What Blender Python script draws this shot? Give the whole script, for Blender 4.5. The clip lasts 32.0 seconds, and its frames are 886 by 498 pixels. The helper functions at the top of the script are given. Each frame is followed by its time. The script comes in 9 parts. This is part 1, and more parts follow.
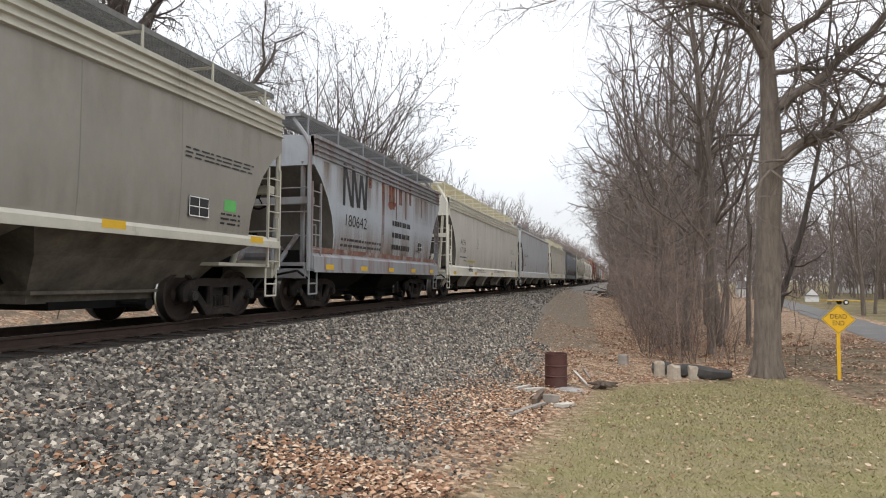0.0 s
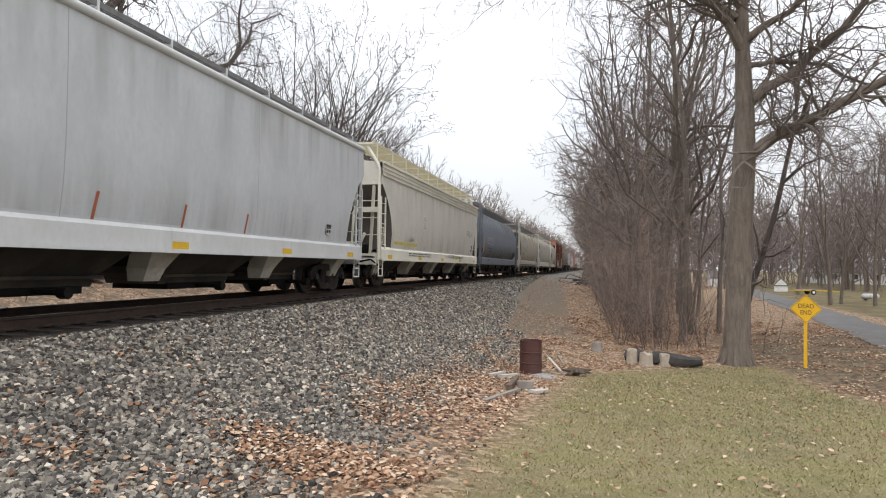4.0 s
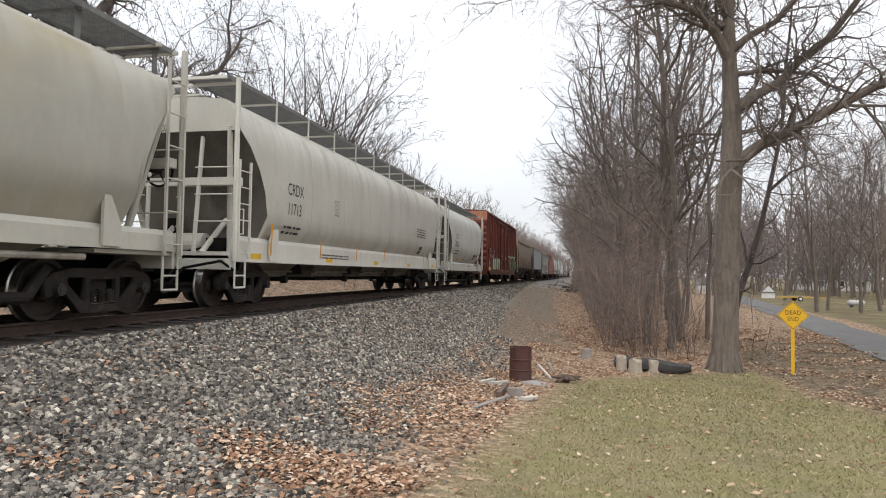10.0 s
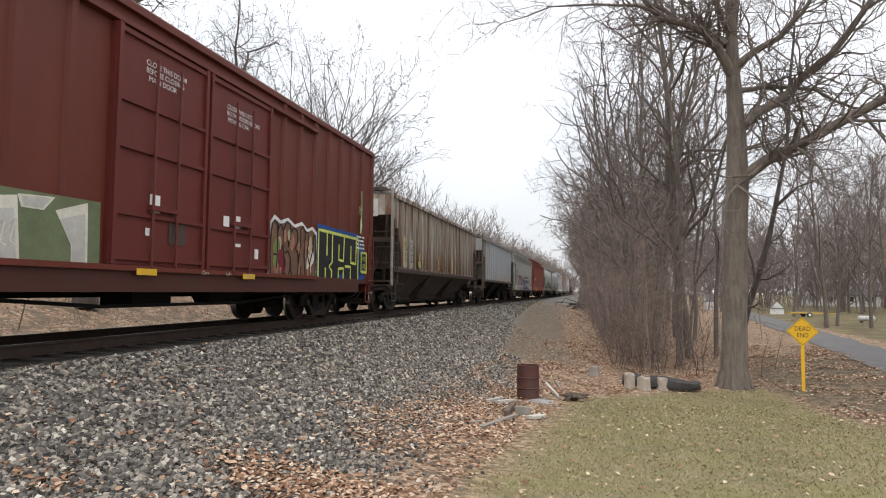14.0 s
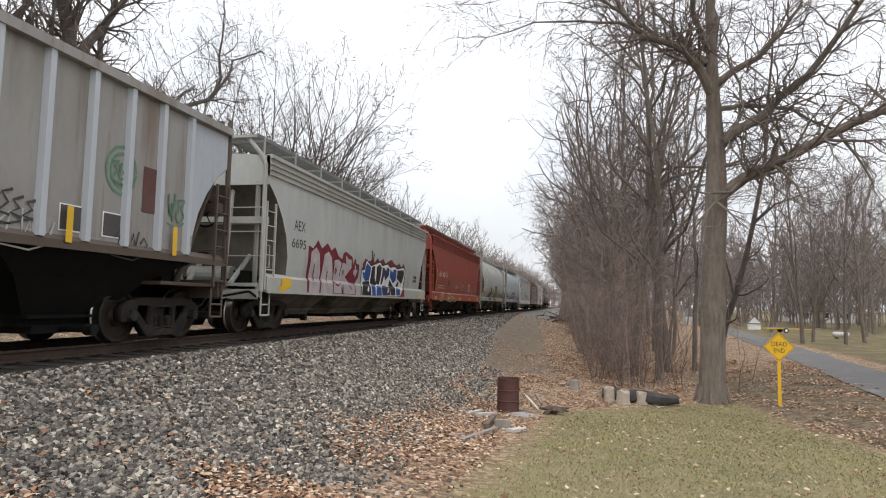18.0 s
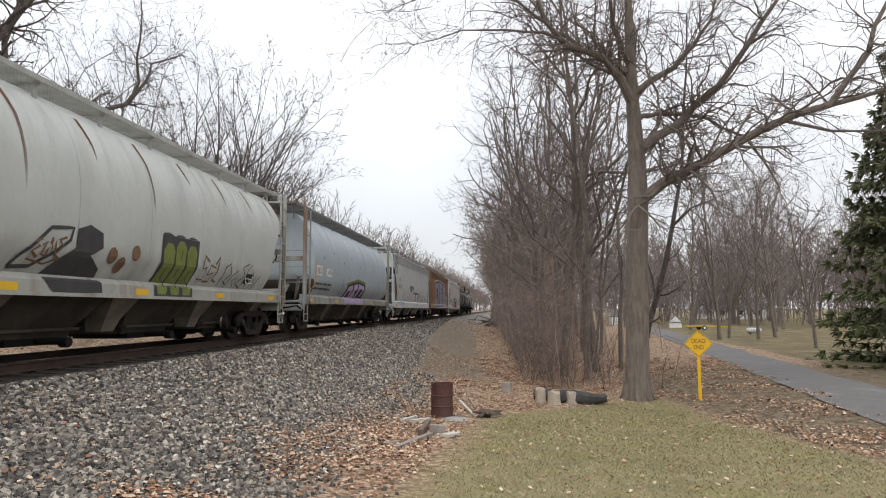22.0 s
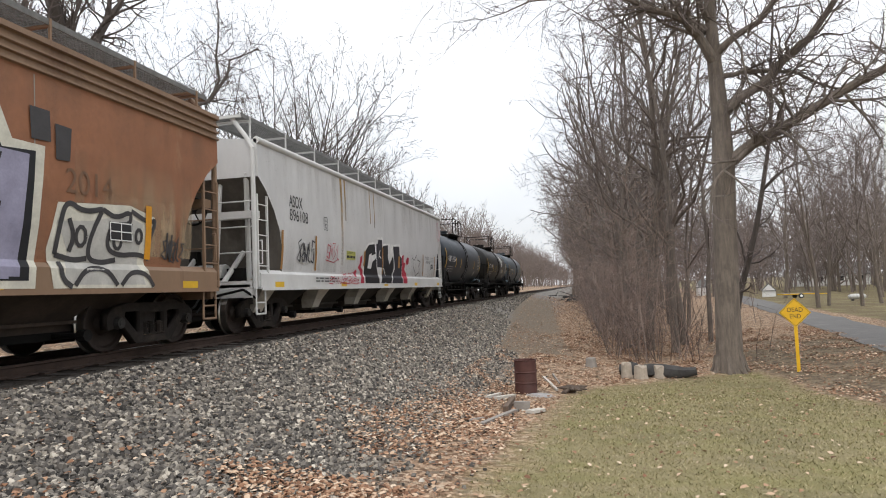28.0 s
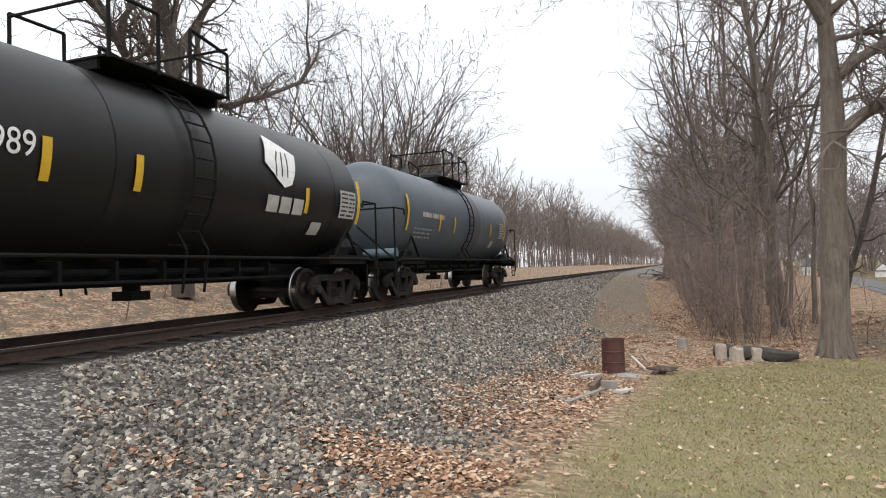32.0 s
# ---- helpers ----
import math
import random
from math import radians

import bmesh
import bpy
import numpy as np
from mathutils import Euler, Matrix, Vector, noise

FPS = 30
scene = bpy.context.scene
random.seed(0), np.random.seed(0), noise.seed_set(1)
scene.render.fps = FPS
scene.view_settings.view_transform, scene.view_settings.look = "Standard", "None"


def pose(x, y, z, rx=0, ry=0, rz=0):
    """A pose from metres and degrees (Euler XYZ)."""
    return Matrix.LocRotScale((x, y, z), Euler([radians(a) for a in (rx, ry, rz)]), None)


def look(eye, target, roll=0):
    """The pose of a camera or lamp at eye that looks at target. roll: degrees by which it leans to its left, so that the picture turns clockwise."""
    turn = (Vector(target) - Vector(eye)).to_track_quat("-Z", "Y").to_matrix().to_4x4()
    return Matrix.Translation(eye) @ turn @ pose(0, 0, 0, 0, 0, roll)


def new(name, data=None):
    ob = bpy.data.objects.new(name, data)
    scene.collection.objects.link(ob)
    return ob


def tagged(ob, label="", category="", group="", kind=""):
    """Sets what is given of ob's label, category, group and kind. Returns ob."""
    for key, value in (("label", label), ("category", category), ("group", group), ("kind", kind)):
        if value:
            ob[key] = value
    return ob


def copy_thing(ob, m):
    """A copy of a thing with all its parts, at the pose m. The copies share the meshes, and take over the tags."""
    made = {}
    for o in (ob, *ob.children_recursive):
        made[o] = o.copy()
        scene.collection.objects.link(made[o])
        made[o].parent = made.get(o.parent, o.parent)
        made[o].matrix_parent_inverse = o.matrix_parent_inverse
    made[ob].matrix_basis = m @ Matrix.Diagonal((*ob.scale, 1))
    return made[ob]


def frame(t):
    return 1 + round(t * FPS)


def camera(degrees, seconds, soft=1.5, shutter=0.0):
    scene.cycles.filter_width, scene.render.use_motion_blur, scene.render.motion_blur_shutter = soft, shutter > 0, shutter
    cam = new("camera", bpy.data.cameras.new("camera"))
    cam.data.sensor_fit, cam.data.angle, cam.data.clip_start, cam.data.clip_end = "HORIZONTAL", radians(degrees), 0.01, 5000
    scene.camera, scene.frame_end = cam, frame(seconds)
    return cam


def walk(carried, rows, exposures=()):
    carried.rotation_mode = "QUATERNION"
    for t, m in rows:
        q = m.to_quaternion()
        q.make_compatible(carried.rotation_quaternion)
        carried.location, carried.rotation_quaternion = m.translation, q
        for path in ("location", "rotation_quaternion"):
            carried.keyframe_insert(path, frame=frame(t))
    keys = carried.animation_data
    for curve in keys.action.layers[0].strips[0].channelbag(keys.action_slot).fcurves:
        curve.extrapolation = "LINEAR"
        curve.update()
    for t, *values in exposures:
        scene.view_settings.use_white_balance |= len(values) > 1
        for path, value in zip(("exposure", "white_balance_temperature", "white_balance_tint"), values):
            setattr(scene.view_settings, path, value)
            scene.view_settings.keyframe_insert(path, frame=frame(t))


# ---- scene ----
EYE = (0.0, 0.0, 0.78)
cam = camera(68.58, 32.0, soft=1.05)
walk(cam, [
    (0, pose(*EYE, 92.638, -0.325, 15.488)), (0.5, pose(*EYE, 92.571, -0.269, 14.436)),
    (1, pose(*EYE, 92.563, -0.363, 13.956)), (1.5, pose(*EYE, 92.51, -0.507, 13.461)),
    (2, pose(*EYE, 92.313, -0.641, 13.863)), (2.5, pose(*EYE, 92.033, -0.83, 14.158)),
    (3, pose(*EYE, 91.776, -0.984, 14.158)), (3.5, pose(*EYE, 91.577, -0.968, 13.771)),
    (5.5, pose(*EYE, 91.416, -0.697, 12.579)), (6, pose(*EYE, 91.523, -0.605, 12.035)),
    (6.5, pose(*EYE, 91.617, -0.825, 11.607)), (7, pose(*EYE, 91.714, -1.164, 11.342)),
    (7.5, pose(*EYE, 91.834, -1.15, 11.303)), (8, pose(*EYE, 91.816, -1.015, 11.773)),
    (8.5, pose(*EYE, 91.722, -1.166, 12.179)), (9, pose(*EYE, 91.776, -1.098, 12.397)),
    (9.5, pose(*EYE, 91.906, -1.207, 12.515)), (10, pose(*EYE, 92.109, -0.895, 12.531)),
    (10.5, pose(*EYE, 92.348, -0.79, 12.571)), (11, pose(*EYE, 92.705, -0.806, 12.695)),
    (11.5, pose(*EYE, 93.099, -0.802, 12.884)), (12, pose(*EYE, 93.389, -0.97, 13.003)),
    (12.5, pose(*EYE, 93.581, -0.456, 13.116)), (13, pose(*EYE, 93.613, 0.018, 13.185)),
    (13.5, pose(*EYE, 93.654, -0.123, 13.192)), (14, pose(*EYE, 93.686, -0.516, 13.082)),
    (14.5, pose(*EYE, 93.756, -0.443, 12.858)), (15, pose(*EYE, 93.785, -0.621, 12.666)),
    (15.5, pose(*EYE, 93.889, -0.41, 12.403)), (17.5, pose(*EYE, 94.566, -0.474, 12.003)),
    (18, pose(*EYE, 94.748, -1.187, 11.449)), (18.5, pose(*EYE, 94.965, -1.099, 10.859)),
    (19, pose(*EYE, 95.161, -1.037, 10.347)), (19.5, pose(*EYE, 95.381, -0.412, 9.901)),
    (20, pose(*EYE, 95.557, -0.25, 9.5)), (20.5, pose(*EYE, 95.277, -0.181, 8.866)),
    (21, pose(*EYE, 95.159, 0.236, 8.292)), (21.5, pose(*EYE, 95.303, 0.538, 7.674)),
    (22, pose(*EYE, 95.337, 0.3, 5.518)), (22.5, pose(*EYE, 95.553, 0.658, 4.67)),
    (23, pose(*EYE, 95.704, 1.8, 4.296)), (23.5, pose(*EYE, 95.779, 2.268, 3.963)),
    (24, pose(*EYE, 95.683, 2.032, 7.14)), (24.5, pose(*EYE, 94.558, 1.957, 10.806)),
    (25, pose(*EYE, 93.88, 1.544, 11.216)), (25.5, pose(*EYE, 93.131, 1.391, 11.945)),
    (27.5, pose(*EYE, 92.862, 1.945, 11.889)), (28, pose(*EYE, 93.583, 2.32, 12.514)),
    (28.5, pose(*EYE, 93.635, 2.396, 12.97)), (29, pose(*EYE, 93.633, 2.35, 13.707)),
    (29.5, pose(*EYE, 93.652, 2.733, 14.67)), (30, pose(*EYE, 93.515, 2.448, 15.897)),
    (30.5, pose(*EYE, 92.971, 1.799, 16.978)), (31, pose(*EYE, 92.452, 1.618, 17.793)),
    (31.5, pose(*EYE, 92.079, 1.616, 18.62)), (32, pose(*EYE, 91.833, 1.881, 20.021))
], exposures=[(0, -0.21), (18, -0.24), (20, -0.25), (24, -0.41), (26, -0.34), (29, -0.2), (32, -0.18)])

# ---- world and light ----
world = bpy.data.worlds.new("overcast_sky")
scene.world = world
world.use_nodes = True
wt = world.node_tree
wt.nodes.clear()
w_out = wt.nodes.new("ShaderNodeOutputWorld")
w_bg = wt.nodes.new("ShaderNodeBackground")
w_sky = wt.nodes.new("ShaderNodeTexSky")
w_sky.sky_type = "NISHITA"
w_sky.sun_disc = False
w_sky.sun_elevation = radians(42)
w_sky.sun_rotation = radians(150)
w_sky.air_density = 1.0
w_sky.dust_density = 4.0
w_mix = wt.nodes.new("ShaderNodeMix")
w_mix.data_type = "RGBA"
w_mix.inputs[0].default_value = 0.82
w_mix.inputs[7].default_value = (9.55, 9.75, 10.1, 1)
w_noise = wt.nodes.new("ShaderNodeTexNoise")
w_noise.inputs["Scale"].default_value = 2.2
w_noise.inputs["Detail"].default_value = 5
w_ramp = wt.nodes.new("ShaderNodeMapRange")
w_ramp.inputs[1].default_value, w_ramp.inputs[2].default_value = 0.3, 0.7
w_ramp.inputs[3].default_value, w_ramp.inputs[4].default_value = 0.72, 0.97
wt.links.new(w_noise.outputs["Fac"], w_ramp.inputs[0])
wt.links.new(w_ramp.outputs[0], w_mix.inputs[0])
wt.links.new(w_sky.outputs[0], w_mix.inputs[6])
w_tc = wt.nodes.new("ShaderNodeTexCoord")
w_sep = wt.nodes.new("ShaderNodeSeparateXYZ")
w_grad = wt.nodes.new("ShaderNodeMapRange")
for k_, v_ in enumerate((0.0, 1.0, 1.0, 2.3)):
    w_grad.inputs[k_ + 1].default_value = v_
w_mul = wt.nodes.new("ShaderNodeVectorMath")
w_mul.operation = "SCALE"
wt.links.new(w_tc.outputs["Generated"], w_sep.inputs[0])
wt.links.new(w_sep.outputs[2], w_grad.inputs[0])
wt.links.new(w_mix.outputs[2], w_mul.inputs[0])
wt.links.new(w_grad.outputs[0], w_mul.inputs["Scale"])
wt.links.new(w_mul.outputs[0], w_bg.inputs["Color"])
w_bg.inputs["Strength"].default_value = 0.116
wt.links.new(w_bg.outputs[0], w_out.inputs["Surface"])

sun = new("sun", bpy.data.lights.new("sun", "SUN"))
sun.data.energy, sun.data.angle, sun.data.color = 1.2, radians(24), (1.0, 0.965, 0.91)
sun.matrix_world = look((0, 0, 0), (0.2, 0.7, -0.9))

# ---- materials ----
MATS = {}


def mat(name, col, rough=0.7, metal=0.0, var=0.15, scale=3.0, stretch=(1, 1, 1), second=None, second_at=(0.55, 0.75), second_scale=1.0,
        second_stretch=(1, 1, 1), bump=0.0, bump_scale=40.0, grime=None, spec=0.5):
    """A surface with two scales of variation; second: a stain colour laid on where its own noise is high; grime: a second stain, fine."""
    if name in MATS:
        return MATS[name]
    m = bpy.data.materials.new(name)
    m.use_nodes = True
    nt = m.node_tree
    b = nt.nodes["Principled BSDF"]
    b.inputs["Roughness"].default_value = rough
    b.inputs["Metallic"].default_value = metal
    b.inputs["Specular IOR Level"].default_value = spec
    tc = nt.nodes.new("ShaderNodeTexCoord")

    def noise_of(sc, st, detail=6.0, rough_=0.6):
        mp = nt.nodes.new("ShaderNodeMapping")
        mp.inputs["Scale"].default_value = st
        nt.links.new(tc.outputs["Object"], mp.inputs["Vector"])
        n = nt.nodes.new("ShaderNodeTexNoise")
        n.inputs["Scale"].default_value = sc
        n.inputs["Detail"].default_value = detail
        n.inputs["Roughness"].default_value = rough_
        nt.links.new(mp.outputs[0], n.inputs["Vector"])
        return n.outputs["Fac"]

    def ramp(fac, lo, hi, a=0.0, z=1.0):
        r = nt.nodes.new("ShaderNodeMapRange")
        for k, v in enumerate((lo, hi, a, z)):
            r.inputs[k + 1].default_value = v
        nt.links.new(fac, r.inputs[0])
        return r.outputs[0]

    def mixc(fac, a, c, mode="MIX"):
        x = nt.nodes.new("ShaderNodeMix")
        x.data_type = "RGBA"
        x.blend_type = mode
        for inp, v in ((0, fac), (6, a), (7, c)):
            if isinstance(v, (tuple, float, int)):
                x.inputs[inp].default_value = (*v, 1) if isinstance(v, tuple) else v
            else:
                nt.links.new(v, x.inputs[inp])
        return x.outputs[2]

    lo = tuple(c * (1 - var) for c in col)
    hi = tuple(min(1, c * (1 + var)) for c in col)
    colour = mixc(ramp(noise_of(scale, stretch), 0.3, 0.7), lo, hi)
    colour = mixc(ramp(noise_of(scale * 9, stretch), 0.35, 0.7, 0.0, 0.35), colour, tuple(c * (1 - 1.6 * var) if var < 0.5 else c * 0.3 for c in col))
    if second:
        colour = mixc(ramp(noise_of(second_scale, second_stretch), *second_at), colour, second)
    if grime:
        colour = mixc(ramp(noise_of(14, (1, 1, 0.5)), 0.5, 0.8, 0, 0.35), colour, grime)
    nt.links.new(colour, b.inputs["Base Color"])
    if bump:
        bp = nt.nodes.new("ShaderNodeBump")
        bp.inputs["Strength"].default_value = bump
        bp.inputs["Distance"].default_value = 0.02
        nt.links.new(noise_of(bump_scale, stretch), bp.inputs["Height"])
        nt.links.new(bp.outputs[0], b.inputs["Normal"])
    MATS[name] = m
    return m


PAINTED = {}


def paint(name, col, dirt=(0.16, 0.13, 0.1), amount=0.5, rough=0.5, rust=None):
    """Weathered paint on steel with streaks that run down."""
    PAINTED[name] = col
    col = tuple(0.88 * q for q in col)
    lo = 0.72 - 0.25 * amount
    return mat(name, col, rough, 0.0, 0.1, 1.2, (1, 1, 0.5), second=rust or dirt, second_at=(lo, lo + 0.28), second_scale=1.6,
               second_stretch=(1, 2.2, 0.22), grime=tuple(0.7 * c + 0.3 * d for c, d in zip(col, dirt)), bump=0.08, bump_scale=6, spec=0.28)


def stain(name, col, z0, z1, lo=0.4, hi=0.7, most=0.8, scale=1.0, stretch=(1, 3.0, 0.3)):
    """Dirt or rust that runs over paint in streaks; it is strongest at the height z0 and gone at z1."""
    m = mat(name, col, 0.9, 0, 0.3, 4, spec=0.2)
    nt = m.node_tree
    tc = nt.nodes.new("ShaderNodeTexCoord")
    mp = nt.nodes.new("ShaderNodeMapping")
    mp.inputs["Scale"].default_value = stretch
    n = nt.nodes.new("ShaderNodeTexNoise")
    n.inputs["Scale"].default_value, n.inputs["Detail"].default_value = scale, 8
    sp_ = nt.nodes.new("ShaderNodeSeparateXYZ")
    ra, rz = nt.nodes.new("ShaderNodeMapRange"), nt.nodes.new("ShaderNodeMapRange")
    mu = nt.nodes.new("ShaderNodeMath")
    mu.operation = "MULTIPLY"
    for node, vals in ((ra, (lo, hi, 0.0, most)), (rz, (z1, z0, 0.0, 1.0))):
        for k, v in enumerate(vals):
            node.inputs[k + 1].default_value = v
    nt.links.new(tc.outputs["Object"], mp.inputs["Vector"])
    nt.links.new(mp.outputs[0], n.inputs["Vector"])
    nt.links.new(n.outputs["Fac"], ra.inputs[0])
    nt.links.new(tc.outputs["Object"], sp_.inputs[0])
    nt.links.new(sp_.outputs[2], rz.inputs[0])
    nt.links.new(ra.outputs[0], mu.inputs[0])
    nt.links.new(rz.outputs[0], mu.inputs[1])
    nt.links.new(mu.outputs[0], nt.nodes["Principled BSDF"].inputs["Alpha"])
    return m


STEEL = mat("worn_steel", (0.09, 0.08, 0.075), 0.6, 0.5, 0.3, 8)
WHEEL = mat("rolling_steel", (0.03, 0.02, 0.016), 0.6, 0.3, 0.35, 6, bump=0.1)
TREAD = mat("bright_tread", (0.45, 0.44, 0.42), 0.28, 1.0, 0.1, 8)
TRUCK = mat("grimy_cast_steel", (0.022, 0.018, 0.016), 0.8, 0.0, 0.35, 5, bump=0.3, second=(0.055, 0.043, 0.035), second_scale=3, spec=0.25)
CAP = mat("bearing_cap", (0.035, 0.033, 0.032), 0.5, 0.3, 0.3, 12)
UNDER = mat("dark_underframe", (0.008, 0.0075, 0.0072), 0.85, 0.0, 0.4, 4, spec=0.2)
GALV = mat("walkway_grating", (0.16, 0.16, 0.155), 0.7, 0.2, 0.3, 6)
RAILTOP = mat("rail_head", (0.05, 0.045, 0.042), 0.35, 0.8, 0.2, 5)
RUST = mat("rail_rust", (0.042, 0.025, 0.018), 0.9, 0.0, 0.35, 7, bump=0.2)
TIE = mat("creosoted_timber", (0.035, 0.028, 0.024), 0.95, 0.0, 0.4, 5, (4, 0.6, 1), bump=0.4)
YELLOW = mat("yellow_reflective", (0.62, 0.38, 0.02), 0.5, 0.0, 0.1, 4)
BLACK = mat("black_stencil", (0.02, 0.02, 0.022), 0.6, 0.0, 0.2, 5)
WHITE = mat("white_stencil", (0.72, 0.72, 0.7), 0.6, 0.0, 0.1, 5)
BARK = mat("grey_brown_bark", (0.165, 0.136, 0.112), 0.95, 0.0, 0.35, 3.5, (3, 3, 0.5), second=(0.095, 0.082, 0.068), second_scale=2, bump=0.8, bump_scale=9)
TWIG = mat("thin_branch_bark", (0.165, 0.134, 0.124), 0.95, 0.0, 0.3, 2)
BRUSH = mat("brush_stems", (0.275, 0.208, 0.174), 0.95, 0.0, 0.35, 1.5)


# ---- mesh building ----
class Geo:
    """Vertices and faces gathered in plain lists."""

    def __init__(self):
        self.v, self.f = [], []

    def box(self, x0, x1, y0, y1, z0, z1):
        n = len(self.v)
        self.v += [(x, y, z) for z in (z0, z1) for y in (y0, y1) for x in (x0, x1)]
        self.f += [tuple(n + i for i in q) for q in ((0, 2, 3, 1), (4, 5, 7, 6), (0, 1, 5, 4), (2, 6, 7, 3), (0, 4, 6, 2), (1, 3, 7, 5))]
        return self

    def tube(self, p, q, r0, r1=None, n=8, caps=True):
        p, q = Vector(p), Vector(q)
        r1 = r0 if r1 is None else r1
        d = (q - p).normalized()
        a = d.orthogonal().normalized()
        b = d.cross(a)
        k = len(self.v)
        for c, r in ((p, r0), (q, r1)):
            for i in range(n):
                t = 2 * math.pi * i / n
                self.v.append(tuple(c + r * (math.cos(t) * a + math.sin(t) * b)))
        self.f += [(k + i, k + (i + 1) % n, k + n + (i + 1) % n, k + n + i) for i in range(n)]
        if caps:
            self.f += [tuple(range(k + n - 1, k - 1, -1)), tuple(range(k + n, k + 2 * n))]
        return self

    def pipe(self, pts, r, n=6):
        for a, b in zip(pts, pts[1:]):
            self.tube(a, b, r, r, n)
        return self

    def branch(self, pts, radii, n=5):
        """One skin over a chain of points."""
        k, m = len(self.v), len(pts)
        a = None
        for i, (p, r) in enumerate(zip(pts, radii)):
            d = (pts[min(i + 1, m - 1)] - pts[max(i - 1, 0)]).normalized()
            a = d.orthogonal().normalized() if a is None else (a - d * a.dot(d)).normalized()
            b = d.cross(a)
            for j in range(n):
                t = 2 * math.pi * j / n
                self.v.append(tuple(p + r * (math.cos(t) * a + math.sin(t) * b)))
        for i in range(m - 1):
            for j in range(n):
                u, w = k + i * n, k + (i + 1) * n
                self.f.append((u + j, u + (j + 1) % n, w + (j + 1) % n, w + j))
        return self

    def loft(self, rings, closed=True, caps=True):
        k, n = len(self.v), len(rings[0])
        for r in rings:
            self.v += [tuple(p) for p in r]
        for i in range(len(rings) - 1):
            for j in range(n if closed else n - 1):
                u, w = k + i * n, k + (i + 1) * n
                self.f.append((u + j, u + (j + 1) % n, w + (j + 1) % n, w + j))
        if caps:
            self.f += [tuple(range(k + n - 1, k - 1, -1)), tuple(k + (len(rings) - 1) * n + i for i in range(n))]
        return self

    def slab(self, outline, axis, lo, hi):
        """An outline in the plane across an axis, with thickness."""
        def at(u, w, d):
            return ((d, u, w), (u, d, w), (u, w, d))[axis]
        return self.loft([[at(u, w, lo) for u, w in outline], [at(u, w, hi) for u, w in outline]])

    def mesh(self, name, material, smooth=False):
        me = bpy.data.meshes.new(name)
        me.from_pydata(self.v, [], self.f)
        me.materials.append(material)
        if smooth:
            me.polygons.foreach_set("use_smooth", [True] * len(me.polygons))
            me.set_sharp_from_angle(angle=radians(38))
        me.update()
        return me


SMALL = {"stencil_bars", "grid_lines", "spring_nest", "crown"}


def part(name, geo, material, parent, label="", smooth=False):
    """One mesh object under a thing or under a part. geo: a Geo or a mesh to share."""
    data = geo.mesh(name, material, smooth) if isinstance(geo, Geo) else geo
    ob = new(name, data)
    ob.parent = parent
    if name in SMALL:
        ob["kind"] = "stuff"
    if label:
        ob["label"] = label
    return ob


def thing(name, label, category, group="", at=(0, 0, 0), turn=0.0, kind=""):
    ob = new(name)
    ob.matrix_basis = pose(*at, 0, 0, turn)
    return tagged(ob, label, category, group, kind)


# ---- ground ----
TRACK = -8.39
SPEED = 10.95


def smooth01(t):
    t = min(1.0, max(0.0, t))
    return t * t * (3 - 2 * t)


def lawn_level(y):
    z = -0.85 - 0.072 * min(max(y, 0.0), 17.5)
    return z + 1.05 * smooth01((y - 26) / 45)


def ground_z(x, y):
    lawn = lawn_level(y)
    if x > 5:
        lawn += (-1.78 - lawn) * smooth01((x - 5) / 4.0)
    toe = -2.7
    if x < -12.6:
        z = -0.75 + (3.0 - 1.6 * smooth01((y - 55) / 40)) * smooth01((-12.6 - x) / 13)
    elif x < -10.5:
        z = -0.195 - 0.555 * (-10.5 - x) / 2.1
    elif x < -6.35:
        z = -0.195
    elif x < toe:
        s = (x + 6.35) / (toe + 6.35)
        z = -0.195 + (lawn + 0.12 + 0.195) * (0.82 * s + 0.18 * smooth01(s))
    else:
        z = lawn + 0.12 * (1 - smooth01((x - toe) / 2.2))
    m = math.exp(-(((x + 1.9) / 1.6) ** 2 + ((y - 29) / 5.5) ** 2))
    z += 0.28 * m
    far = smooth01((abs(x) + max(y, 0) * 0.3) / 30)
    z += (0.03 + 0.08 * far) * noise.noise(Vector((x * 0.35, y * 0.35, 0))) * (0 if -10.6 < x < -6.3 else 1)
    return z


def axis_steps(near, far, fine, grow):
    out, p, s = [near], near, fine
    while p < far:
        s *= grow
        p += s
        out.append(p)
    return out


xs = [-p for p in axis_steps(14, 900, 0.4, 1.22)][::-1] + [-14 + 0.3 * i for i in range(1, 87)] + axis_steps(12.1, 900, 0.4, 1.2)
ys = [-p for p in axis_steps(4, 300, 0.4, 1.3)][::-1] + [-4 + 0.35 * i for i in range(1, 115)] + axis_steps(36.3, 2500, 0.45, 1.1)
g = Geo()
g.v = [(x, y, ground_z(x, y)) for y in ys for x in xs]
nx = len(xs)
g.f = [(j * nx + i, j * nx + i + 1, (j + 1) * nx + i + 1, (j + 1) * nx + i) for j in range(len(ys) - 1) for i in range(nx - 1)]


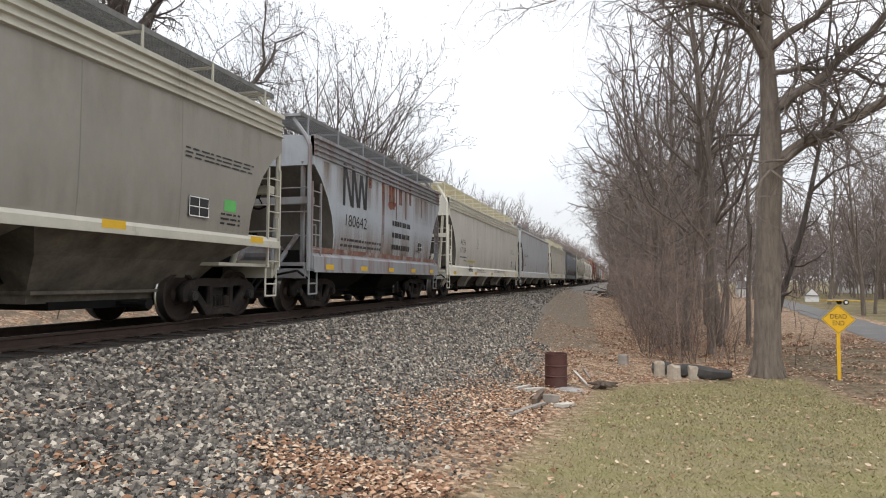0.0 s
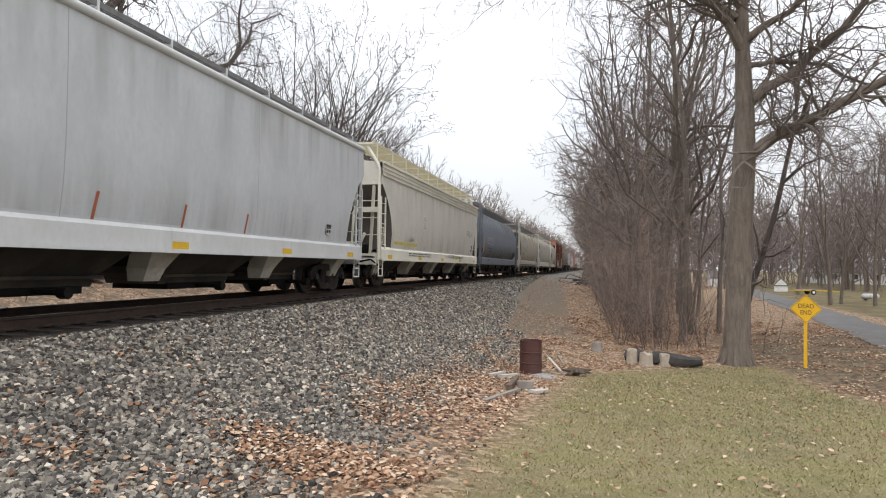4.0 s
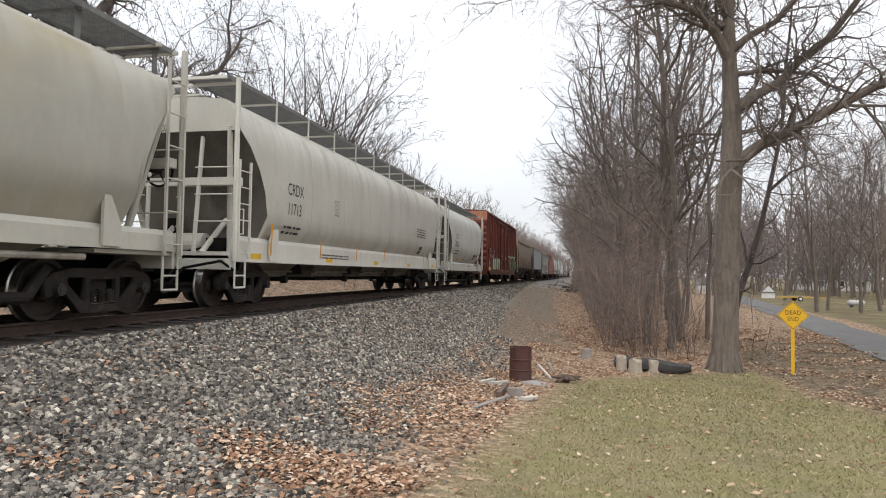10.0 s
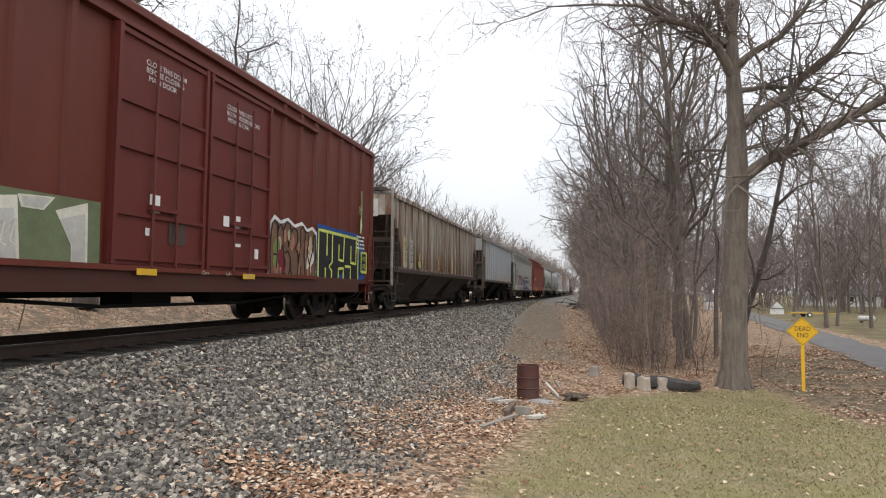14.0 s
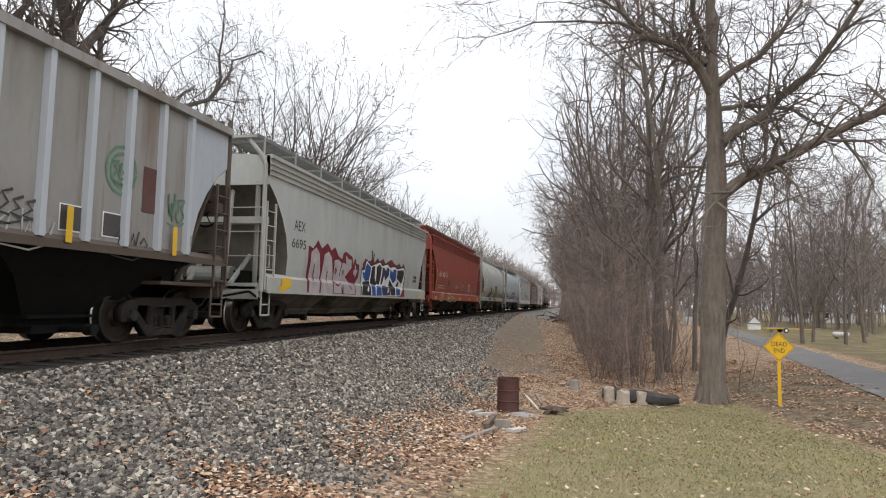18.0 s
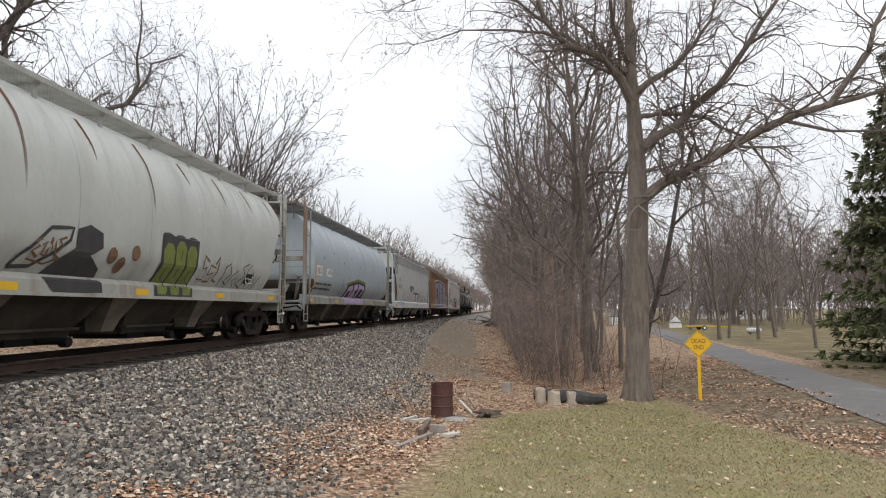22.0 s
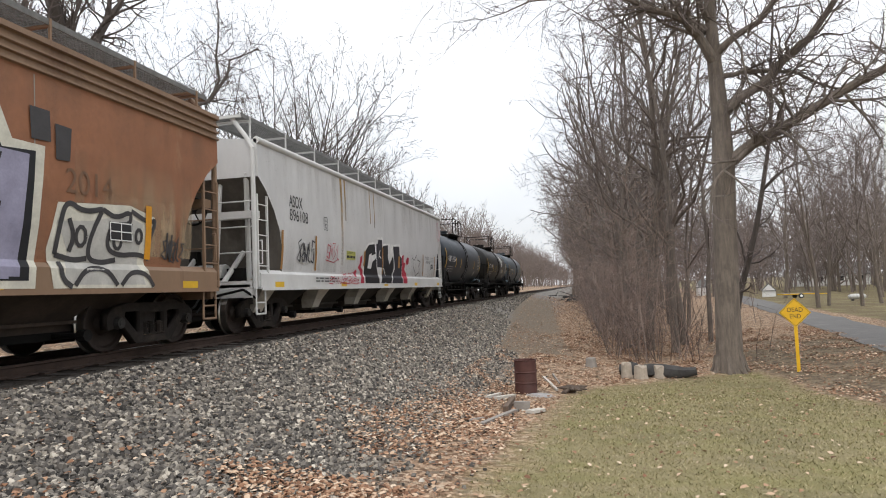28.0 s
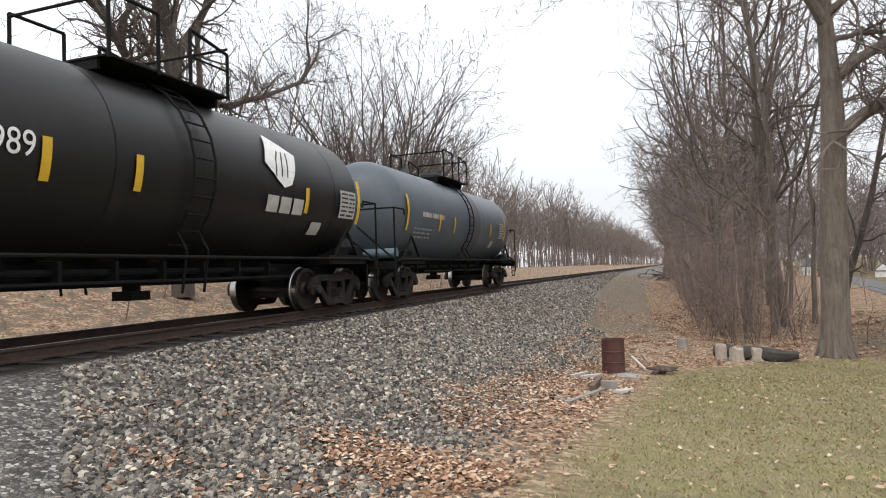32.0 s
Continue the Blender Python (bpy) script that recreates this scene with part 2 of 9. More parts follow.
def ground_material():
    m = bpy.data.materials.new("ballast_leaves_and_turf")
    m.use_nodes = True
    nt = m.node_tree
    b = nt.nodes["Principled BSDF"]
    b.inputs["Roughness"].default_value = 0.95
    b.inputs["Specular IOR Level"].default_value = 0.2
    geo = nt.nodes.new("ShaderNodeNewGeometry")
    sep = nt.nodes.new("ShaderNodeSeparateXYZ")
    nt.links.new(geo.outputs["Position"], sep.inputs[0])

    def math_(op, a, c=None):
        n = nt.nodes.new("ShaderNodeMath")
        n.operation = op
        for i, v in enumerate((a, c)):
            if v is None:
                continue
            if isinstance(v, (int, float)):
                n.inputs[i].default_value = v
            else:
                nt.links.new(v, n.inputs[i])
        return n.outputs[0]

    def noise_(sc, detail=4.0):
        n = nt.nodes.new("ShaderNodeTexNoise")
        n.inputs["Scale"].default_value = sc
        n.inputs["Detail"].default_value = detail
        nt.links.new(geo.outputs["Position"], n.inputs["Vector"])
        return n.outputs["Fac"]

    def voro(sc, feature="F1"):
        n = nt.nodes.new("ShaderNodeTexVoronoi")
        n.feature = feature
        n.inputs["Scale"].default_value = sc
        nt.links.new(geo.outputs["Position"], n.inputs["Vector"])
        return n

    def ramp(fac, lo, hi, a=0.0, z=1.0):
        r = nt.nodes.new("ShaderNodeMapRange")
        r.interpolation_type = "SMOOTHSTEP"
        for k, v in enumerate((lo, hi, a, z)):
            r.inputs[k + 1].default_value = v
        nt.links.new(fac, r.inputs[0])
        return r.outputs[0]

    def mixc(fac, a, c):
        x = nt.nodes.new("ShaderNodeMix")
        x.data_type = "RGBA"
        for inp, v in ((0, fac), (6, a), (7, c)):
            if isinstance(v, (tuple, float, int)):
                x.inputs[inp].default_value = (*v, 1) if isinstance(v, tuple) else v
            else:
                nt.links.new(v, x.inputs[inp])
        return x.outputs[2]

    def cells(v, stops):
        r = nt.nodes.new("ShaderNodeValToRGB")
        r.color_ramp.interpolation = "LINEAR"
        els = r.color_ramp.elements
        while len(els) < len(stops):
            els.new(0.5)
        for e, (p, c) in zip(els, stops):
            e.position, e.color = p, (*c, 1)
        s = nt.nodes.new("ShaderNodeSeparateColor")
        nt.links.new(v.outputs["Color"], s.inputs[0])
        nt.links.new(s.outputs[0], r.inputs[0])
        return r.outputs[0]

    X, Y = sep.outputs[0], sep.outputs[1]
    wob = math_("MULTIPLY", math_("SUBTRACT", noise_(0.45), 0.5), 2.6)
    wob2 = math_("MULTIPLY", math_("SUBTRACT", noise_(2.4), 0.5), 1.1)
    Xw = math_("ADD", math_("ADD", X, wob), wob2)
    stones = cells(voro(24), ((0, (0.05, 0.047, 0.043)), (0.45, (0.14, 0.13, 0.117)), (0.8, (0.25, 0.232, 0.205)), (1, (0.5, 0.47, 0.42))))
    gaps = ramp(voro(24, "DISTANCE_TO_EDGE").outputs["Distance"], 0.0, 0.12)
    stones = mixc(gaps, (0.06, 0.058, 0.056), stones)
    # Far gravel's paler look at a grazing view, put into the colour by Y
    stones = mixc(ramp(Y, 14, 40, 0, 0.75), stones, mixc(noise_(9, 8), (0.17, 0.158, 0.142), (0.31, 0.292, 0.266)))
    leaves = cells(voro(14), ((0, (0.13, 0.075, 0.045)), (0.4, (0.3, 0.195, 0.125)), (0.75, (0.44, 0.31, 0.21)), (1, (0.54, 0.42, 0.31))))
    soil = mixc(noise_(6), (0.12, 0.09, 0.065), (0.24, 0.19, 0.135))
    turf = mixc(noise_(30, 6), (0.15, 0.128, 0.06), (0.34, 0.29, 0.165))
    turf = mixc(ramp(noise_(1.1), 0.42, 0.62), turf, mixc(noise_(40), (0.165, 0.15, 0.062), (0.3, 0.268, 0.13)))
    turf = mixc(ramp(noise_(0.6, 8), 0.45, 0.65, 0, 0.6), turf, mixc(noise_(22), (0.13, 0.115, 0.06), (0.24, 0.205, 0.12)))
    turf = mixc(ramp(noise_(2.3), 0.55, 0.7, 0, 0.5), turf, (0.3, 0.25, 0.16))
    # ballast towards the rails, leaves at its foot, turf beyond
    colour = mixc(ramp(Xw, -3.6, -1.9), stones, mixc(ramp(noise_(3.5), 0.3, 0.5), soil, leaves))
    patch = math_("MULTIPLY", ramp(noise_(1.3), 0.54, 0.64, 0, 0.45), ramp(X, -5.0, -3.0))
    colour = mixc(patch, colour, leaves)
    lawn_edge = math_("ADD", X, math_("MULTIPLY", Y, -0.065))
    lawn = math_("MULTIPLY", ramp(math_("ADD", lawn_edge, wob2), -2.2, -1.05), ramp(math_("ADD", math_("ADD", Y, math_("MULTIPLY", X, -0.6)), wob2), 19.3, 18.0))
    lawn = math_("MULTIPLY", lawn, ramp(math_("ADD", math_("ADD", X, wob2), math_("MULTIPLY", Y, 0.09)), 7.3, 6.5))
    colour = mixc(lawn, colour, turf)
    verge = math_("MULTIPLY", ramp(math_("ADD", math_("ADD", X, wob2), math_("MULTIPLY", Y, 0.09)), 6.6, 7.6), ramp(math_("ADD", Y, wob), 34, 26))
    colour = mixc(math_("MULTIPLY", verge, 0.85), colour, mixc(ramp(noise_(4, 8), 0.4, 0.6), (0.1, 0.08, 0.055), mixc(noise_(30), (0.14, 0.115, 0.075), (0.25, 0.205, 0.14))))
    yard = ramp(math_("ADD", math_("ADD", X, math_("MULTIPLY", Y, -0.075)), wob2), 12.0, 12.6)
    colour = mixc(yard, colour, mixc(ramp(noise_(0.5), 0.35, 0.55), turf, (0.17, 0.135, 0.08)))
    bend = math_("ADD", math_("ADD", X, wob2), math_("ADD", 0.2, math_("MULTIPLY", Y, 0.075)))
    mound = math_("MULTIPLY", ramp(math_("ABSOLUTE", bend), 1.75, 1.15), ramp(math_("ABSOLUTE", math_("SUBTRACT", math_("ADD", Y, wob), 46)), 22.0, 20.0))
    mound = math_("MULTIPLY", mound, ramp(noise_(1.8, 6), 0.3, 0.5, 0.7, 0.95))
    colour = mixc(mound, colour, mixc(noise_(9), (0.16, 0.128, 0.095), (0.25, 0.205, 0.155)))
    # Oily bed, made near black to put the train's soft shade into the colour
    oily_shade = math_("MULTIPLY", ramp(X, -6.3, -7.1), ramp(X, -10.6, -9.9))
    colour = mixc(oily_shade, colour, mixc(noise_(18), (0.018, 0.015, 0.013), (0.06, 0.05, 0.042)))
    behind = ramp(Xw, -10.6, -12.4)
    colour = mixc(behind, colour, mixc(ramp(noise_(2.0), 0.35, 0.6), soil, leaves))
    nt.links.new(colour, b.inputs["Base Color"])
    bp = nt.nodes.new("ShaderNodeBump")
    bp.inputs["Strength"].default_value = 0.7
    bp.inputs["Distance"].default_value = 0.03
    nt.links.new(math_("ADD", gaps, noise_(25)), bp.inputs["Height"])
    nt.links.new(bp.outputs[0], b.inputs["Normal"])
    return m


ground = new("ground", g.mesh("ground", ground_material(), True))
tagged(ground, "gravel railway embankment with dead leaves sloping to a dry lawn", "ground", kind="structure")

# road
ROAD = mat("worn_asphalt", (0.125, 0.12, 0.115), 0.9, 0, 0.12, 2.0, bump=0.3, bump_scale=60, second=(0.2, 0.19, 0.18), second_scale=0.6)


def road_near(y):
    return 6.25 + 0.125 * y + 0.0 * y * y


g = Geo()
rows_ = []
for i in range(90):
    y = -60 + 2.2 * i
    a = road_near(y)
    rows_.append([(a + u * 2.7, y, ground_z(a + u * 2.7, y) + 0.035 + 0.05 * math.sin(math.pi * u)) for u in (0, 0.02, 0.25, 0.5, 0.75, 0.98, 1)])
g.loft(rows_, closed=False, caps=False)
tagged(new("road", g.mesh("road", ROAD, True)), "narrow grey asphalt lane with worn edges", "road", kind="structure")

# railway track
track = thing("railway_track", "single railway track of rusty rails on dark timber ties", "railway track", kind="structure", at=(TRACK, 0, 0))
prof = [(-0.07, -0.172), (0.07, -0.172), (0.07, -0.158), (0.012, -0.135), (0.012, -0.045), (0.036, -0.034), (0.036, -0.004), (0.03, 0.0), (-0.03, 0.0), (-0.036, -0.004),
        (-0.036, -0.034), (-0.012, -0.045), (-0.012, -0.135), (-0.07, -0.158)]
for sx in (0.753, -0.753):
    rail = part("rail", Geo().slab([(sx + u, w) for u, w in prof], 1, -120, 700), RUST, track)
    part("rail_head", Geo().box(sx - 0.026, sx + 0.026, -120, 700, -0.002, 0.002), RAILTOP, rail, "polished running surface")
tie_mesh = Geo().box(-1.3, 1.3, -0.11, 0.11, -0.36, -0.176).mesh("tie", TIE)
plate_mesh = Geo().box(-0.165, 0.165, -0.1, 0.1, -0.178, -0.16).mesh("tie_plate", RUST)
rng = random.Random(5)
for i in range(150):
    t = part("tie", tie_mesh, TIE, track)
    t.matrix_basis = pose(rng.uniform(-0.05, 0.05), -14 + 0.52 * i, rng.uniform(-0.012, 0.0), 0, 0, rng.uniform(-1, 1))
    if i < 110:
        for sx in (-0.765, 0.765):
            part("tie_plate", plate_mesh, RUST, track).location = (sx, -14 + 0.52 * i, 0)


# ---- the train ----
def curve_at(table, z):
    if z <= table[0][0]:
        return table[0][1]
    for (a, u), (b, w) in zip(table, table[1:]):
        if z <= b:
            s = (z - a) / (b - a)
            return u + (w - u) * s
    return table[-1][1]


FLAT = [(1.0, 1.5), (1.3, 1.53), (1.8, 1.585), (2.4, 1.605), (3.4, 1.6), (4.4, 1.575)]
ROUND = [(1.0, 1.12), (1.25, 1.25), (1.66, 1.535), (1.74, 1.57), (2.1, 1.6), (2.4, 1.61), (2.8, 1.6), (3.1, 1.56), (3.4, 1.48), (3.65, 1.38), (3.85, 1.26), (4.05, 1.12), (4.2, 0.98), (4.4, 0.7)]
SOFT = [(1.0, 1.12), (1.4, 1.32), (1.72, 1.565), (1.78, 1.59), (2.4, 1.615), (3.0, 1.605), (3.5, 1.575), (3.8, 1.5), (4.05, 1.38), (4.22, 1.22), (4.4, 0.95)]
LOW = [(1.0, 1.0), (1.3, 1.2), (1.55, 1.37), (1.8, 1.51), (1.95, 1.575), (2.05, 1.605), (2.4, 1.615), (3.0, 1.595), (3.4, 1.55), (3.7, 1.47), (3.95, 1.34), (4.15, 1.16), (4.3, 0.98), (4.45, 0.75)]
RIBBED = [(1.0, 1.5), (4.5, 1.5)]
BOXED = [(0.5, 1.55), (5.4, 1.55)]
SILL = [(0, 1.597), (9, 1.597)]
OVER = [(0.5, 1.592), (1.27, 1.592), (1.36, 1.54), (1.8, 1.585), (2.4, 1.605), (3.4, 1.6), (4.4, 1.575)]
OVER_ROUND = [(0.5, 1.462), (1.27, 1.462), (1.36, 1.33), (1.66, 1.535), (1.74, 1.57), (2.1, 1.6), (2.4, 1.61), (2.8, 1.6), (3.1, 1.555)]
TANK = [(2.48 + 1.46 * math.sin(a), 1.46 * math.cos(a)) for a in [radians(-88 + 8 * i) for i in range(23)]]


def wheel_mesh():
    g_ = Geo()
    n = 30
    tread_faces = []

    def ring(x, r):
        return [(x, r * math.cos(2 * math.pi * i / n), r * math.sin(2 * math.pi * i / n)) for i in range(n)]
    for s in (1, -1):
        prof_ = [(0.66, 0.1), (0.66, 0.47), (0.672, 0.484), (0.69, 0.482), (0.702, 0.458), (0.835, 0.452), (0.845, 0.44), (0.845, 0.385), (0.8, 0.36), (0.785, 0.19), (0.85, 0.15), (0.86, 0.1)]
        rings = [ring(s * x, r) for x, r in prof_]
        k = len(g_.f)
        g_.loft(rings if s > 0 else rings[::-1], caps=False)
        for j in range(len(prof_) - 1):
            jj = j if s > 0 else len(prof_) - 2 - j
            if jj in (1, 2, 3, 4):
                tread_faces += list(range(k + j * n, k + (j + 1) * n))
    g_.tube((-1.06, 0, 0), (1.06, 0, 0), 0.085, n=12)
    me = g_.mesh("wheelset", WHEEL, True)
    me.materials.append(TREAD)
    for i in tread_faces:
        me.polygons[i].material_index = 1
    return me


def sideframe_mesh(side):
    """One cast frame with three openings, swept across its thickness."""
    cu = bpy.data.curves.new("sideframe", "CURVE")
    cu.dimensions, cu.fill_mode, cu.extrude = "2D", "BOTH", 0.07
    outer = [(-1.1, 0.36), (-1.12, 0.5), (-1.1, 0.6), (-0.98, 0.69), (-0.62, 0.77), (0.62, 0.77), (0.98, 0.69), (1.1, 0.6), (1.12, 0.5), (1.1, 0.36), (0.98, 0.36), (0.94, 0.46), (0.8, 0.46), (0.45, 0.1), (-0.45, 0.1), (-0.8, 0.46), (-0.94, 0.46), (-0.98, 0.36)]
    holes = [[(-0.7, 0.63), (-0.72, 0.55), (-0.42, 0.27), (-0.36, 0.3), (-0.36, 0.63)], [(0.7, 0.63), (0.36, 0.63), (0.36, 0.3), (0.42, 0.27), (0.72, 0.55)], [(-0.27, 0.6), (-0.27, 0.22), (0.27, 0.22), (0.27, 0.6)]]
    for loop in [outer] + holes:
        sp_ = cu.splines.new("POLY")
        sp_.points.add(len(loop) - 1)
        for q_, (u, w) in zip(sp_.points, loop):
            q_.co = (u, w, 0, 1)
        sp_.use_cyclic_u = True
    ob = bpy.data.objects.new("sideframe", cu)
    scene.collection.objects.link(ob)
    me = bpy.data.meshes.new_from_object(ob.evaluated_get(bpy.context.evaluated_depsgraph_get()))
    bpy.data.objects.remove(ob)
    for v in me.vertices:
        u, w, d = v.co
        v.co = (side * (1.0 + d), u, w)
    bm = bmesh.new()
    bm.from_mesh(me)
    bmesh.ops.remove_doubles(bm, verts=bm.verts, dist=0.0005)
    bmesh.ops.recalc_face_normals(bm, faces=bm.faces)
    bm.to_mesh(me)
    bm.free()
    me.materials.clear()
    me.materials.append(TRUCK)
    return me


WHEELSET = wheel_mesh()
SIDEFRAME = sideframe_mesh(1)
SIDEFRAME_FAR = sideframe_mesh(-1)
BOLSTER = Geo().box(-0.95, 0.95, -0.2, 0.2, 0.42, 0.7).box(-0.75, 0.75, -0.95, -0.8, 0.3, 0.4).box(-0.75, 0.75, 0.8, 0.95, 0.3, 0.4).mesh("truck", TRUCK)
SPRINGS = Geo().box(0.93, 1.09, -0.28, 0.28, 0.235, 0.25)
for i in range(3):
    SPRINGS.tube((1.01, -0.18 + 0.18 * i, 0.24), (1.01, -0.18 + 0.18 * i, 0.45), 0.05, n=8)
    for j in range(5):
        SPRINGS.tube((1.01, -0.18 + 0.18 * i, 0.245 + 0.04 * j), (1.01, -0.18 + 0.18 * i, 0.268 + 0.04 * j), 0.08, n=10)
SPRINGS = SPRINGS.mesh("spring_nest", TRUCK)
CAPS = Geo().tube((0.0, 0, 0), (0.09, 0, 0), 0.1, 0.085, 14).tube((0.09, 0, 0), (0.1, 0, 0), 0.05, 0.05, 6).mesh("bearing_cap", CAP)
COUPLER = Geo().box(-0.07, 0.07, -0.75, 0.4, 0.78, 0.93).slab([(-0.16, -0.82), (-0.18, -0.62), (-0.1, -0.5), (0.1, -0.5), (0.14, -0.62), (0.05, -0.72), (0.06, -0.84)], 2, 0.72, 0.99)
COUPLER.pipe([(0.25, -0.05, 0.82), (0.3, -0.35, 0.62), (0.22, -0.68, 0.52)], 0.025)
COUPLER = COUPLER.mesh("coupler", UNDER)
ROLLING = []


def add_trucks(car, half, back=1.3):
    for s in (-1, 1):
        tr = part("truck", BOLSTER, TRUCK, car, "grimy cast steel truck")
        tr.location = (0, s * (half - back), 0)
        part("sideframe", SIDEFRAME, TRUCK, tr)
        part("sideframe", SIDEFRAME_FAR, TRUCK, tr)
        for sx in (1, -1):
            part("spring_nest", SPRINGS, TRUCK, tr).location = (0 if sx > 0 else -2.02, 0, 0)
            for a in (-0.889, 0.889):
                part("bearing_cap", CAPS, CAP, tr, "pale blue-grey bearing cap").matrix_basis = pose(sx * 1.06, a, 0.457, 0, 0, 0 if sx > 0 else 180)
        for a in (-0.889, 0.889):
            ws = part("wheelset", WHEELSET, WHEEL, tr, "dark steel wheels with bright treads")
            ws.location = (0, a, 0.457)
            ROLLING.append((ws, car, a))
        cp = part("coupler", COUPLER, UNDER, car)
        cp.matrix_basis = pose(0, s * half, 0, 0, 0, 0 if s < 0 else 180)


def letters(car, words, y, z, size, material, table, width=None, end=False, off=0.007, half=0.0, bold=0.0):
    """Stencilled words laid on the side towards the lane, or on the leading end."""
    cu = bpy.data.curves.new("lettering", "FONT")
    cu.body, cu.size, cu.offset = words, size / 0.7, bold
    ob = bpy.data.objects.new("lettering", cu)
    scene.collection.objects.link(ob)
    me = bpy.data.meshes.new_from_object(ob.evaluated_get(bpy.context.evaluated_depsgraph_get()))
    bpy.data.objects.remove(ob)
    if not me.vertices:
        return
    xmax = max(v.co.x for v in me.vertices)
    k = (width / xmax) if width else 1.0
    for v in me.vertices:
        px, pz = v.co.x * k, z + v.co.y
        v.co = (y + px, -half - off, pz) if end else (curve_at(table, pz) + off, y + px, pz)
    me.materials.clear()
    me.materials.append(material)
    part("lettering", me, material, car)


def lines(car, texts, y, z, size, material, table, pitch=1.5, off=0.007, end=False, half=0.0):
    """Readable lines of stencilled words, one under the other."""
    for k, words in enumerate(texts):
        letters(car, words, y, z - size * pitch * (k + 1), size, material, table, None, end, off, half)


def bars(car, y0, y1, z0, z1, rows_n, material, table, seed=1, off=0.007, name="stencil_bars"):
    """Lines of writing too small to read, as plain bars."""
    r = random.Random(seed)
    g_ = Geo()
    step = (z1 - z0) / rows_n
    for i in range(rows_n):
        y, zz = y0, z1 - (i + 0.75) * step
        w = curve_at(table, zz) + off
        while y < y1 - 0.05:
            l = min(r.uniform(0.08, 0.3), y1 - y)
            n = len(g_.v)
            g_.v += [(w, y, zz), (w, y + l, zz), (curve_at(table, zz + 0.42 * step) + off, y + l, zz + 0.42 * step), (curve_at(table, zz + 0.42 * step) + off, y, zz + 0.42 * step)]
            g_.f.append((n, n + 1, n + 2, n + 3))
            y += l + r.uniform(0.03, 0.08)
    return part(name, g_, material, car)


def patch(car, name, y0, y1, z0, z1, material, table, off=0.006, label="", nz=6, lean=0.0):
    """A flat mark, decal or strip that follows the side."""
    g_ = Geo()
    for i in range(nz + 1):
        z = z0 + (z1 - z0) * i / nz
        w = curve_at(table, z) + off
        g_.v += [(w, y0 + lean * i / nz, z), (w, y1 + lean * i / nz, z)]
    g_.f = [(2 * i, 2 * i + 1, 2 * i + 3, 2 * i + 2) for i in range(nz)]
    return part(name, g_, material, car, label)


def blob(car, pts, material, table, off, name="spray_paint", label=""):
    """A sprayed shape given by its outline on the side, laid in level bands so that it follows the side and its sill."""
    g_ = Geo()
    lo, hi = min(p[1] for p in pts), max(p[1] for p in pts)
    cuts = sorted({round(p[1], 3) for p in pts} | {round(z, 3) for z, _ in table if lo < z < hi} | {round(lo + (hi - lo) * k / 6, 3) for k in range(7)})
    n = len(pts)
    for za, zb in zip(cuts, cuts[1:]):
        if zb - za < 0.004:
            continue
        cross = []
        for i in range(n):
            (y0, z0), (y1, z1) = pts[i], pts[(i + 1) % n]
            if z0 > z1:
                y0, z0, y1, z1 = y1, z1, y0, z0
            if z0 <= za + 0.002 and z1 >= zb - 0.002 and z1 - z0 > 0.003:
                cross.append((y0 + (y1 - y0) * (za - z0) / (z1 - z0), y0 + (y1 - y0) * (zb - z0) / (z1 - z0)))
        cross.sort(key=lambda q: q[0] + q[1])
        xa, xb = curve_at(table, za) + off, curve_at(table, zb) + off
        for (a, b), (c_, d) in zip(cross[::2], cross[1::2]):
            k = len(g_.v)
            g_.v += [(xa, a, za), (xa, c_, za), (xb, d, zb), (xb, b, zb)]
            g_.f.append((k, k + 1, k + 2, k + 3))
    return part(name, g_, material, car, label)


def stroke(car, pts, wide, material, table, off=0.012, name="spray_line"):
    g_ = Geo()
    fine = []
    for (a, b), (c, d) in zip(pts, pts[1:]):
        m = max(1, int(math.hypot(c - a, d - b) / 0.15))
        fine += [(a + (c - a) * i / m, b + (d - b) * i / m) for i in range(m)]
    fine.append(pts[-1])
    for i, (y, z) in enumerate(fine):
        u = fine[min(i + 1, len(fine) - 1)]
        w = fine[max(i - 1, 0)]
        d = Vector((u[0] - w[0], u[1] - w[1]))
        d = d.normalized() if d.length > 1e-6 else Vector((1, 0))
        for s in (-0.5, 0.5):
            yy, zz = y - d.y * wide * s, z + d.x * wide * s
            g_.v.append((curve_at(table, zz) + off, yy, zz))
    g_.f = [(2 * i, 2 * i + 1, 2 * i + 3, 2 * i + 2) for i in range(len(fine) - 1)]
    return part(name, g_, material, car)


GLYPHS = (((0, 0.1), (0.2, 1), (0.45, 0.25), (0.62, 0.95), (1, 0.15)), ((0.1, 1), (0.0, 0.3), (0.5, 0.0), (0.95, 0.4), (0.55, 0.8), (0.3, 0.5)), ((0, 0.65), (0.5, 1), (0.35, 0.1), (1, 0)),
          ((0.95, 1), (0.2, 0.85), (0.75, 0.5), (0.1, 0.2), (1, 0.0)), ((0, 0), (0.1, 0.8), (0.6, 1), (0.9, 0.55), (0.4, 0.35), (0.95, 0.05)), ((0.05, 1), (0.3, 0.1), (0.55, 0.7), (0.8, 0), (1.05, 1)),
          ((0.0, 0.9), (0.8, 0.95), (0.3, 0.5), (0.9, 0.3), (0.1, 0.0)), ((0.1, 0.1), (0.9, 0.0), (0.8, 0.6), (0.2, 0.5), (0.3, 1), (1, 0.9)))


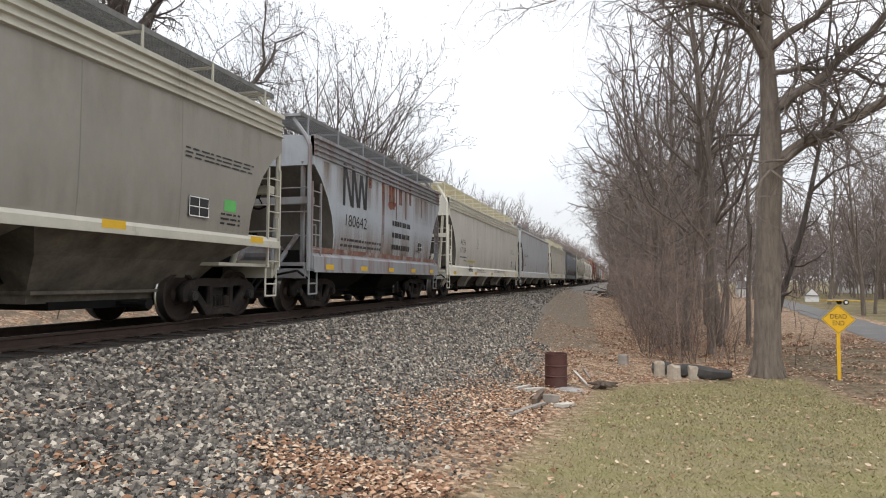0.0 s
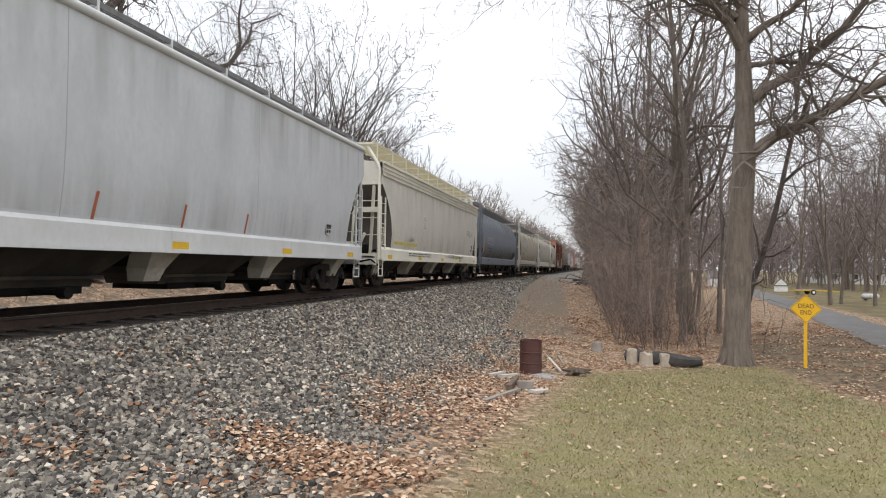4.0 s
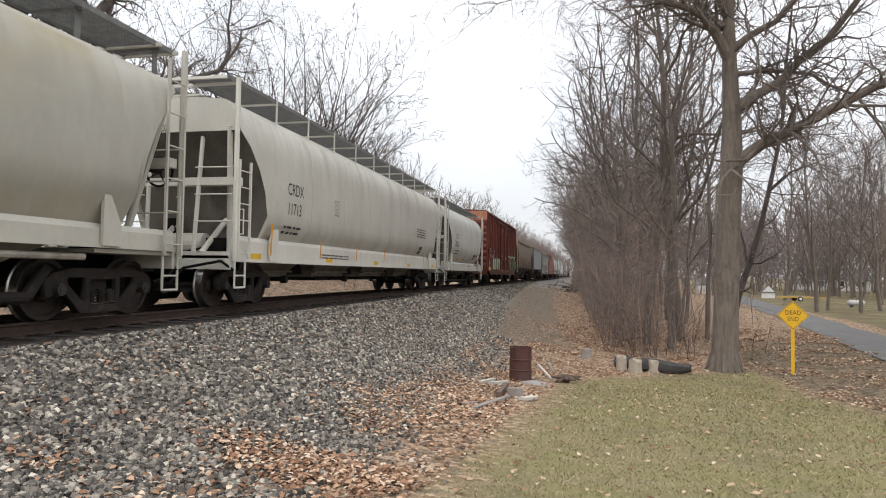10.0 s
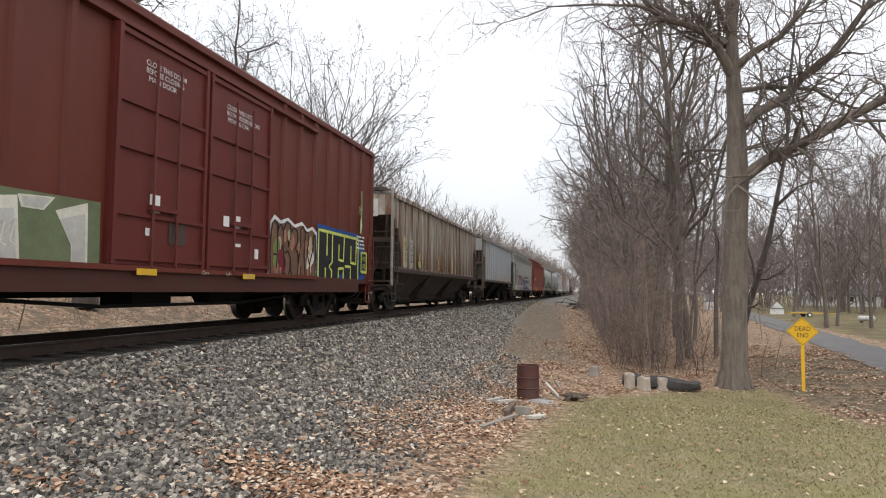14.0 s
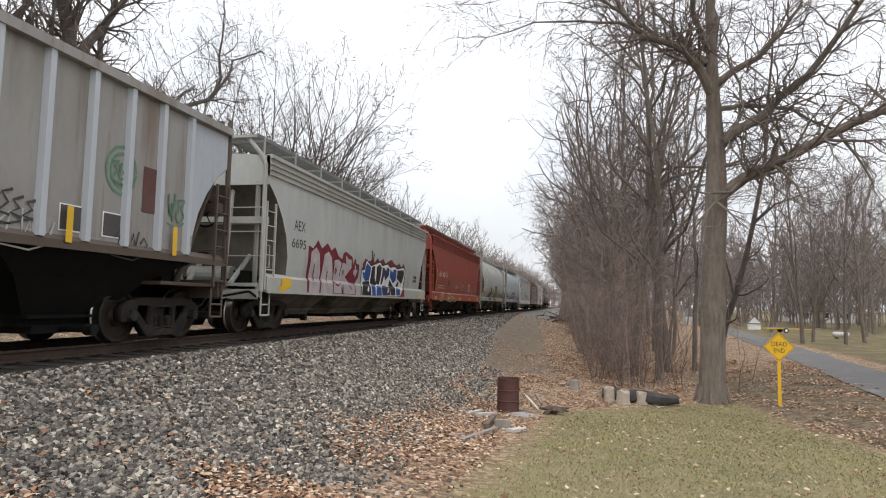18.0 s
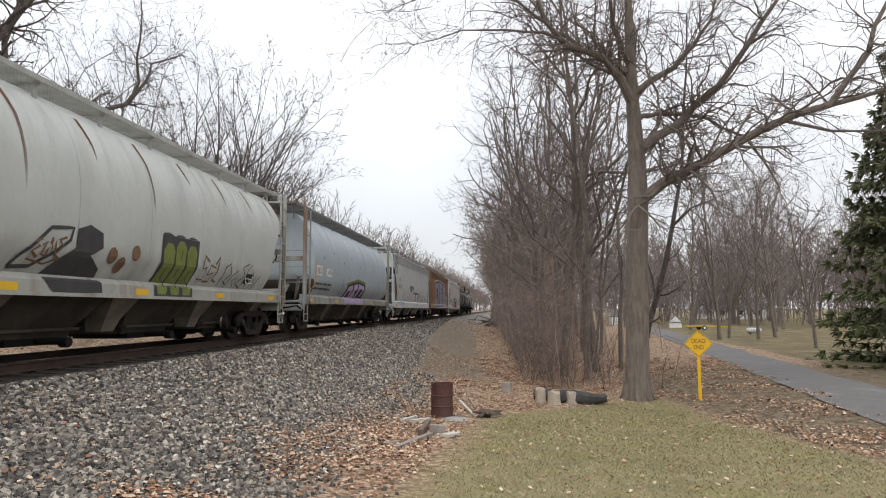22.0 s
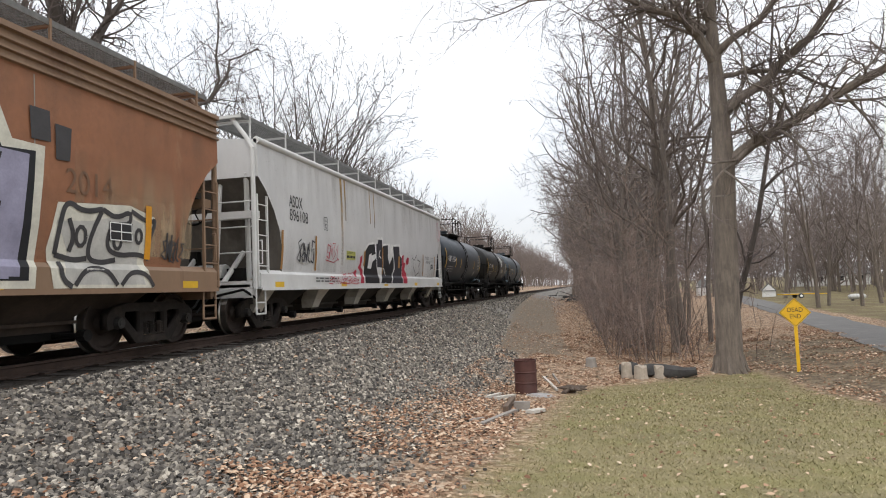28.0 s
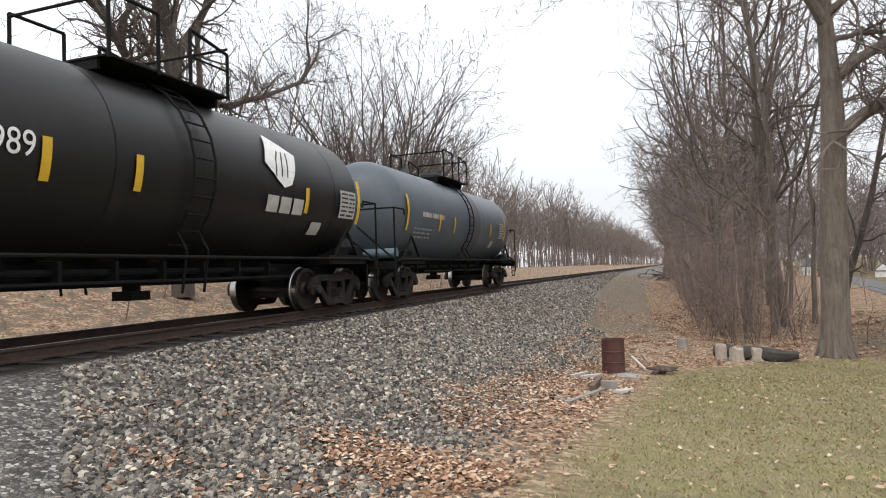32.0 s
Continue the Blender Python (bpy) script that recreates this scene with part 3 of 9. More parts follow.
def mural(car, y0, y1, z0, z1, count, fills, edge, table, seed, halo=None, soft=False, slit=None):
    """Blocky sprayed forms side by side on an outline coat: halo, coat, leaning blocks with notches and slits."""
    r = random.Random(seed)
    w = (y1 - y0) / count
    hgt = z1 - z0

    def coat(grow_, bump, material, off):
        top_ = []
        for i in range(count * 6 + 1):
            y = y0 - grow_ + (y1 - y0 + 2 * grow_) * i / (count * 6)
            top_.append((y, z1 + grow_ - bump + 2 * bump * abs(math.sin(math.pi * i / 6 + 0.3)) ** 0.7 + r.uniform(-0.15, 0.15) * bump))
        blob(car, [(y0 - grow_, z0 - 0.02)] + top_ + [(y1 + grow_, z0 - 0.02)], material, table, off)
    if halo:
        coat(0.13, 0.09, halo, 0.005)
    coat(0.03, 0.05, edge, 0.008)
    t = 0.1 * min(w, hgt)
    for i in range(count):
        a = y0 + w * i + t * 0.6
        b = y0 + w * (i + 1) - t * 0.6
        s = r.uniform(-0.12, 0.12) * w
        zt, zl = z1 - t + r.uniform(-0.08, 0.03) * hgt, z0 + t * (0.3 if not soft else 0.8)
        m = (a + b) / 2
        if soft:
            pts = [(a + 0.12 * w, zl), (b - 0.12 * w, zl), (b, zl + 0.25 * hgt), (b - 0.05 * w + s, zl + 0.55 * hgt), (b + s, zt - 0.12 * hgt), (m + 0.2 * w + s, zt), (m - 0.2 * w + s, zt), (a + s, zt - 0.12 * hgt), (a + 0.06 * w + s, zl + 0.5 * hgt), (a, zl + 0.2 * hgt)]
        else:
            k = r.random()
            if k < 0.34:
                pts = [(a, zl), (m - 0.1 * w, zl), (m - 0.02 * w, zl + 0.3 * hgt), (m + 0.08 * w, zl), (b, zl), (b + s * 0.4, zl + 0.5 * hgt), (b + s, zt), (a + s, zt - 0.05 * hgt), (a + 0.1 * w, zl + 0.45 * hgt)]
            elif k < 0.67:
                pts = [(a, zl), (b, zl), (b - 0.12 * w, zl + 0.42 * hgt), (b + s, zt - 0.06 * hgt), (m + 0.06 * w + s, zt), (m + s, zt - 0.25 * hgt), (m - 0.12 * w + s, zt + 0.03 * hgt), (a + s, zt)]
            else:
                pts = [(a, zl), (b - 0.1 * w, zl), (b, zl + 0.3 * hgt), (m + 0.1 * w, zl + 0.48 * hgt), (b + s, zl + 0.62 * hgt), (b + s, zt), (a + 0.1 * w + s, zt), (a - 0.02 * w, zl + 0.6 * hgt)]
        blob(car, pts, fills[i % len(fills)], table, 0.0125 + 0.0003 * (i % 2))
        q = slit or edge
        stroke(car, [(m + 0.08 * w, zl + 0.12 * hgt), (m + s * 0.5 - 0.05 * w, zl + 0.45 * hgt), (m + s + 0.12 * w, zt - 0.15 * hgt)][: 2 + (i % 2)], max(0.03, t * 0.5), q, table, 0.0155)


def scrawl(car, y0, y1, z0, z1, material, table, seed, wide=0.05, turns=5):
    """A quick hand-sprayed tag: jagged and hooked strokes that lean and overlap."""
    r = random.Random(seed)
    w = (y1 - y0) / turns
    for i in range(turns):
        lean = r.uniform(0.1, 0.35)
        big = r.uniform(0.65, 1.1)
        pts = [(y0 + w * (i + 1.1 * u + lean * v), z0 + (z1 - z0) * (v * big + r.uniform(-0.08, 0.08))) for u, v in GLYPHS[r.randrange(len(GLYPHS))]]
        stroke(car, pts, wide * r.uniform(0.6, 1.0), material, table, 0.018 + 0.0003 * i)
    if r.random() < 0.6:
        stroke(car, [(y0, z0 - 0.05), (y0 + 0.6 * (y1 - y0), z0 - 0.1), (y1, z0)], wide * 0.6, material, table, 0.018)


def capacity_plate(car, y, z, wide, high, table, off=0.02):
    """Black stencilled panel with a white grid of lines."""
    p = patch(car, "data_plate", y, y + wide, z, z + high, BLACK, table, off, nz=2)
    g_ = Geo()
    for k in (0.04, 0.5, 0.96):
        for a, b, c_, d in ((y + wide * 0.04, y + wide * 0.96, z + high * k - 0.008, z + high * k + 0.008), (y + wide * k - 0.008, y + wide * k + 0.008, z + high * 0.04, z + high * 0.96)):
            n = len(g_.v)
            x = curve_at(table, z + high / 2) + off + 0.006
            g_.v += [(x, a, c_), (x, b, c_), (x, b, d), (x, a, d)]
            g_.f.append((n, n + 1, n + 2, n + 3))
    part("grid_lines", g_, WHITE, p)


def class_mark(car, y, z, size, table, ink):
    """Outlined square with short bars inside."""
    for a, b, c_, d in ((y, y + size, z, z + 0.018), (y, y + size, z + 1.3 * size, z + 1.3 * size + 0.018), (y, y + 0.018, z, z + 1.3 * size), (y + size - 0.018, y + size, z, z + 1.3 * size)):
        patch(car, "class_mark", a, b, c_, d, ink, table, 0.006, nz=1)
    letters(car, "PLATE", y + 0.15 * size, z + 0.88 * size, 0.2 * size, ink, table, 0.7 * size)
    letters(car, "C", y + 0.34 * size, z + 0.2 * size, 0.48 * size, ink, table, 0.34 * size, bold=0.006)


def ladder(x, y, z0, z1, wide, axis, n):
    """Two stiles and rungs; axis 1: it lies along the side, axis 0: across the end."""
    g_ = Geo()
    d = Vector((0, wide, 0)) if axis == 1 else Vector((wide, 0, 0))
    o = Vector((x, y, 0))
    for s in (0, 1):
        p = o + d * s
        g_.box(p.x - 0.022, p.x + 0.022, p.y - 0.022, p.y + 0.022, z0, z1)
    for i in range(n):
        z = z0 + (z1 - z0) * (i + 0.35) / n
        g_.tube(o + Vector((0, 0, z)), o + d + Vector((0, 0, z)), 0.014, n=6)
    return g_


def stirrup(x, y):
    return Geo().pipe([(x, y - 0.2, 0.98), (x, y - 0.2, 0.42), (x, y + 0.2, 0.42), (x, y + 0.2, 0.98)], 0.022).tube((x, y - 0.2, 0.66), (x, y + 0.2, 0.66), 0.018)


# Downward-facing slope sheets: their shade is put into this darker colour
SLOPE = mat("shaded_slope_sheet", (0.12, 0.108, 0.094), 0.8, 0, 0.3, 1.5, (1, 1, 0.4), second=(0.055, 0.046, 0.038), second_scale=1.2)


def hopper(spec):
    """A covered hopper: body with sloped ends, sills, bays, ladders, roof walk and hatches."""
    L = spec["r"] - spec["f"]
    half = L / 2
    table = spec["table"]
    top = spec.get("top", 4.05)
    sill = spec.get("sill", 1.3)
    hi = spec.get("hi", 3.38)
    e0 = spec.get("e0", 0.08)
    inset = spec.get("inset", 2.25)
    col = spec["paint"]
    trim = spec.get("trim", col)
    dark = spec.get("dark", UNDER)
    walkm = spec.get("walkway", GALV)
    zw = spec.get("walk", 4.5)
    car = thing("hopper_car", spec["label"], "hopper car", "cars of the freight train")
    # body
    st = []
    if e0 < 0.6:
        # the side sheet is cut away in a curve, deepest below mid height
        for d, s in ((e0, 0.0), (e0 + 0.35, 0.13), (e0 + 0.7, 0.32), (e0 + 0.95, 0.52), (e0 + 1.1, 0.75), (e0 + 1.14, 1.0)):
            st.append((-half + d, hi - (hi - sill) * s))
        inset = e0 + 1.14
    else:
        for s in (0.0, 0.2, 0.4, 0.6, 0.8, 1.0):
            st.append((-half + e0 + (inset - e0) * s, hi - (hi - sill) * (0.62 * s + 0.38 * (1 - (1 - s) ** 2))))
    n_mid = max(4, int(L / 2))
    mids = [(-half + inset + (L - 2 * inset) * i / n_mid, sill) for i in range(1, n_mid)]
    stations = st + mids + [(-y, z) for y, z in st[::-1]]
    rings = []
    for y, zl in stations:
        right = [(curve_at(table, zl + (top - zl) * (i / 15) ** 0.9), y, zl + (top - zl) * (i / 15) ** 0.9) for i in range(16)]
        wt_ = right[-1][0]
        rings.append(right + [(wt_ * 0.5, y, top + 0.06), (0, y, top + 0.08), (-wt_ * 0.5, y, top + 0.06)] + [(-x, yy, z) for x, yy, z in right[::-1]])
    body = part("body", Geo().loft(rings), col, car, "", True)
    nr_, ns_ = len(rings[0]), len(rings)
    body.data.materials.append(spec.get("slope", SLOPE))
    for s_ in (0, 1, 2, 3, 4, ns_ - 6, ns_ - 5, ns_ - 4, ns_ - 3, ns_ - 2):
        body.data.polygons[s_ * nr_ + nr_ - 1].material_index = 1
    # welded seams
    for k in range(1, spec.get("seams", 3) + 1):
        y = -half + inset + (L - 2 * inset) * k / (spec.get("seams", 3) + 1)
        patch(car, "seam", y - 0.009, y + 0.009, sill + 0.02, top - (0.5 if spec.get("chord") else 0.1), paint(col.name + "_seam", tuple(0.72 * q_ for q_ in PAINTED.get(col.name, (0.4, 0.38, 0.33)))), table, 0.003, nz=14)
    if spec.get("chord"):
        for s in (1, -1):
            prof_ = []
            for z0, z1, w in ((top - 0.46, top - 0.41, 0.045), (top - 0.335, top - 0.285, 0.05), (top - 0.21, top - 0.16, 0.05), (top - 0.07, top + 0.03, 0.065)):
                x = curve_at(table, z0) + 0.004
                prof_ += [(x, z0), (x + w, z0 + 0.012), (x + w, z1 - 0.012), (x, z1)]
            prof_ += [(1.5, top + 0.03), (1.5, top - 0.46)]
            g_ = Geo().loft([[(s * x, y, z) for x, z in prof_] for y in (-half + e0, half - e0)])
            part("top_chord", g_, trim, car)
    if spec.get("tube"):
        for s in (1, -1):
            part("top_rail", Geo().tube((s * 1.575, -half + e0, top - 0.02), (s * 1.575, half - e0, top - 0.02), 0.075, n=12), trim, car, "", True)
    if spec.get("ribs"):
        rw = spec.get("rib_wide", 0.075)
        rib = Geo().slab([(-rw, 0), (-0.67 * rw, 0.085), (0.67 * rw, 0.085), (rw, 0)], 2, 0.0, 1.0)
        rib.v = [(w, u, z) for u, w, z in rib.v]
        rib = rib.mesh("rib", spec.get("rib_paint", col))
        nr = spec["ribs"]
        for i in range(nr):
            re_ = spec.get("rib_end", 0.35)
            y = -half + re_ + (L - 2 * re_) * i / (nr - 1)
            d = half - abs(y)
            zl = sill if d > inset else hi - (hi - sill) * ((d - e0) / (inset - e0))
            for s in (1, -1):
                rb = part("rib", rib, col, car)
                rb.matrix_basis = Matrix.Translation((s * 1.5, y, zl)) @ Matrix.Diagonal((s, 1, top - zl, 1))
        for s in (1, -1):
            part("top_rail", Geo().box(s * 1.55 - 0.06, s * 1.55 + 0.06, -half + 0.1, half - 0.1, top - 0.1, top + 0.04), col, car)
    # sills and underframe
    zs0 = spec.get("sill_low", 0.95)
    for s in (1, -1):
        x = s * max(curve_at(table, sill) + 0.06, 1.46)
        y_in = half - 0.15
        part("side_sill", Geo().loft([[(x, yy, zs0), (x, yy, sill - 0.02), (x - s * 0.08, yy, sill + 0.07), (x - s * 0.16, yy, sill + 0.07), (x - s * 0.16, yy, zs0)][::int(s)] for yy in (-y_in, y_in)]).box(min(x, x + s * 0.03), max(x, x + s * 0.03), -y_in, y_in, zs0 - 0.03, zs0 + 0.03), trim, car)
    sill_x = max(curve_at(table, sill) + 0.06, 1.46)
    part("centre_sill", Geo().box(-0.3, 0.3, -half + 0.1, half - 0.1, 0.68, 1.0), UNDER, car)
    for s in (-1, 1):
        y = s * half
        part("end_sill", Geo().box(-1.45, 1.45, min(y, y - s * 0.16), max(y, y - s * 0.16), 0.78, 1.14).box(-1.4, 1.4, min(y, y - s * 1.9), max(y, y - s * 1.9), 1.0, 1.06), trim, car)
        for sx in (1, -1):
            yp = y - s * 0.05
            bent = [(sx * 1.5, yp, top - 0.22), (sx * 1.38, yp, top + 0.02), (sx * 1.02, yp, zw - 0.02)] if table is FLAT else [(sx * 1.5, yp, zw - 0.03)]
            part("corner_post", Geo().pipe([(sx * 1.5, yp, 0.95)] + bent, 0.052, 8), spec.get("post", trim), car, "", True)
            part("grab_rail", Geo().pipe([(sx * 1.53, y - s * 0.2, 1.5), (sx * 1.6, y - s * 0.2, 1.5), (sx * 1.6, y - s * 0.2, 2.0), (sx * 1.53, y - s * 0.2, 2.0)], 0.014), trim, car)
            part("end_post", Geo().tube((sx * 0.55, y - s * 0.1, 1.1), (sx * 0.62, y - s * 0.25, hi + 0.2), 0.045), trim, car)
            for z in (1.75, 2.3, 2.85):
                part("handrail", Geo().pipe([(sx * 1.5, y - s * 0.05, z), (sx * 0.58, y - s * 0.05, z)], 0.015), trim, car)
        part("air_reservoir", Geo().tube((-0.75, y - s * 0.85, 1.36), (0.35, y - s * 0.85, 1.36), 0.2, n=14), trim, car)
        part("brake_gear", Geo().box(0.45, 0.85, min(y - s * 0.7, y - s * 1.1), max(y - s * 0.7, y - s * 1.1), 1.06, 1.45).pipe([(0.65, y - s * 0.75, 1.3), (0.2, y - s * 0.4, 1.15), (-0.6, y - s * 0.3, 1.1)], 0.025), UNDER, car)
        part("valve_box", Geo().box(-0.7, -0.5, min(y - s * 1.0, y - s * 1.3), max(y - s * 1.0, y - s * 1.3), 1.06, 1.9), UNDER, car)
        for sx in (1.0, -1.0):
            part("end_brace", Geo().tube((sx * 1.3, y - s * 0.12, hi + 0.1), (sx * 0.95, y - s * 0.8, 1.06), 0.06), trim, car)
        for sx in (0.55, -0.55):
            part("slope_brace", Geo().tube((sx, y - s * 0.3, 1.06), (sx * 1.1, y - s * 1.5, 2.1), 0.06), trim, car)
        for sx in (1, -1):
            ya = y + 0.08 if s < 0 else y - 0.52
            part("side_ladder", ladder(sx * 1.56, ya, 1.0, spec.get("ladder", 3.0), 0.44, 1, 6), trim, car)
            part("step", stirrup(sx * 1.5, y - s * 0.28), trim, car)
        part("end_ladder", ladder(-1.3, y + s * 0.06, 1.0, zw, 0.42, 0, 9), trim, car)
        part("crossover_walk", Geo().box(-1.3, 1.3, min(y, y + s * 0.06), max(y, y + s * 0.06), zw - 0.05, zw + 0.01).box(-1.3, 1.3, min(y - s * 0.45, y - s * 0.39), max(y - s * 0.45, y - s * 0.39), zw - 0.05, zw + 0.01), trim, car)
        part("end_beam", Geo().box(-1.48, 1.48, min(y - s * 0.15, y - s * 0.35), max(y - s * 0.15, y - s * 0.35), 2.5, 2.66), trim, car)
        part("brake_pipe", Geo().pipe([(1.5, y - s * 0.1, 0.75), (1.3, y + s * 0.1, 0.95), (0.5, y + s * 0.15, 0.8), (0.35, y + s * 0.35, 0.5)], 0.028), UNDER, car)
        if s > 0:
            hb = part("hand_brake_wheel", Geo().branch([Vector((0.95 + 0.26 * math.cos(a), y + 0.12, 2.5 + 0.26 * math.sin(a))) for a in [0.2618 * i for i in range(25)]], [0.022] * 25, 6), UNDER, car)
            part("wheel_shaft", Geo().tube((0.95, y + 0.12, 2.5), (0.95, y - 0.2, 2.5), 0.05), UNDER, hb)
            for a in (0.5, 2.07, 3.64, 5.21):
                part("spoke", Geo().tube((0.95, y + 0.11, 2.5), (0.95 + 0.26 * math.cos(a), y + 0.12, 2.5 + 0.26 * math.sin(a)), 0.014, n=5), UNDER, hb)
    # bays
    nb = spec.get("bays", 3)
    span = spec.get("span", (L - 2 * inset + 0.5) / nb)
    first = spec.get("first", -half + inset - 0.25)
    zb = spec.get("bay_low", 0.36)
    bay = Geo()
    q = span / 2 - 0.03
    qb = 0.5 if spec.get("pressure") else spec.get("bay_half", max(0.42, q - 0.78))
    xw = curve_at(table, sill) - 0.04
    zt_, za = sill - 0.1, zb + 0.3

    def pocket(x, yy, z):
        return [(-x, -yy, z), (x, -yy, z), (x, yy, z), (-x, yy, z)]
    if spec.get("pressure"):
        bay.loft([pocket(0.28, qb, zb), pocket(0.3, qb + 0.02, zb + 0.03), pocket(1.2, q + 0.02, zs0 - 0.02), pocket(xw, q + 0.03, zt_)])
        bay.box(-0.4, 0.4, -qb - 0.1, qb + 0.1, zb - 0.02, zb + 0.03)
    else:
        bay.loft([pocket(0.55, qb, zb), pocket(0.6, qb + 0.04, zb + 0.16), pocket(0.6 + (xw - 0.6) * 0.5, qb + (q - qb) * 0.45, (za + zt_) / 2), pocket(xw, q, zt_)])
        bay.box(-0.72, 0.72, -qb - 0.08, qb + 0.08, zb + 0.13, zb + 0.18)
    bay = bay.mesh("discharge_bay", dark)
    hood_mat = spec.get("hood")
    if hood_mat:
        for i in range(nb + 1):
            y = first + span * i
            w0 = 0.5 if 0 < i < nb else 0.35
            part("outlet_hood", Geo().loft([[(xw - 0.45, y - 0.2, zb + 0.08), (xw - 0.45, y + 0.2, zb + 0.08), (xw - 0.75, y + 0.2, zb + 0.08), (xw - 0.75, y - 0.2, zb + 0.08)], [(xw - 0.35, y - 0.24, zb + 0.3), (xw - 0.35, y + 0.24, zb + 0.3), (xw - 0.75, y + 0.24, zb + 0.3), (xw - 0.75, y - 0.24, zb + 0.3)], [(xw + 0.03, y - w0, zt_), (xw + 0.03, y + w0, zt_), (xw - 0.4, y + w0, zt_), (xw - 0.4, y - w0, zt_)]]), hood_mat, car, "dusty pale outlet hood")
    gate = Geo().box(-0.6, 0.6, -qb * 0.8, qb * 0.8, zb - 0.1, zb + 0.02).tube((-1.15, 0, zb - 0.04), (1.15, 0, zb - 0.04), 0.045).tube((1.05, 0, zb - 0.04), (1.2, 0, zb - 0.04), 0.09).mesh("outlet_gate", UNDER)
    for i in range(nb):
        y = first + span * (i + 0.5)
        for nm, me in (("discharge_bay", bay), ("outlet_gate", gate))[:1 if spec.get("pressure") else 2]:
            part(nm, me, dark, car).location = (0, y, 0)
    if spec.get("pressure"):
        y_ = half - inset - 1.4
        part("outlet_pipe", Geo().pipe([(1.0, -y_ - 0.3, 0.75), (1.0, -y_, 0.36), (1.0, y_, 0.36), (1.0, y_ + 0.3, 0.75)], 0.085, 10), TRUCK, car, "long brown outlet pipe")
        part("air_line", Geo().tube((1.36, -y_ - 0.6, 0.93), (1.36, y_ + 0.6, 0.93), 0.05, n=8), dark, car)
        for i in range(nb):
            yy = first + span * (i + 0.5)
            part("air_hose", Geo().pipe([(1.34, yy - 1.34, 0.93), (1.28, yy - 1.3, 0.62), (1.12, yy - 0.95, 0.56), (1.0, yy - 0.75, 0.42)], 0.035), UNDER, car)
            part("pipe_bracket", Geo().box(0.9, 1.1, yy - 0.06, yy + 0.06, 0.26, 0.5), UNDER, car)
    if table is SOFT or table is LOW:
        for s in (-1, 1):
            for sx in (1, -1):
                tri = [(s * (half - 1.5), 1.4), (s * (half - 1.78), 1.92), (s * (half - 1.88), 1.92), (s * (half - 1.88), zs0), (s * (half - 1.5), zs0)]
                part("gusset", Geo().slab(tri[::s], 0, min(sx * 1.475, sx * 1.53), max(sx * 1.475, sx * 1.53)), trim, car)
    # roof
    zr = top + 0.1
    for i in range(int((L - 2.4) / 1.9) + 1):
        y = -half + 1.2 + i * 1.9
        part("roof_hatch", Geo().box(-0.32, 0.32, y - 0.7, y + 0.7, zr - 0.06, zr + 0.1).box(-0.36, 0.36, y - 0.74, y + 0.74, zr + 0.1, zr + 0.14), trim, car)
    xo = 0.98 if table is RIBBED else 1.12 if table is ROUND else 1.2 if table is LOW else 1.3
    for s in (1, -1):
        g_ = Geo()
        for i in range(17):
            x = s * (xo - 0.96 + 0.06 * i)
            w_, q_ = (0.012, 0.045) if i in (0, 16) else (0.005, 0.016)
            g_.box(x - w_, x + w_, -half - 0.05, half + 0.05, zw - q_, zw + q_)
        for i in range(int(L / 0.075) + 1):
            y = -half + 0.075 * i
            g_.box(min(s * (xo - 0.96), s * xo), max(s * (xo - 0.96), s * xo), y - 0.005, y + 0.005, zw - 0.014, zw + 0.014)
        part("roof_walk", g_, walkm, car)
        xe = s * xo
        zq = max(z_ for z_ in [top - 0.02 * k_ for k_ in range(40)] if curve_at(table, z_) >= xo - 0.02 or z_ < top - 0.7)
        if table is ROUND or table is LOW:
            xb = xe - s * 0.12
            br = Geo().box(min(xb, xb + s * 0.03), max(xb, xb + s * 0.03), -0.05, 0.05, 4.0, zw - 0.03).box(min(s * 0.3, xe), max(s * 0.3, xe), -0.03, 0.03, zw - 0.07, zw - 0.03).mesh("walk_bracket", walkm)
        else:
            br = Geo().box(min(xe, xe + s * 0.03), max(xe, xe + s * 0.03), -0.018, 0.018, zq - 0.06, zw + 0.05).box(min(s * 0.3, xe), max(s * 0.3, xe), -0.025, 0.025, zw - 0.07, zw - 0.03).mesh("walk_bracket", trim)
        for i in range(int(L / 1.7) + 1):
            part("walk_bracket", br, walkm if table is ROUND or table is LOW else trim, car).location = (0, -half + 0.3 + (L - 0.6) * i / int(L / 1.7), 0)
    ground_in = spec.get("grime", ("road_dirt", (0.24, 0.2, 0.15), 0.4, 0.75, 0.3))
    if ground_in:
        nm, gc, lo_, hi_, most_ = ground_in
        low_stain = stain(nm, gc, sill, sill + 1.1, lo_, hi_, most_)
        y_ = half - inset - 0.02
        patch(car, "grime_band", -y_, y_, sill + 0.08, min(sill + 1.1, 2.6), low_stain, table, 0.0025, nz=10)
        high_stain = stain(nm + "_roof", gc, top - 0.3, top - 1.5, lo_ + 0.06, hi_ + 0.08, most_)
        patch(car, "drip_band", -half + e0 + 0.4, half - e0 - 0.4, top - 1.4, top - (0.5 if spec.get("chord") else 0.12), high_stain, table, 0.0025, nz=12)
    # safety stripes along the sill
    for i in range(0 if spec.get("ribs") or spec.get("plain_sill") else 5):
        y = -half + 1.0 + (L - 2.0) * i / 4
        patch(car, "reflector", y - 0.22, y + 0.22, zs0 + 0.04, zs0 + 0.16, YELLOW, [(0, sill_x), (9, sill_x)], 0.004, nz=1)
    car["sill_x"] = sill_x
    add_trucks(car, half)
    return car, half, table


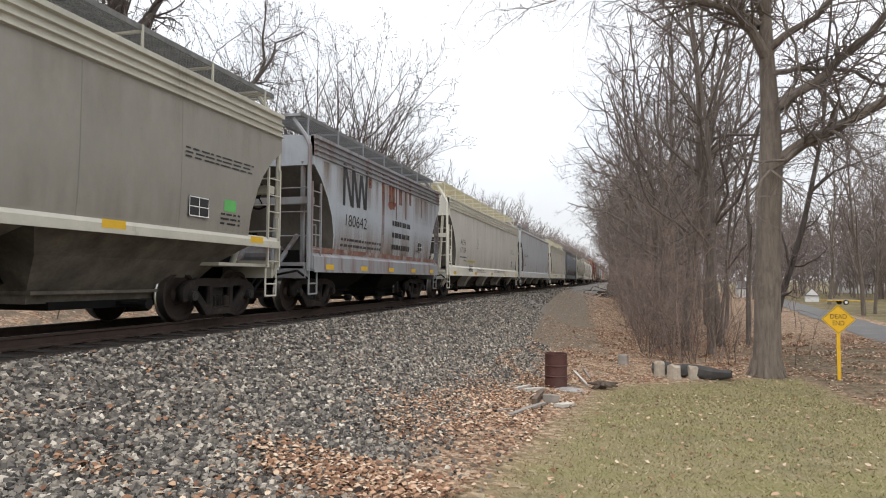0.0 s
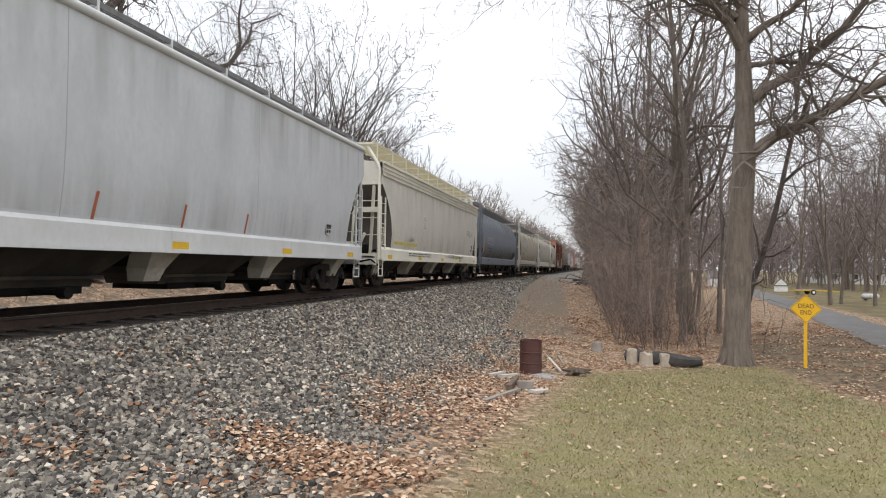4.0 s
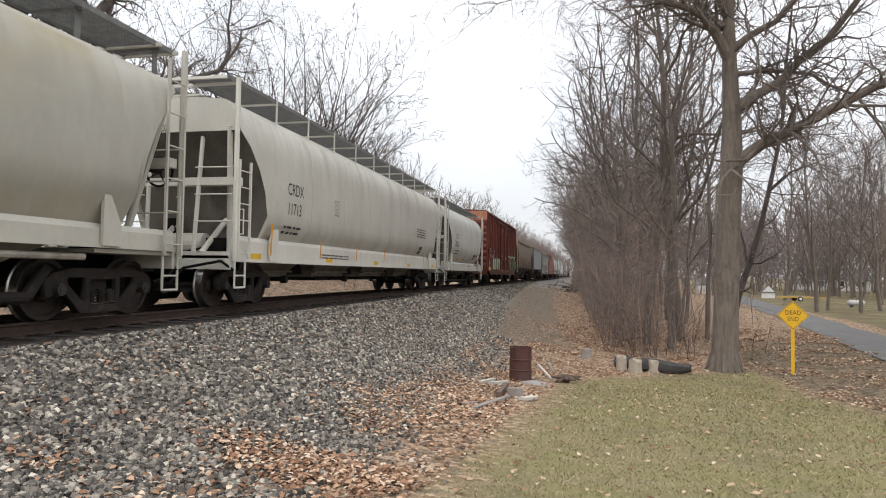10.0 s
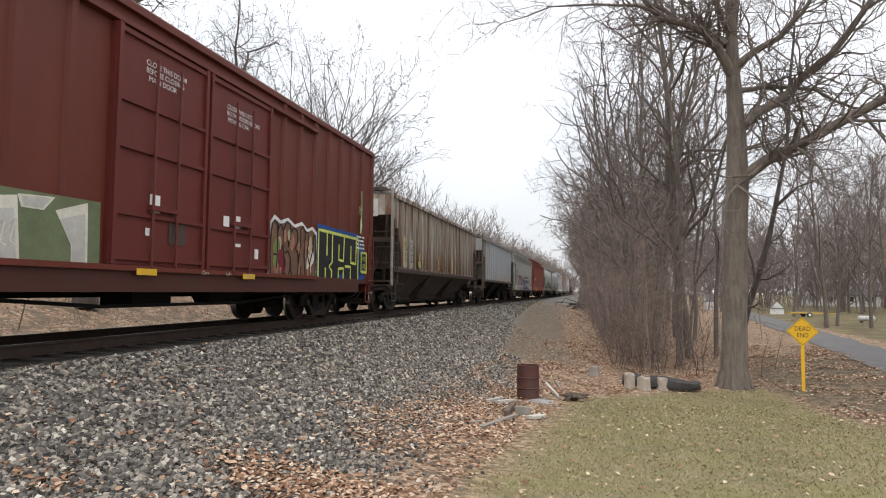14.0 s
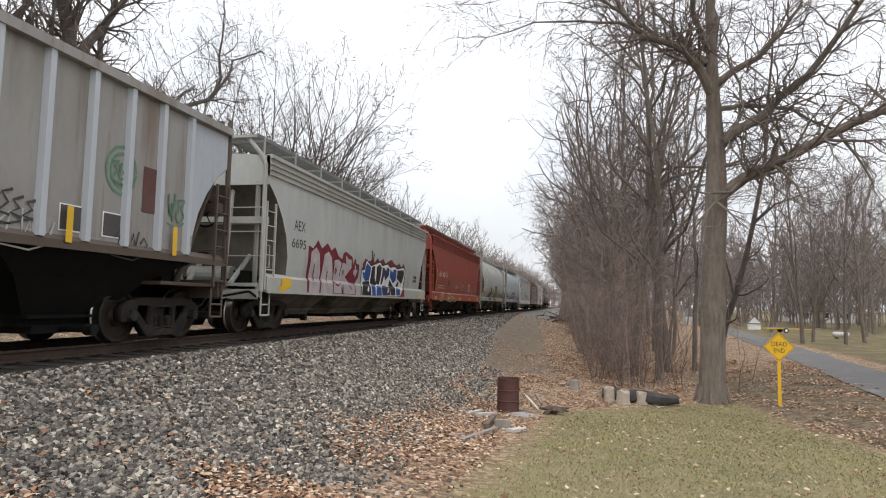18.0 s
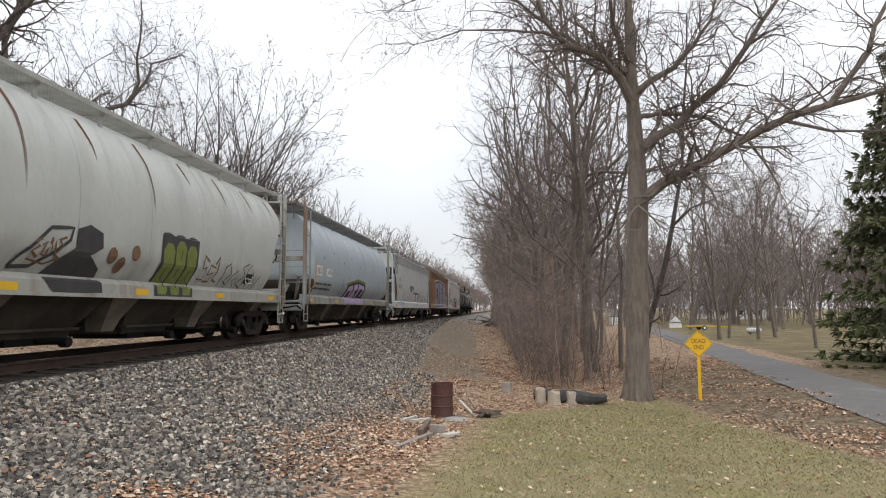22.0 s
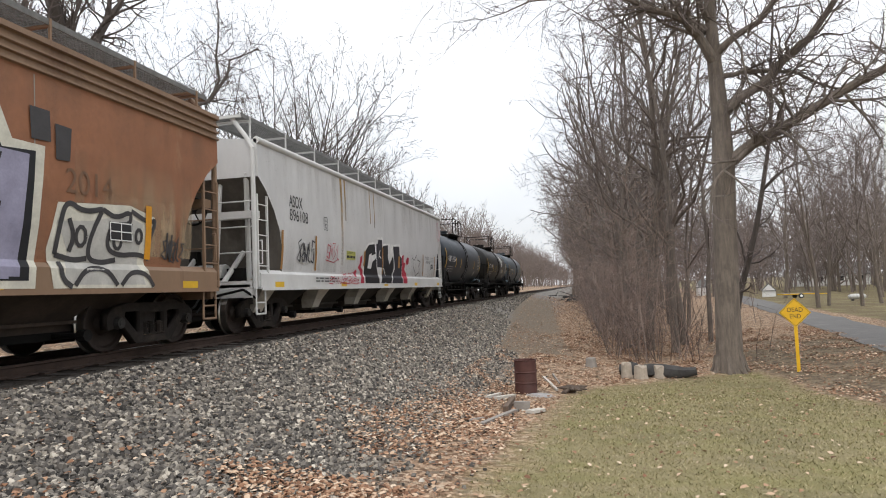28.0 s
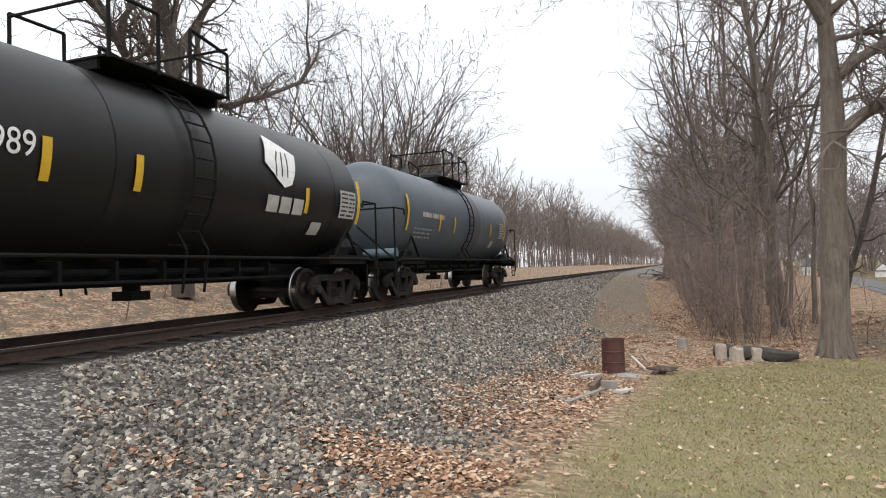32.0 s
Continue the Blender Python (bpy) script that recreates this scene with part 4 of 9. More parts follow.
def boxcar(spec):
    L = spec["r"] - spec["f"]
    half = L / 2
    col = spec["paint"]
    top, low = 5.13, 0.98
    car = thing("boxcar", spec["label"], "boxcar", "cars of the freight train")
    part("body", Geo().box(-1.5, 1.5, -half, half, low, top), col, car)
    g_ = Geo().loft([[(-1.56, y, top), (1.56, y, top), (1.5, y, top + 0.07), (0, y, top + 0.16), (-1.5, y, top + 0.07)] for y in (-half - 0.03, half + 0.03)])
    part("roof", g_, col, car)
    rib = Geo().slab([(-0.09, 0), (-0.055, 0.06), (0.055, 0.06), (0.09, 0)], 2, low + 0.12, top - 0.08)
    rib.v = [(w, u, z) for u, w, z in rib.v]
    rib = rib.mesh("side_post", col)
    for s in (1, -1):
        part("side_sill", Geo().box(s * 1.56 - 0.03, s * 1.56 + 0.03, -half + 1.3, half - 1.3, 0.72, low + 0.12).box(s * 1.55 - 0.03, s * 1.55 + 0.03, -half, half, low, low + 0.1), spec["sill_paint"], car, "grimy dark red sill")
        part("top_rail", Geo().box(s * 1.54 - 0.045, s * 1.54 + 0.045, -half, half, top - 0.12, top), col, car)
        for y in [-half + 0.06 + 0.86 * i for i in range(8)] + [half - 0.06 - 0.86 * i for i in range(8)]:
            rb = part("side_post", rib, col, car)
            rb.matrix_basis = Matrix.Translation((s * 1.5, y, 0)) @ Matrix.Diagonal((s, 1, 1, 1))
        for k, (y0, y1) in enumerate(((-2.35, -0.02), (0.02, 2.35))):
            dr = part("door", Geo().box(min(s * 1.5, s * 1.585), max(s * 1.5, s * 1.585), y0, y1, low + 0.15, top - 0.42), spec["door"], car, "dark red plug door")
            fr = Geo()
            for z in (low + 0.25, 1.9, 2.9, 3.6, top - 0.5):
                fr.box(min(s * 1.58, s * 1.63), max(s * 1.58, s * 1.63), y0 + 0.05, y1 - 0.05, z - 0.03, z + 0.03)
            for y in (y0 + 0.06, y1 - 0.06):
                fr.box(min(s * 1.58, s * 1.64), max(s * 1.58, s * 1.64), y - 0.04, y + 0.04, low + 0.15, top - 0.42)
            part("door_frame", fr, spec["door"], dr)
            for dy in (-0.3, 0.3):
                part("lock_rod", Geo().tube((s * 1.66, (y0 + y1) / 2 + dy, 1.1), (s * 1.66, (y0 + y1) / 2 + dy, 4.4), 0.022), spec["door"], dr)
            lk = Geo()
            lk.box(min(s * 1.6, s * 1.68), max(s * 1.6, s * 1.68), (y0 + y1) / 2 - 0.35, (y0 + y1) / 2 + 0.35, 2.0, 2.08)
            part("lock_bar", lk, spec["door"], dr)
        part("door_track", Geo().box(min(s * 1.5, s * 1.66), max(s * 1.5, s * 1.66), -4.8, 4.8, low + 0.06, low + 0.14).box(min(s * 1.5, s * 1.62), max(s * 1.5, s * 1.62), -4.8, 4.8, top - 0.4, top - 0.32), col, car)
        for sy in (-1, 1):
            ya = -half + 0.1 if sy < 0 else half - 0.55
            part("side_ladder", ladder(s * 1.6, ya, 0.95, 2.4, 0.45, 1, 4), col, car)
            part("step", stirrup(s * 1.52, sy * (half - 0.32)), col, car)
    for sy in (-1, 1):
        y = sy * half
        for i in range(8):
            z = 1.35 + 0.43 * i
            w = Geo().loft([[(x, y, z - 0.19), (x, y + sy * 0.07, z - 0.06), (x, y + sy * 0.07, z + 0.06), (x, y, z + 0.19)] for x in (-1.44, 1.44)])
            part("end_corrugation", w, col, car)
        part("end_panel", Geo().box(-1.5, 1.5, min(y, y + sy * 0.05), max(y, y + sy * 0.05), 4.55, top + 0.04), spec["end_panel"], car, "pale weathered orange-red top panel")
        part("end_ladder", ladder(0.75, y + sy * 0.13, 0.95, 2.5, 0.45, 0, 4), col, car)
        part("end_platform", Geo().box(-1.0, 0.6, min(y, y + sy * 0.3), max(y, y + sy * 0.3), 1.3, 1.34), UNDER, car)
        part("end_sill", Geo().box(-1.5, 1.5, min(y, y - sy * 0.2), max(y, y - sy * 0.2), 0.72, 1.0), col, car)
    part("underframe", Geo().box(-0.35, 0.35, -half + 0.1, half - 0.1, 0.62, 0.98).box(-1.3, 1.3, -2.5, -2.3, 0.7, 0.98).box(-1.3, 1.3, 2.3, 2.5, 0.7, 0.98).pipe([(1.2, -5, 0.7), (1.2, -2, 0.5), (1.2, 2, 0.5), (1.2, 5, 0.7)], 0.03).box(0.5, 1.1, -1.2, -0.2, 0.5, 0.95).tube((0.9, 1.0, 0.66), (0.9, 2.2, 0.66), 0.2, n=12), UNDER, car)
    add_trucks(car, half, 2.9)
    return car, half, BOXED


SCUFFED = mat("scuffed_weld", (0.1, 0.105, 0.11), 0.55, 0, 0.35, 1.5, second=(0.05, 0.05, 0.052), second_scale=1.5)
RESERVOIR = mat("blue_grey_reservoir", (0.11, 0.16, 0.19), 0.6, 0, 0.25, 4)


def tank_car(spec):
    L = spec["r"] - spec["f"]
    half = L / 2
    col = spec["paint"]
    car = thing("tank_car", spec["label"], "tank car", "cars of the freight train")
    zc, R_, n = 2.48, 1.44, 40
    ye = half - 0.33
    rings = []
    for y, r in [(-ye, 0.02), (-ye + 0.03, 0.45), (-ye + 0.13, 0.85), (-ye + 0.3, 1.2), (-ye + 0.5, 1.36), (-ye + 0.72, R_)] + [(ye - 0.72, R_), (ye - 0.5, 1.36), (ye - 0.3, 1.2), (ye - 0.13, 0.85), (ye - 0.03, 0.45), (ye, 0.02)]:
        rings.append([(r * math.sin(2 * math.pi * i / n), y, zc + r * math.cos(2 * math.pi * i / n)) for i in range(n)])
    part("tank_shell", Geo().loft(rings), col, car, "", True)

    def hoop(y0, y1, r, material, name, label=""):
        g_ = Geo().loft([[(r * math.sin(2 * math.pi * i / n), y, zc + r * math.cos(2 * math.pi * i / n)) for i in range(n)] for y in (y0, y1)], caps=False)
        part(name, g_, material, car, label, True)
    for y in spec.get("welds", ()):
        hoop(y - 0.018, y + 0.018, R_ + 0.008, SCUFFED if spec.get("band") else col, "weld_band")
    if spec.get("band"):
        hoop(0.15, 1.35, R_ + 0.006, spec["band"], "shell_band", "pale grey painted band")
    # underframe
    for y0, y1 in ((-half + 0.1, -half + 3.4), (half - 3.4, half - 0.1)):
        part("stub_sill", Geo().box(-0.32, 0.32, y0, y1, 0.68, 1.02), UNDER, car)
    for s in (-1, 1):
        y = s * (half - 1.4)
        part("saddle", Geo().loft([[(x, y - 0.3, 1.0) for x in (-1.2, -0.4, 0.4, 1.2)] + [(x, y - 0.3, z) for x, z in ((1.25, 1.35), (0.6, 1.12), (-0.6, 1.12), (-1.25, 1.35))], [(x, y + 0.3, 1.0) for x in (-1.2, -0.4, 0.4, 1.2)] + [(x, y + 0.3, z) for x, z in ((1.25, 1.35), (0.6, 1.12), (-0.6, 1.12), (-1.25, 1.35))]]), UNDER, car)
        for sx in (1, -1):
            part("saddle_brace", Geo().pipe([(sx * 1.35, y - 0.55, 1.15), (sx * 1.36, y, 1.75), (sx * 1.35, y + 0.55, 1.15)], 0.035).box(sx * 1.3 - 0.1, sx * 1.3 + 0.1, y - 0.85, y + 0.85, 0.98, 1.18), UNDER, car)
        part("end_sill", Geo().box(-1.45, 1.45, min(s * half, s * (half - 0.16)), max(s * half, s * (half - 0.16)), 0.85, 1.1).box(-1.45, 1.45, min(s * half, s * (half - 0.5)), max(s * half, s * (half - 0.5)), 1.06, 1.1), UNDER, car)
        g_ = Geo()
        for sx in (1, -1):
            g_.pipe([(sx * 1.45, s * (half - 0.75), 2.3), (sx * 1.45, s * (half - 0.7), 2.45), (sx * 1.45, s * (half - 0.05), 2.45), (sx * 1.45, s * (half - 0.05), 0.6)], 0.025)
            g_.pipe([(sx * 1.4, s * (half - 0.1), 1.1), (sx * 0.3, s * (half - 0.2), 2.0)], 0.03)
        g_.pipe([(-1.45, s * (half - 0.05), 2.45), (1.45, s * (half - 0.05), 2.45)], 0.022)
        part("end_railing", g_, UNDER, car)
        part("brake_gear", Geo().box(-0.4, 0.1, min(s * (half - 0.9), s * (half - 0.4)), max(s * (half - 0.9), s * (half - 0.4)), 1.1, 1.4).box(0.1, 0.3, min(s * (half - 0.7), s * (half - 0.5)), max(s * (half - 0.7), s * (half - 0.5)), 1.1, 1.25), UNDER, car)
        part("air_reservoir", Geo().tube((0.3, s * (half - 0.6), 1.27), (1.25, s * (half - 0.6), 1.27), 0.14, n=14), RESERVOIR if spec.get("band") else UNDER, car)
        for sx in (1, -1):
            part("step", stirrup(sx * 1.4, s * (half - 0.3)), UNDER, car)
    for sx in (1, -1):
        part("side_rail", Geo().tube((sx * 1.42, -half + 0.4, 1.1), (sx * 1.42, half - 0.4, 1.1), 0.028), UNDER, car)
        # centre ladder follows the shell
        for dy in (-0.24, 0.24):
            pts = [(sx * (R_ + 0.1) * math.cos(a), dy, zc + (R_ + 0.1) * math.sin(a)) for a in [radians(-40 + 15 * i) for i in range(8)]]
            part("ladder_stile", Geo().pipe([(sx * 1.25, dy, 0.55), (sx * 1.35, dy, 1.2)] + pts, 0.022), UNDER, car)
        for i in range(11):
            a = radians(-50 + 11 * i)
            part("ladder_rung", Geo().tube((sx * (R_ + 0.1) * math.cos(a), -0.24, zc + (R_ + 0.1) * math.sin(a)), (sx * (R_ + 0.1) * math.cos(a), 0.24, zc + (R_ + 0.1) * math.sin(a)), 0.016), UNDER, car)
    # top fittings
    part("dome", Geo().tube((0, 0, zc + R_ - 0.1), (0, 0, zc + R_ + 0.28), 0.36, n=20).tube((0, 0, zc + R_ + 0.28), (0, 0, zc + R_ + 0.34), 0.42, n=20), col, car)
    pf = part("platform", Geo().box(-0.98, 0.98, -1.3, 1.3, zc + R_ + 0.03, zc + R_ + 0.06).box(-0.75, 0.75, -1.28, -1.22, zc + R_ - 0.12, zc + R_ + 0.03).box(-0.75, 0.75, 1.22, 1.28, zc + R_ - 0.12, zc + R_ + 0.03), UNDER, car)
    zt = zc + R_
    for sx in (1, -1):
        part("railing", Geo().pipe([(sx * 0.98, -1.28, zt), (sx * 0.98, -1.28, zt + 0.95), (sx * 0.98, -0.35, zt + 0.95), (sx * 0.98, -0.35, zt)], 0.03), UNDER, pf)
        part("railing", Geo().pipe([(sx * 0.98, 0.35, zt), (sx * 0.98, 0.35, zt + 0.95), (sx * 0.98, 1.28, zt + 0.8), (sx * 0.98, 1.28, zt)], 0.03), UNDER, pf)
        part("middle_rail", Geo().pipe([(sx * 0.98, 0.35, zt + 0.5), (sx * 0.98, 1.28, zt + 0.5)], 0.02), UNDER, pf)
    for y in (-1.28, 1.28):
        part("end_rail", Geo().pipe([(-0.98, y, zt + 0.9), (0.98, y, zt + 0.9)], 0.025), UNDER, pf)
    part("relief_valve", Geo().tube((0, -2.3, zt - 0.05), (0, -2.3, zt + 0.22), 0.13, n=12).tube((0.1, -2.6, zt - 0.1), (0.1, -2.6, zt + 0.16), 0.06), col, car)
    for x_, z_ in ((0.55, 0.9), (0.25, 0.82), (-0.35, 0.86)):
        part("heater_pipe", Geo().tube((x_, -half + 3.0, z_), (x_, half - 3.0, z_), 0.055), UNDER, car)
    for k_ in range(7):
        y_ = -half + 3.4 + (L - 6.8) * k_ / 6
        part("pipe_hanger", Geo().box(-0.5, 0.7, y_ - 0.03, y_ + 0.03, 0.72, 1.06), UNDER, car)
    part("bottom_fitting", Geo().tube((0, 0, 1.05), (0, 0, 0.55), 0.14, n=12).box(-0.2, 0.2, -0.2, 0.2, 0.45, 0.6).pipe([(0.9, -3.2, 0.75), (0.9, 3.2, 0.75)], 0.03).pipe([(-0.5, -3.2, 0.7), (-0.5, 3.2, 0.7)], 0.03), UNDER, car)
    add_trucks(car, half, 1.35)
    return car, half, TANK


CREAM = (0.63, 0.61, 0.55)
SPRAY = {}
for nm, c in dict(red=(0.42, 0.03, 0.06), blue=(0.015, 0.065, 0.24), white=(0.64, 0.64, 0.63), black=(0.015, 0.015, 0.018), silver=(0.36, 0.33, 0.335), lilac=(0.27, 0.26, 0.35), purple=(0.24, 0.1, 0.36),
                  pink=(0.62, 0.2, 0.3), sage=(0.13, 0.155, 0.085), lime=(0.5, 0.55, 0.12), olive=(0.17, 0.19, 0.06), maroon=(0.14, 0.014, 0.026), orange=(0.6, 0.27, 0.02), grey=(0.3, 0.31, 0.32), ash=(0.44, 0.43, 0.40), smoke=(0.05, 0.048, 0.05), pale=(0.58, 0.56, 0.48), umber=(0.16, 0.09, 0.055), navy=(0.025, 0.03, 0.07), moss=(0.16, 0.19, 0.05), mauve=(0.42, 0.33, 0.5), coal=(0.03, 0.03, 0.04)).items():
    SPRAY[nm] = mat("spray_" + nm, c, 0.6, 0, 0.2, 3.5, spec=0.28)
# Bays between the pale hoods: their shadow is painted in as near black
BAY_DARK = mat("shaded_bay_sheet", (0.045, 0.038, 0.032), 0.85, 0, 0.4, 2.2, second=(0.09, 0.07, 0.055), second_scale=1.2)
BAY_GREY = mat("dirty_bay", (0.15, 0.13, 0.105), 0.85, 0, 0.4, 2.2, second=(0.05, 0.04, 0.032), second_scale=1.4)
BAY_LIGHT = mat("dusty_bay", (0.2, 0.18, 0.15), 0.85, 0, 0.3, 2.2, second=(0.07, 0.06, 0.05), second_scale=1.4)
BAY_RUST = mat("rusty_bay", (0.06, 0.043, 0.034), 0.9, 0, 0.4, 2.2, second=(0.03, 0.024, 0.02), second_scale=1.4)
CREAM_WALK = mat("cream_walkway", (0.5, 0.45, 0.3), 0.7, 0, 0.15, 4)
RED_WALK = mat("red_walkway", (0.08, 0.028, 0.022), 0.7, 0, 0.2, 4)

CARS = []


def add(maker, **spec):
    car, half, table = maker(spec)
    CARS.append((car, (spec["f"] + spec["r"]) / 2))
    return car, half, table


# tan hopper
c, h, tb = add(hopper, f=-4.5, r=12.05, table=FLAT, sill=1.53, sill_low=1.41, bay_low=0.4, walk=4.6, top=4.12, paint=paint("tan_grey_paint", (0.285, 0.268, 0.235), amount=0.35), trim=paint("tan_sill", (0.52, 0.5, 0.43)), chord=True, bays=3, dark=BAY_GREY, seams=6,
               label="tan-grey covered hopper car with white sill on the railway track")
bars(c, -h + 13.4, -h + 15.4, 2.72, 2.93, 3, BLACK, tb, 3)
capacity_plate(c, -h + 13.5, 1.78, 0.55, 0.34, tb)
patch(c, "green_plate", -h + 14.5, -h + 14.85, 1.96, 2.17, mat("green_decal", (0.12, 0.45, 0.12), 0.5), tb)
bars(c, -h + 14.4, -h + 15.0, 1.7, 1.95, 3, BLACK, tb, 4)

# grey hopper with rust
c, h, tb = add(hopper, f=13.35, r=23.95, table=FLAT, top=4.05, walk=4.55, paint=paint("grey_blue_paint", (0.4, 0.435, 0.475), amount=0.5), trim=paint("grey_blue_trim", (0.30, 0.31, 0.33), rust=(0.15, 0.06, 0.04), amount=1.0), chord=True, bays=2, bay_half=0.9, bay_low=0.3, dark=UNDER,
               inset=2.3, grime=("rusty_dirt", (0.24, 0.15, 0.09), 0.32, 0.62, 0.75), label="grey covered hopper car with rust-streaked sill and roof edge")
patch(c, "rust_band", -h + 0.1, h - 0.1, 1.37, 1.5, mat("rust_bleed", (0.2, 0.1, 0.075), 0.85, 0, 0.4, 2.5, second=(0.3, 0.3, 0.3), second_at=(0.5, 0.65), second_scale=2.0), tb, 0.005)
letters(c, "180642", -h + 1.75, 2.12, 0.3, BLACK, tb, 1.5)
for y0, z0, y1, z1 in ((1.72, 2.62, 1.75, 3.7), (1.8, 3.66, 2.2, 2.66), (2.26, 2.62, 2.28, 3.7), (2.34, 3.66, 2.62, 2.66), (2.68, 2.66, 2.82, 3.55), (2.86, 3.55, 3.08, 2.66), (3.14, 2.64, 3.24, 3.7)):
    stroke(c, [(-h + y0, z0), (-h + y1, z1)], 0.15, BLACK, tb, 0.007 + 0.0004 * y0, "emblem_bar")
letters(c, "180642", -0.75, 3.55, 0.22, BLACK, tb, 1.05, end=True, half=h - 0.08)
bars(c, -h + 5.3, -h + 7.0, 1.58, 2.68, 3, BLACK, tb, 7)
capacity_plate(c, -h + 7.8, 1.7, 0.5, 0.33, tb)
bars(c, -h + 1.6, -h + 4.4, 1.55, 1.85, 2, SPRAY["smoke"], tb, 8)
NW_RUST = stain("rust_run", (0.2, 0.07, 0.04), 3.9, 1.3, 0.25, 0.5, 0.95, 2.0, (1, 5, 0.35))
for y, w, z0 in ((4.4, 0.22, 1.5), (5.0, 0.5, 2.9), (5.6, 0.12, 2.6), (5.9, 0.3, 3.1), (6.5, 0.14, 2.7), (6.9, 0.24, 3.2), (8.2, 0.08, 2.9), (3.4, 0.2, 3.3)):
    patch(c, "rust_streak", -h + y, -h + y + w, z0, 3.95, NW_RUST, tb, 0.0045, nz=8)
for y, z0, w, t_ in ((5.15, 3.0, 0.45, 0.22), (5.55, 3.08, 0.25, 0.12)):
    blob(c, [(-h + y + w * 0.5 * math.cos(a), z0 + t_ * 0.5 * math.sin(a) * (1 + 0.3 * math.sin(3 * a))) for a in [0.5 * i for i in range(12)]], mat("rust_stain", (0.17, 0.06, 0.035), 0.9, 0, 0.35, 3), tb, 0.006, "rust_patch")

# cream hopper
beige = paint("cream_paint", CREAM, amount=0.25)
beige_trim = paint("cream_sill", (0.75, 0.73, 0.64), amount=0.3)
for f, r, mark, num, low, s in ((25.4, 43.45, "ACFX", "67159", None, 1), (63.6, 80.7, "", "", "CSG-04", 2)):
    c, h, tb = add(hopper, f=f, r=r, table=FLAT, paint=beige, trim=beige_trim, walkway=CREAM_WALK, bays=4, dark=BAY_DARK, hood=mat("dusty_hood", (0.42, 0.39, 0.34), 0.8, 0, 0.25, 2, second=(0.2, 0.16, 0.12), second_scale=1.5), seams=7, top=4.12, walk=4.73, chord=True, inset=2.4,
                   label="cream covered hopper car with white sill and cream roof walk")
    if mark:
        letters(c, mark, -h + 1.95, 2.28, 0.24, BLACK, tb, 0.98)
        letters(c, num, -h + 1.9, 1.94, 0.24, BLACK, tb, 1.02)
        bars(c, -h + 1.9, -h + 3.1, 1.68, 1.82, 1, BLACK, tb, 9)
    else:
        letters(c, low, -h + 3.3, 1.67, 0.15, BLACK, tb, 0.5)
        patch(c, "yellow_smear", -h + 1.5, -h + 4.4, 1.49, 1.6, mat("yellow_paint_smear", (0.5, 0.4, 0.12), 0.7), tb)
    class_mark(c, -h + 5.2, 2.25, 0.32, tb, BLACK)
    lines(c, ("SPECIAL LINING APPLIED 8-90", "CAUTION: LINED CAR. DO NOT USE STEAM,", "BOILING WATER OR SHARP OBJECTS TO CLEAN.", "ENTER CAR WITH RUBBER SOLED SHOES ONLY."), h - 3.2, 2.66, 0.05, BLACK, tb)
    lines(c, ("CAUTION: OPEN HATCH BEFORE", "UNLOADING COMPARTMENT"), 0.55 if mark else 1.1, 1.33, 0.062, BLACK, SILL)
    if mark:
        lines(c, ("THIS CAR HAS FOUR COMPARTMENTS", "THIS CAR EQUIPPED WITH GRAVITY OUTLETS", "CAUTION: REMOVE BOTH BARS BEFORE OPERATING OUTLETS"), -h + 5.3, 1.31, 0.05, BLACK, SILL, 1.4)
        letters(c, "VHOG", -h + 3.5, 1.12, 0.28, SPRAY["black"], SILL, 0.75, bold=0.008, off=0.014)
        letters(c, "NEW 3-85", -h + 2.6, 1.56, 0.085, BLACK, tb, 0.6)
        patch(c, "yellow_smear", -h + 3.4, -h + 4.9, 1.55, 1.63, mat("yellow_paint_smear", (0.5, 0.42, 0.1), 0.7), tb)
    else:
        letters(c, "VHOG", 2.35, 1.07, 0.22, SPRAY["lime"], SILL, 0.6, bold=0.01, off=0.014)
        bars(c, -h + 3.2, -h + 6.4, 1.1, 1.26, 2, BLACK, SILL, 20 + s)
    bars(c, -h + 10.6, -h + 13.0, 1.12, 1.26, 2, BLACK, SILL, 30 + s)
    capacity_plate(c, -h + 15.1, 1.55, 0.3, 0.35, tb)
    if mark:
        # the pale grey hopper that follows
        c, h, tb = add(hopper, f=44.7, r=62.0, table=FLAT, tube=True, paint=paint("pale_grey_paint", (0.53, 0.55, 0.57), amount=0.2), trim=paint("pale_trim", (0.6, 0.61, 0.61), amount=0.35), bays=4, dark=BAY_DARK, hood=mat("dusty_hood", (0.42, 0.39, 0.34), 0.8, 0, 0.25, 2, second=(0.2, 0.16, 0.12), second_scale=1.5), seams=2, top=4.2, walk=4.5,
                       label="pale grey covered hopper car with white ladders and end")
        letters(c, "NAHX", -h + 1.6, 2.36, 0.27, BLACK, tb, 0.88)
        letters(c, "62108", -h + 2.65, 2.33, 0.27, BLACK, tb, 0.85)
        letters(c, "NAHX 62108", -0.55, 3.72, 0.13, BLACK, tb, 0.9, end=True, half=h - 0.08)
        bars(c, -h + 1.66, -h + 2.45, 1.74, 2.03, 3, BLACK, tb, 11)
        patch(c, "red_oxide_mark", -h + 1.15, -h + 1.27, 1.35, 2.55, mat("red_oxide", (0.3, 0.09, 0.04), 0.8), tb, lean=0.2)
        for i in range(4):
            patch(c, "oxide_tick", -h + 4.7 + 2.0 * i, -h + 4.76 + 2.0 * i, 1.35, 1.75, mat("red_oxide", (0.3, 0.09, 0.04), 0.8), tb, lean=0.06)
        capacity_plate(c, -h + 14.6, 1.55, 0.3, 0.25, tb)

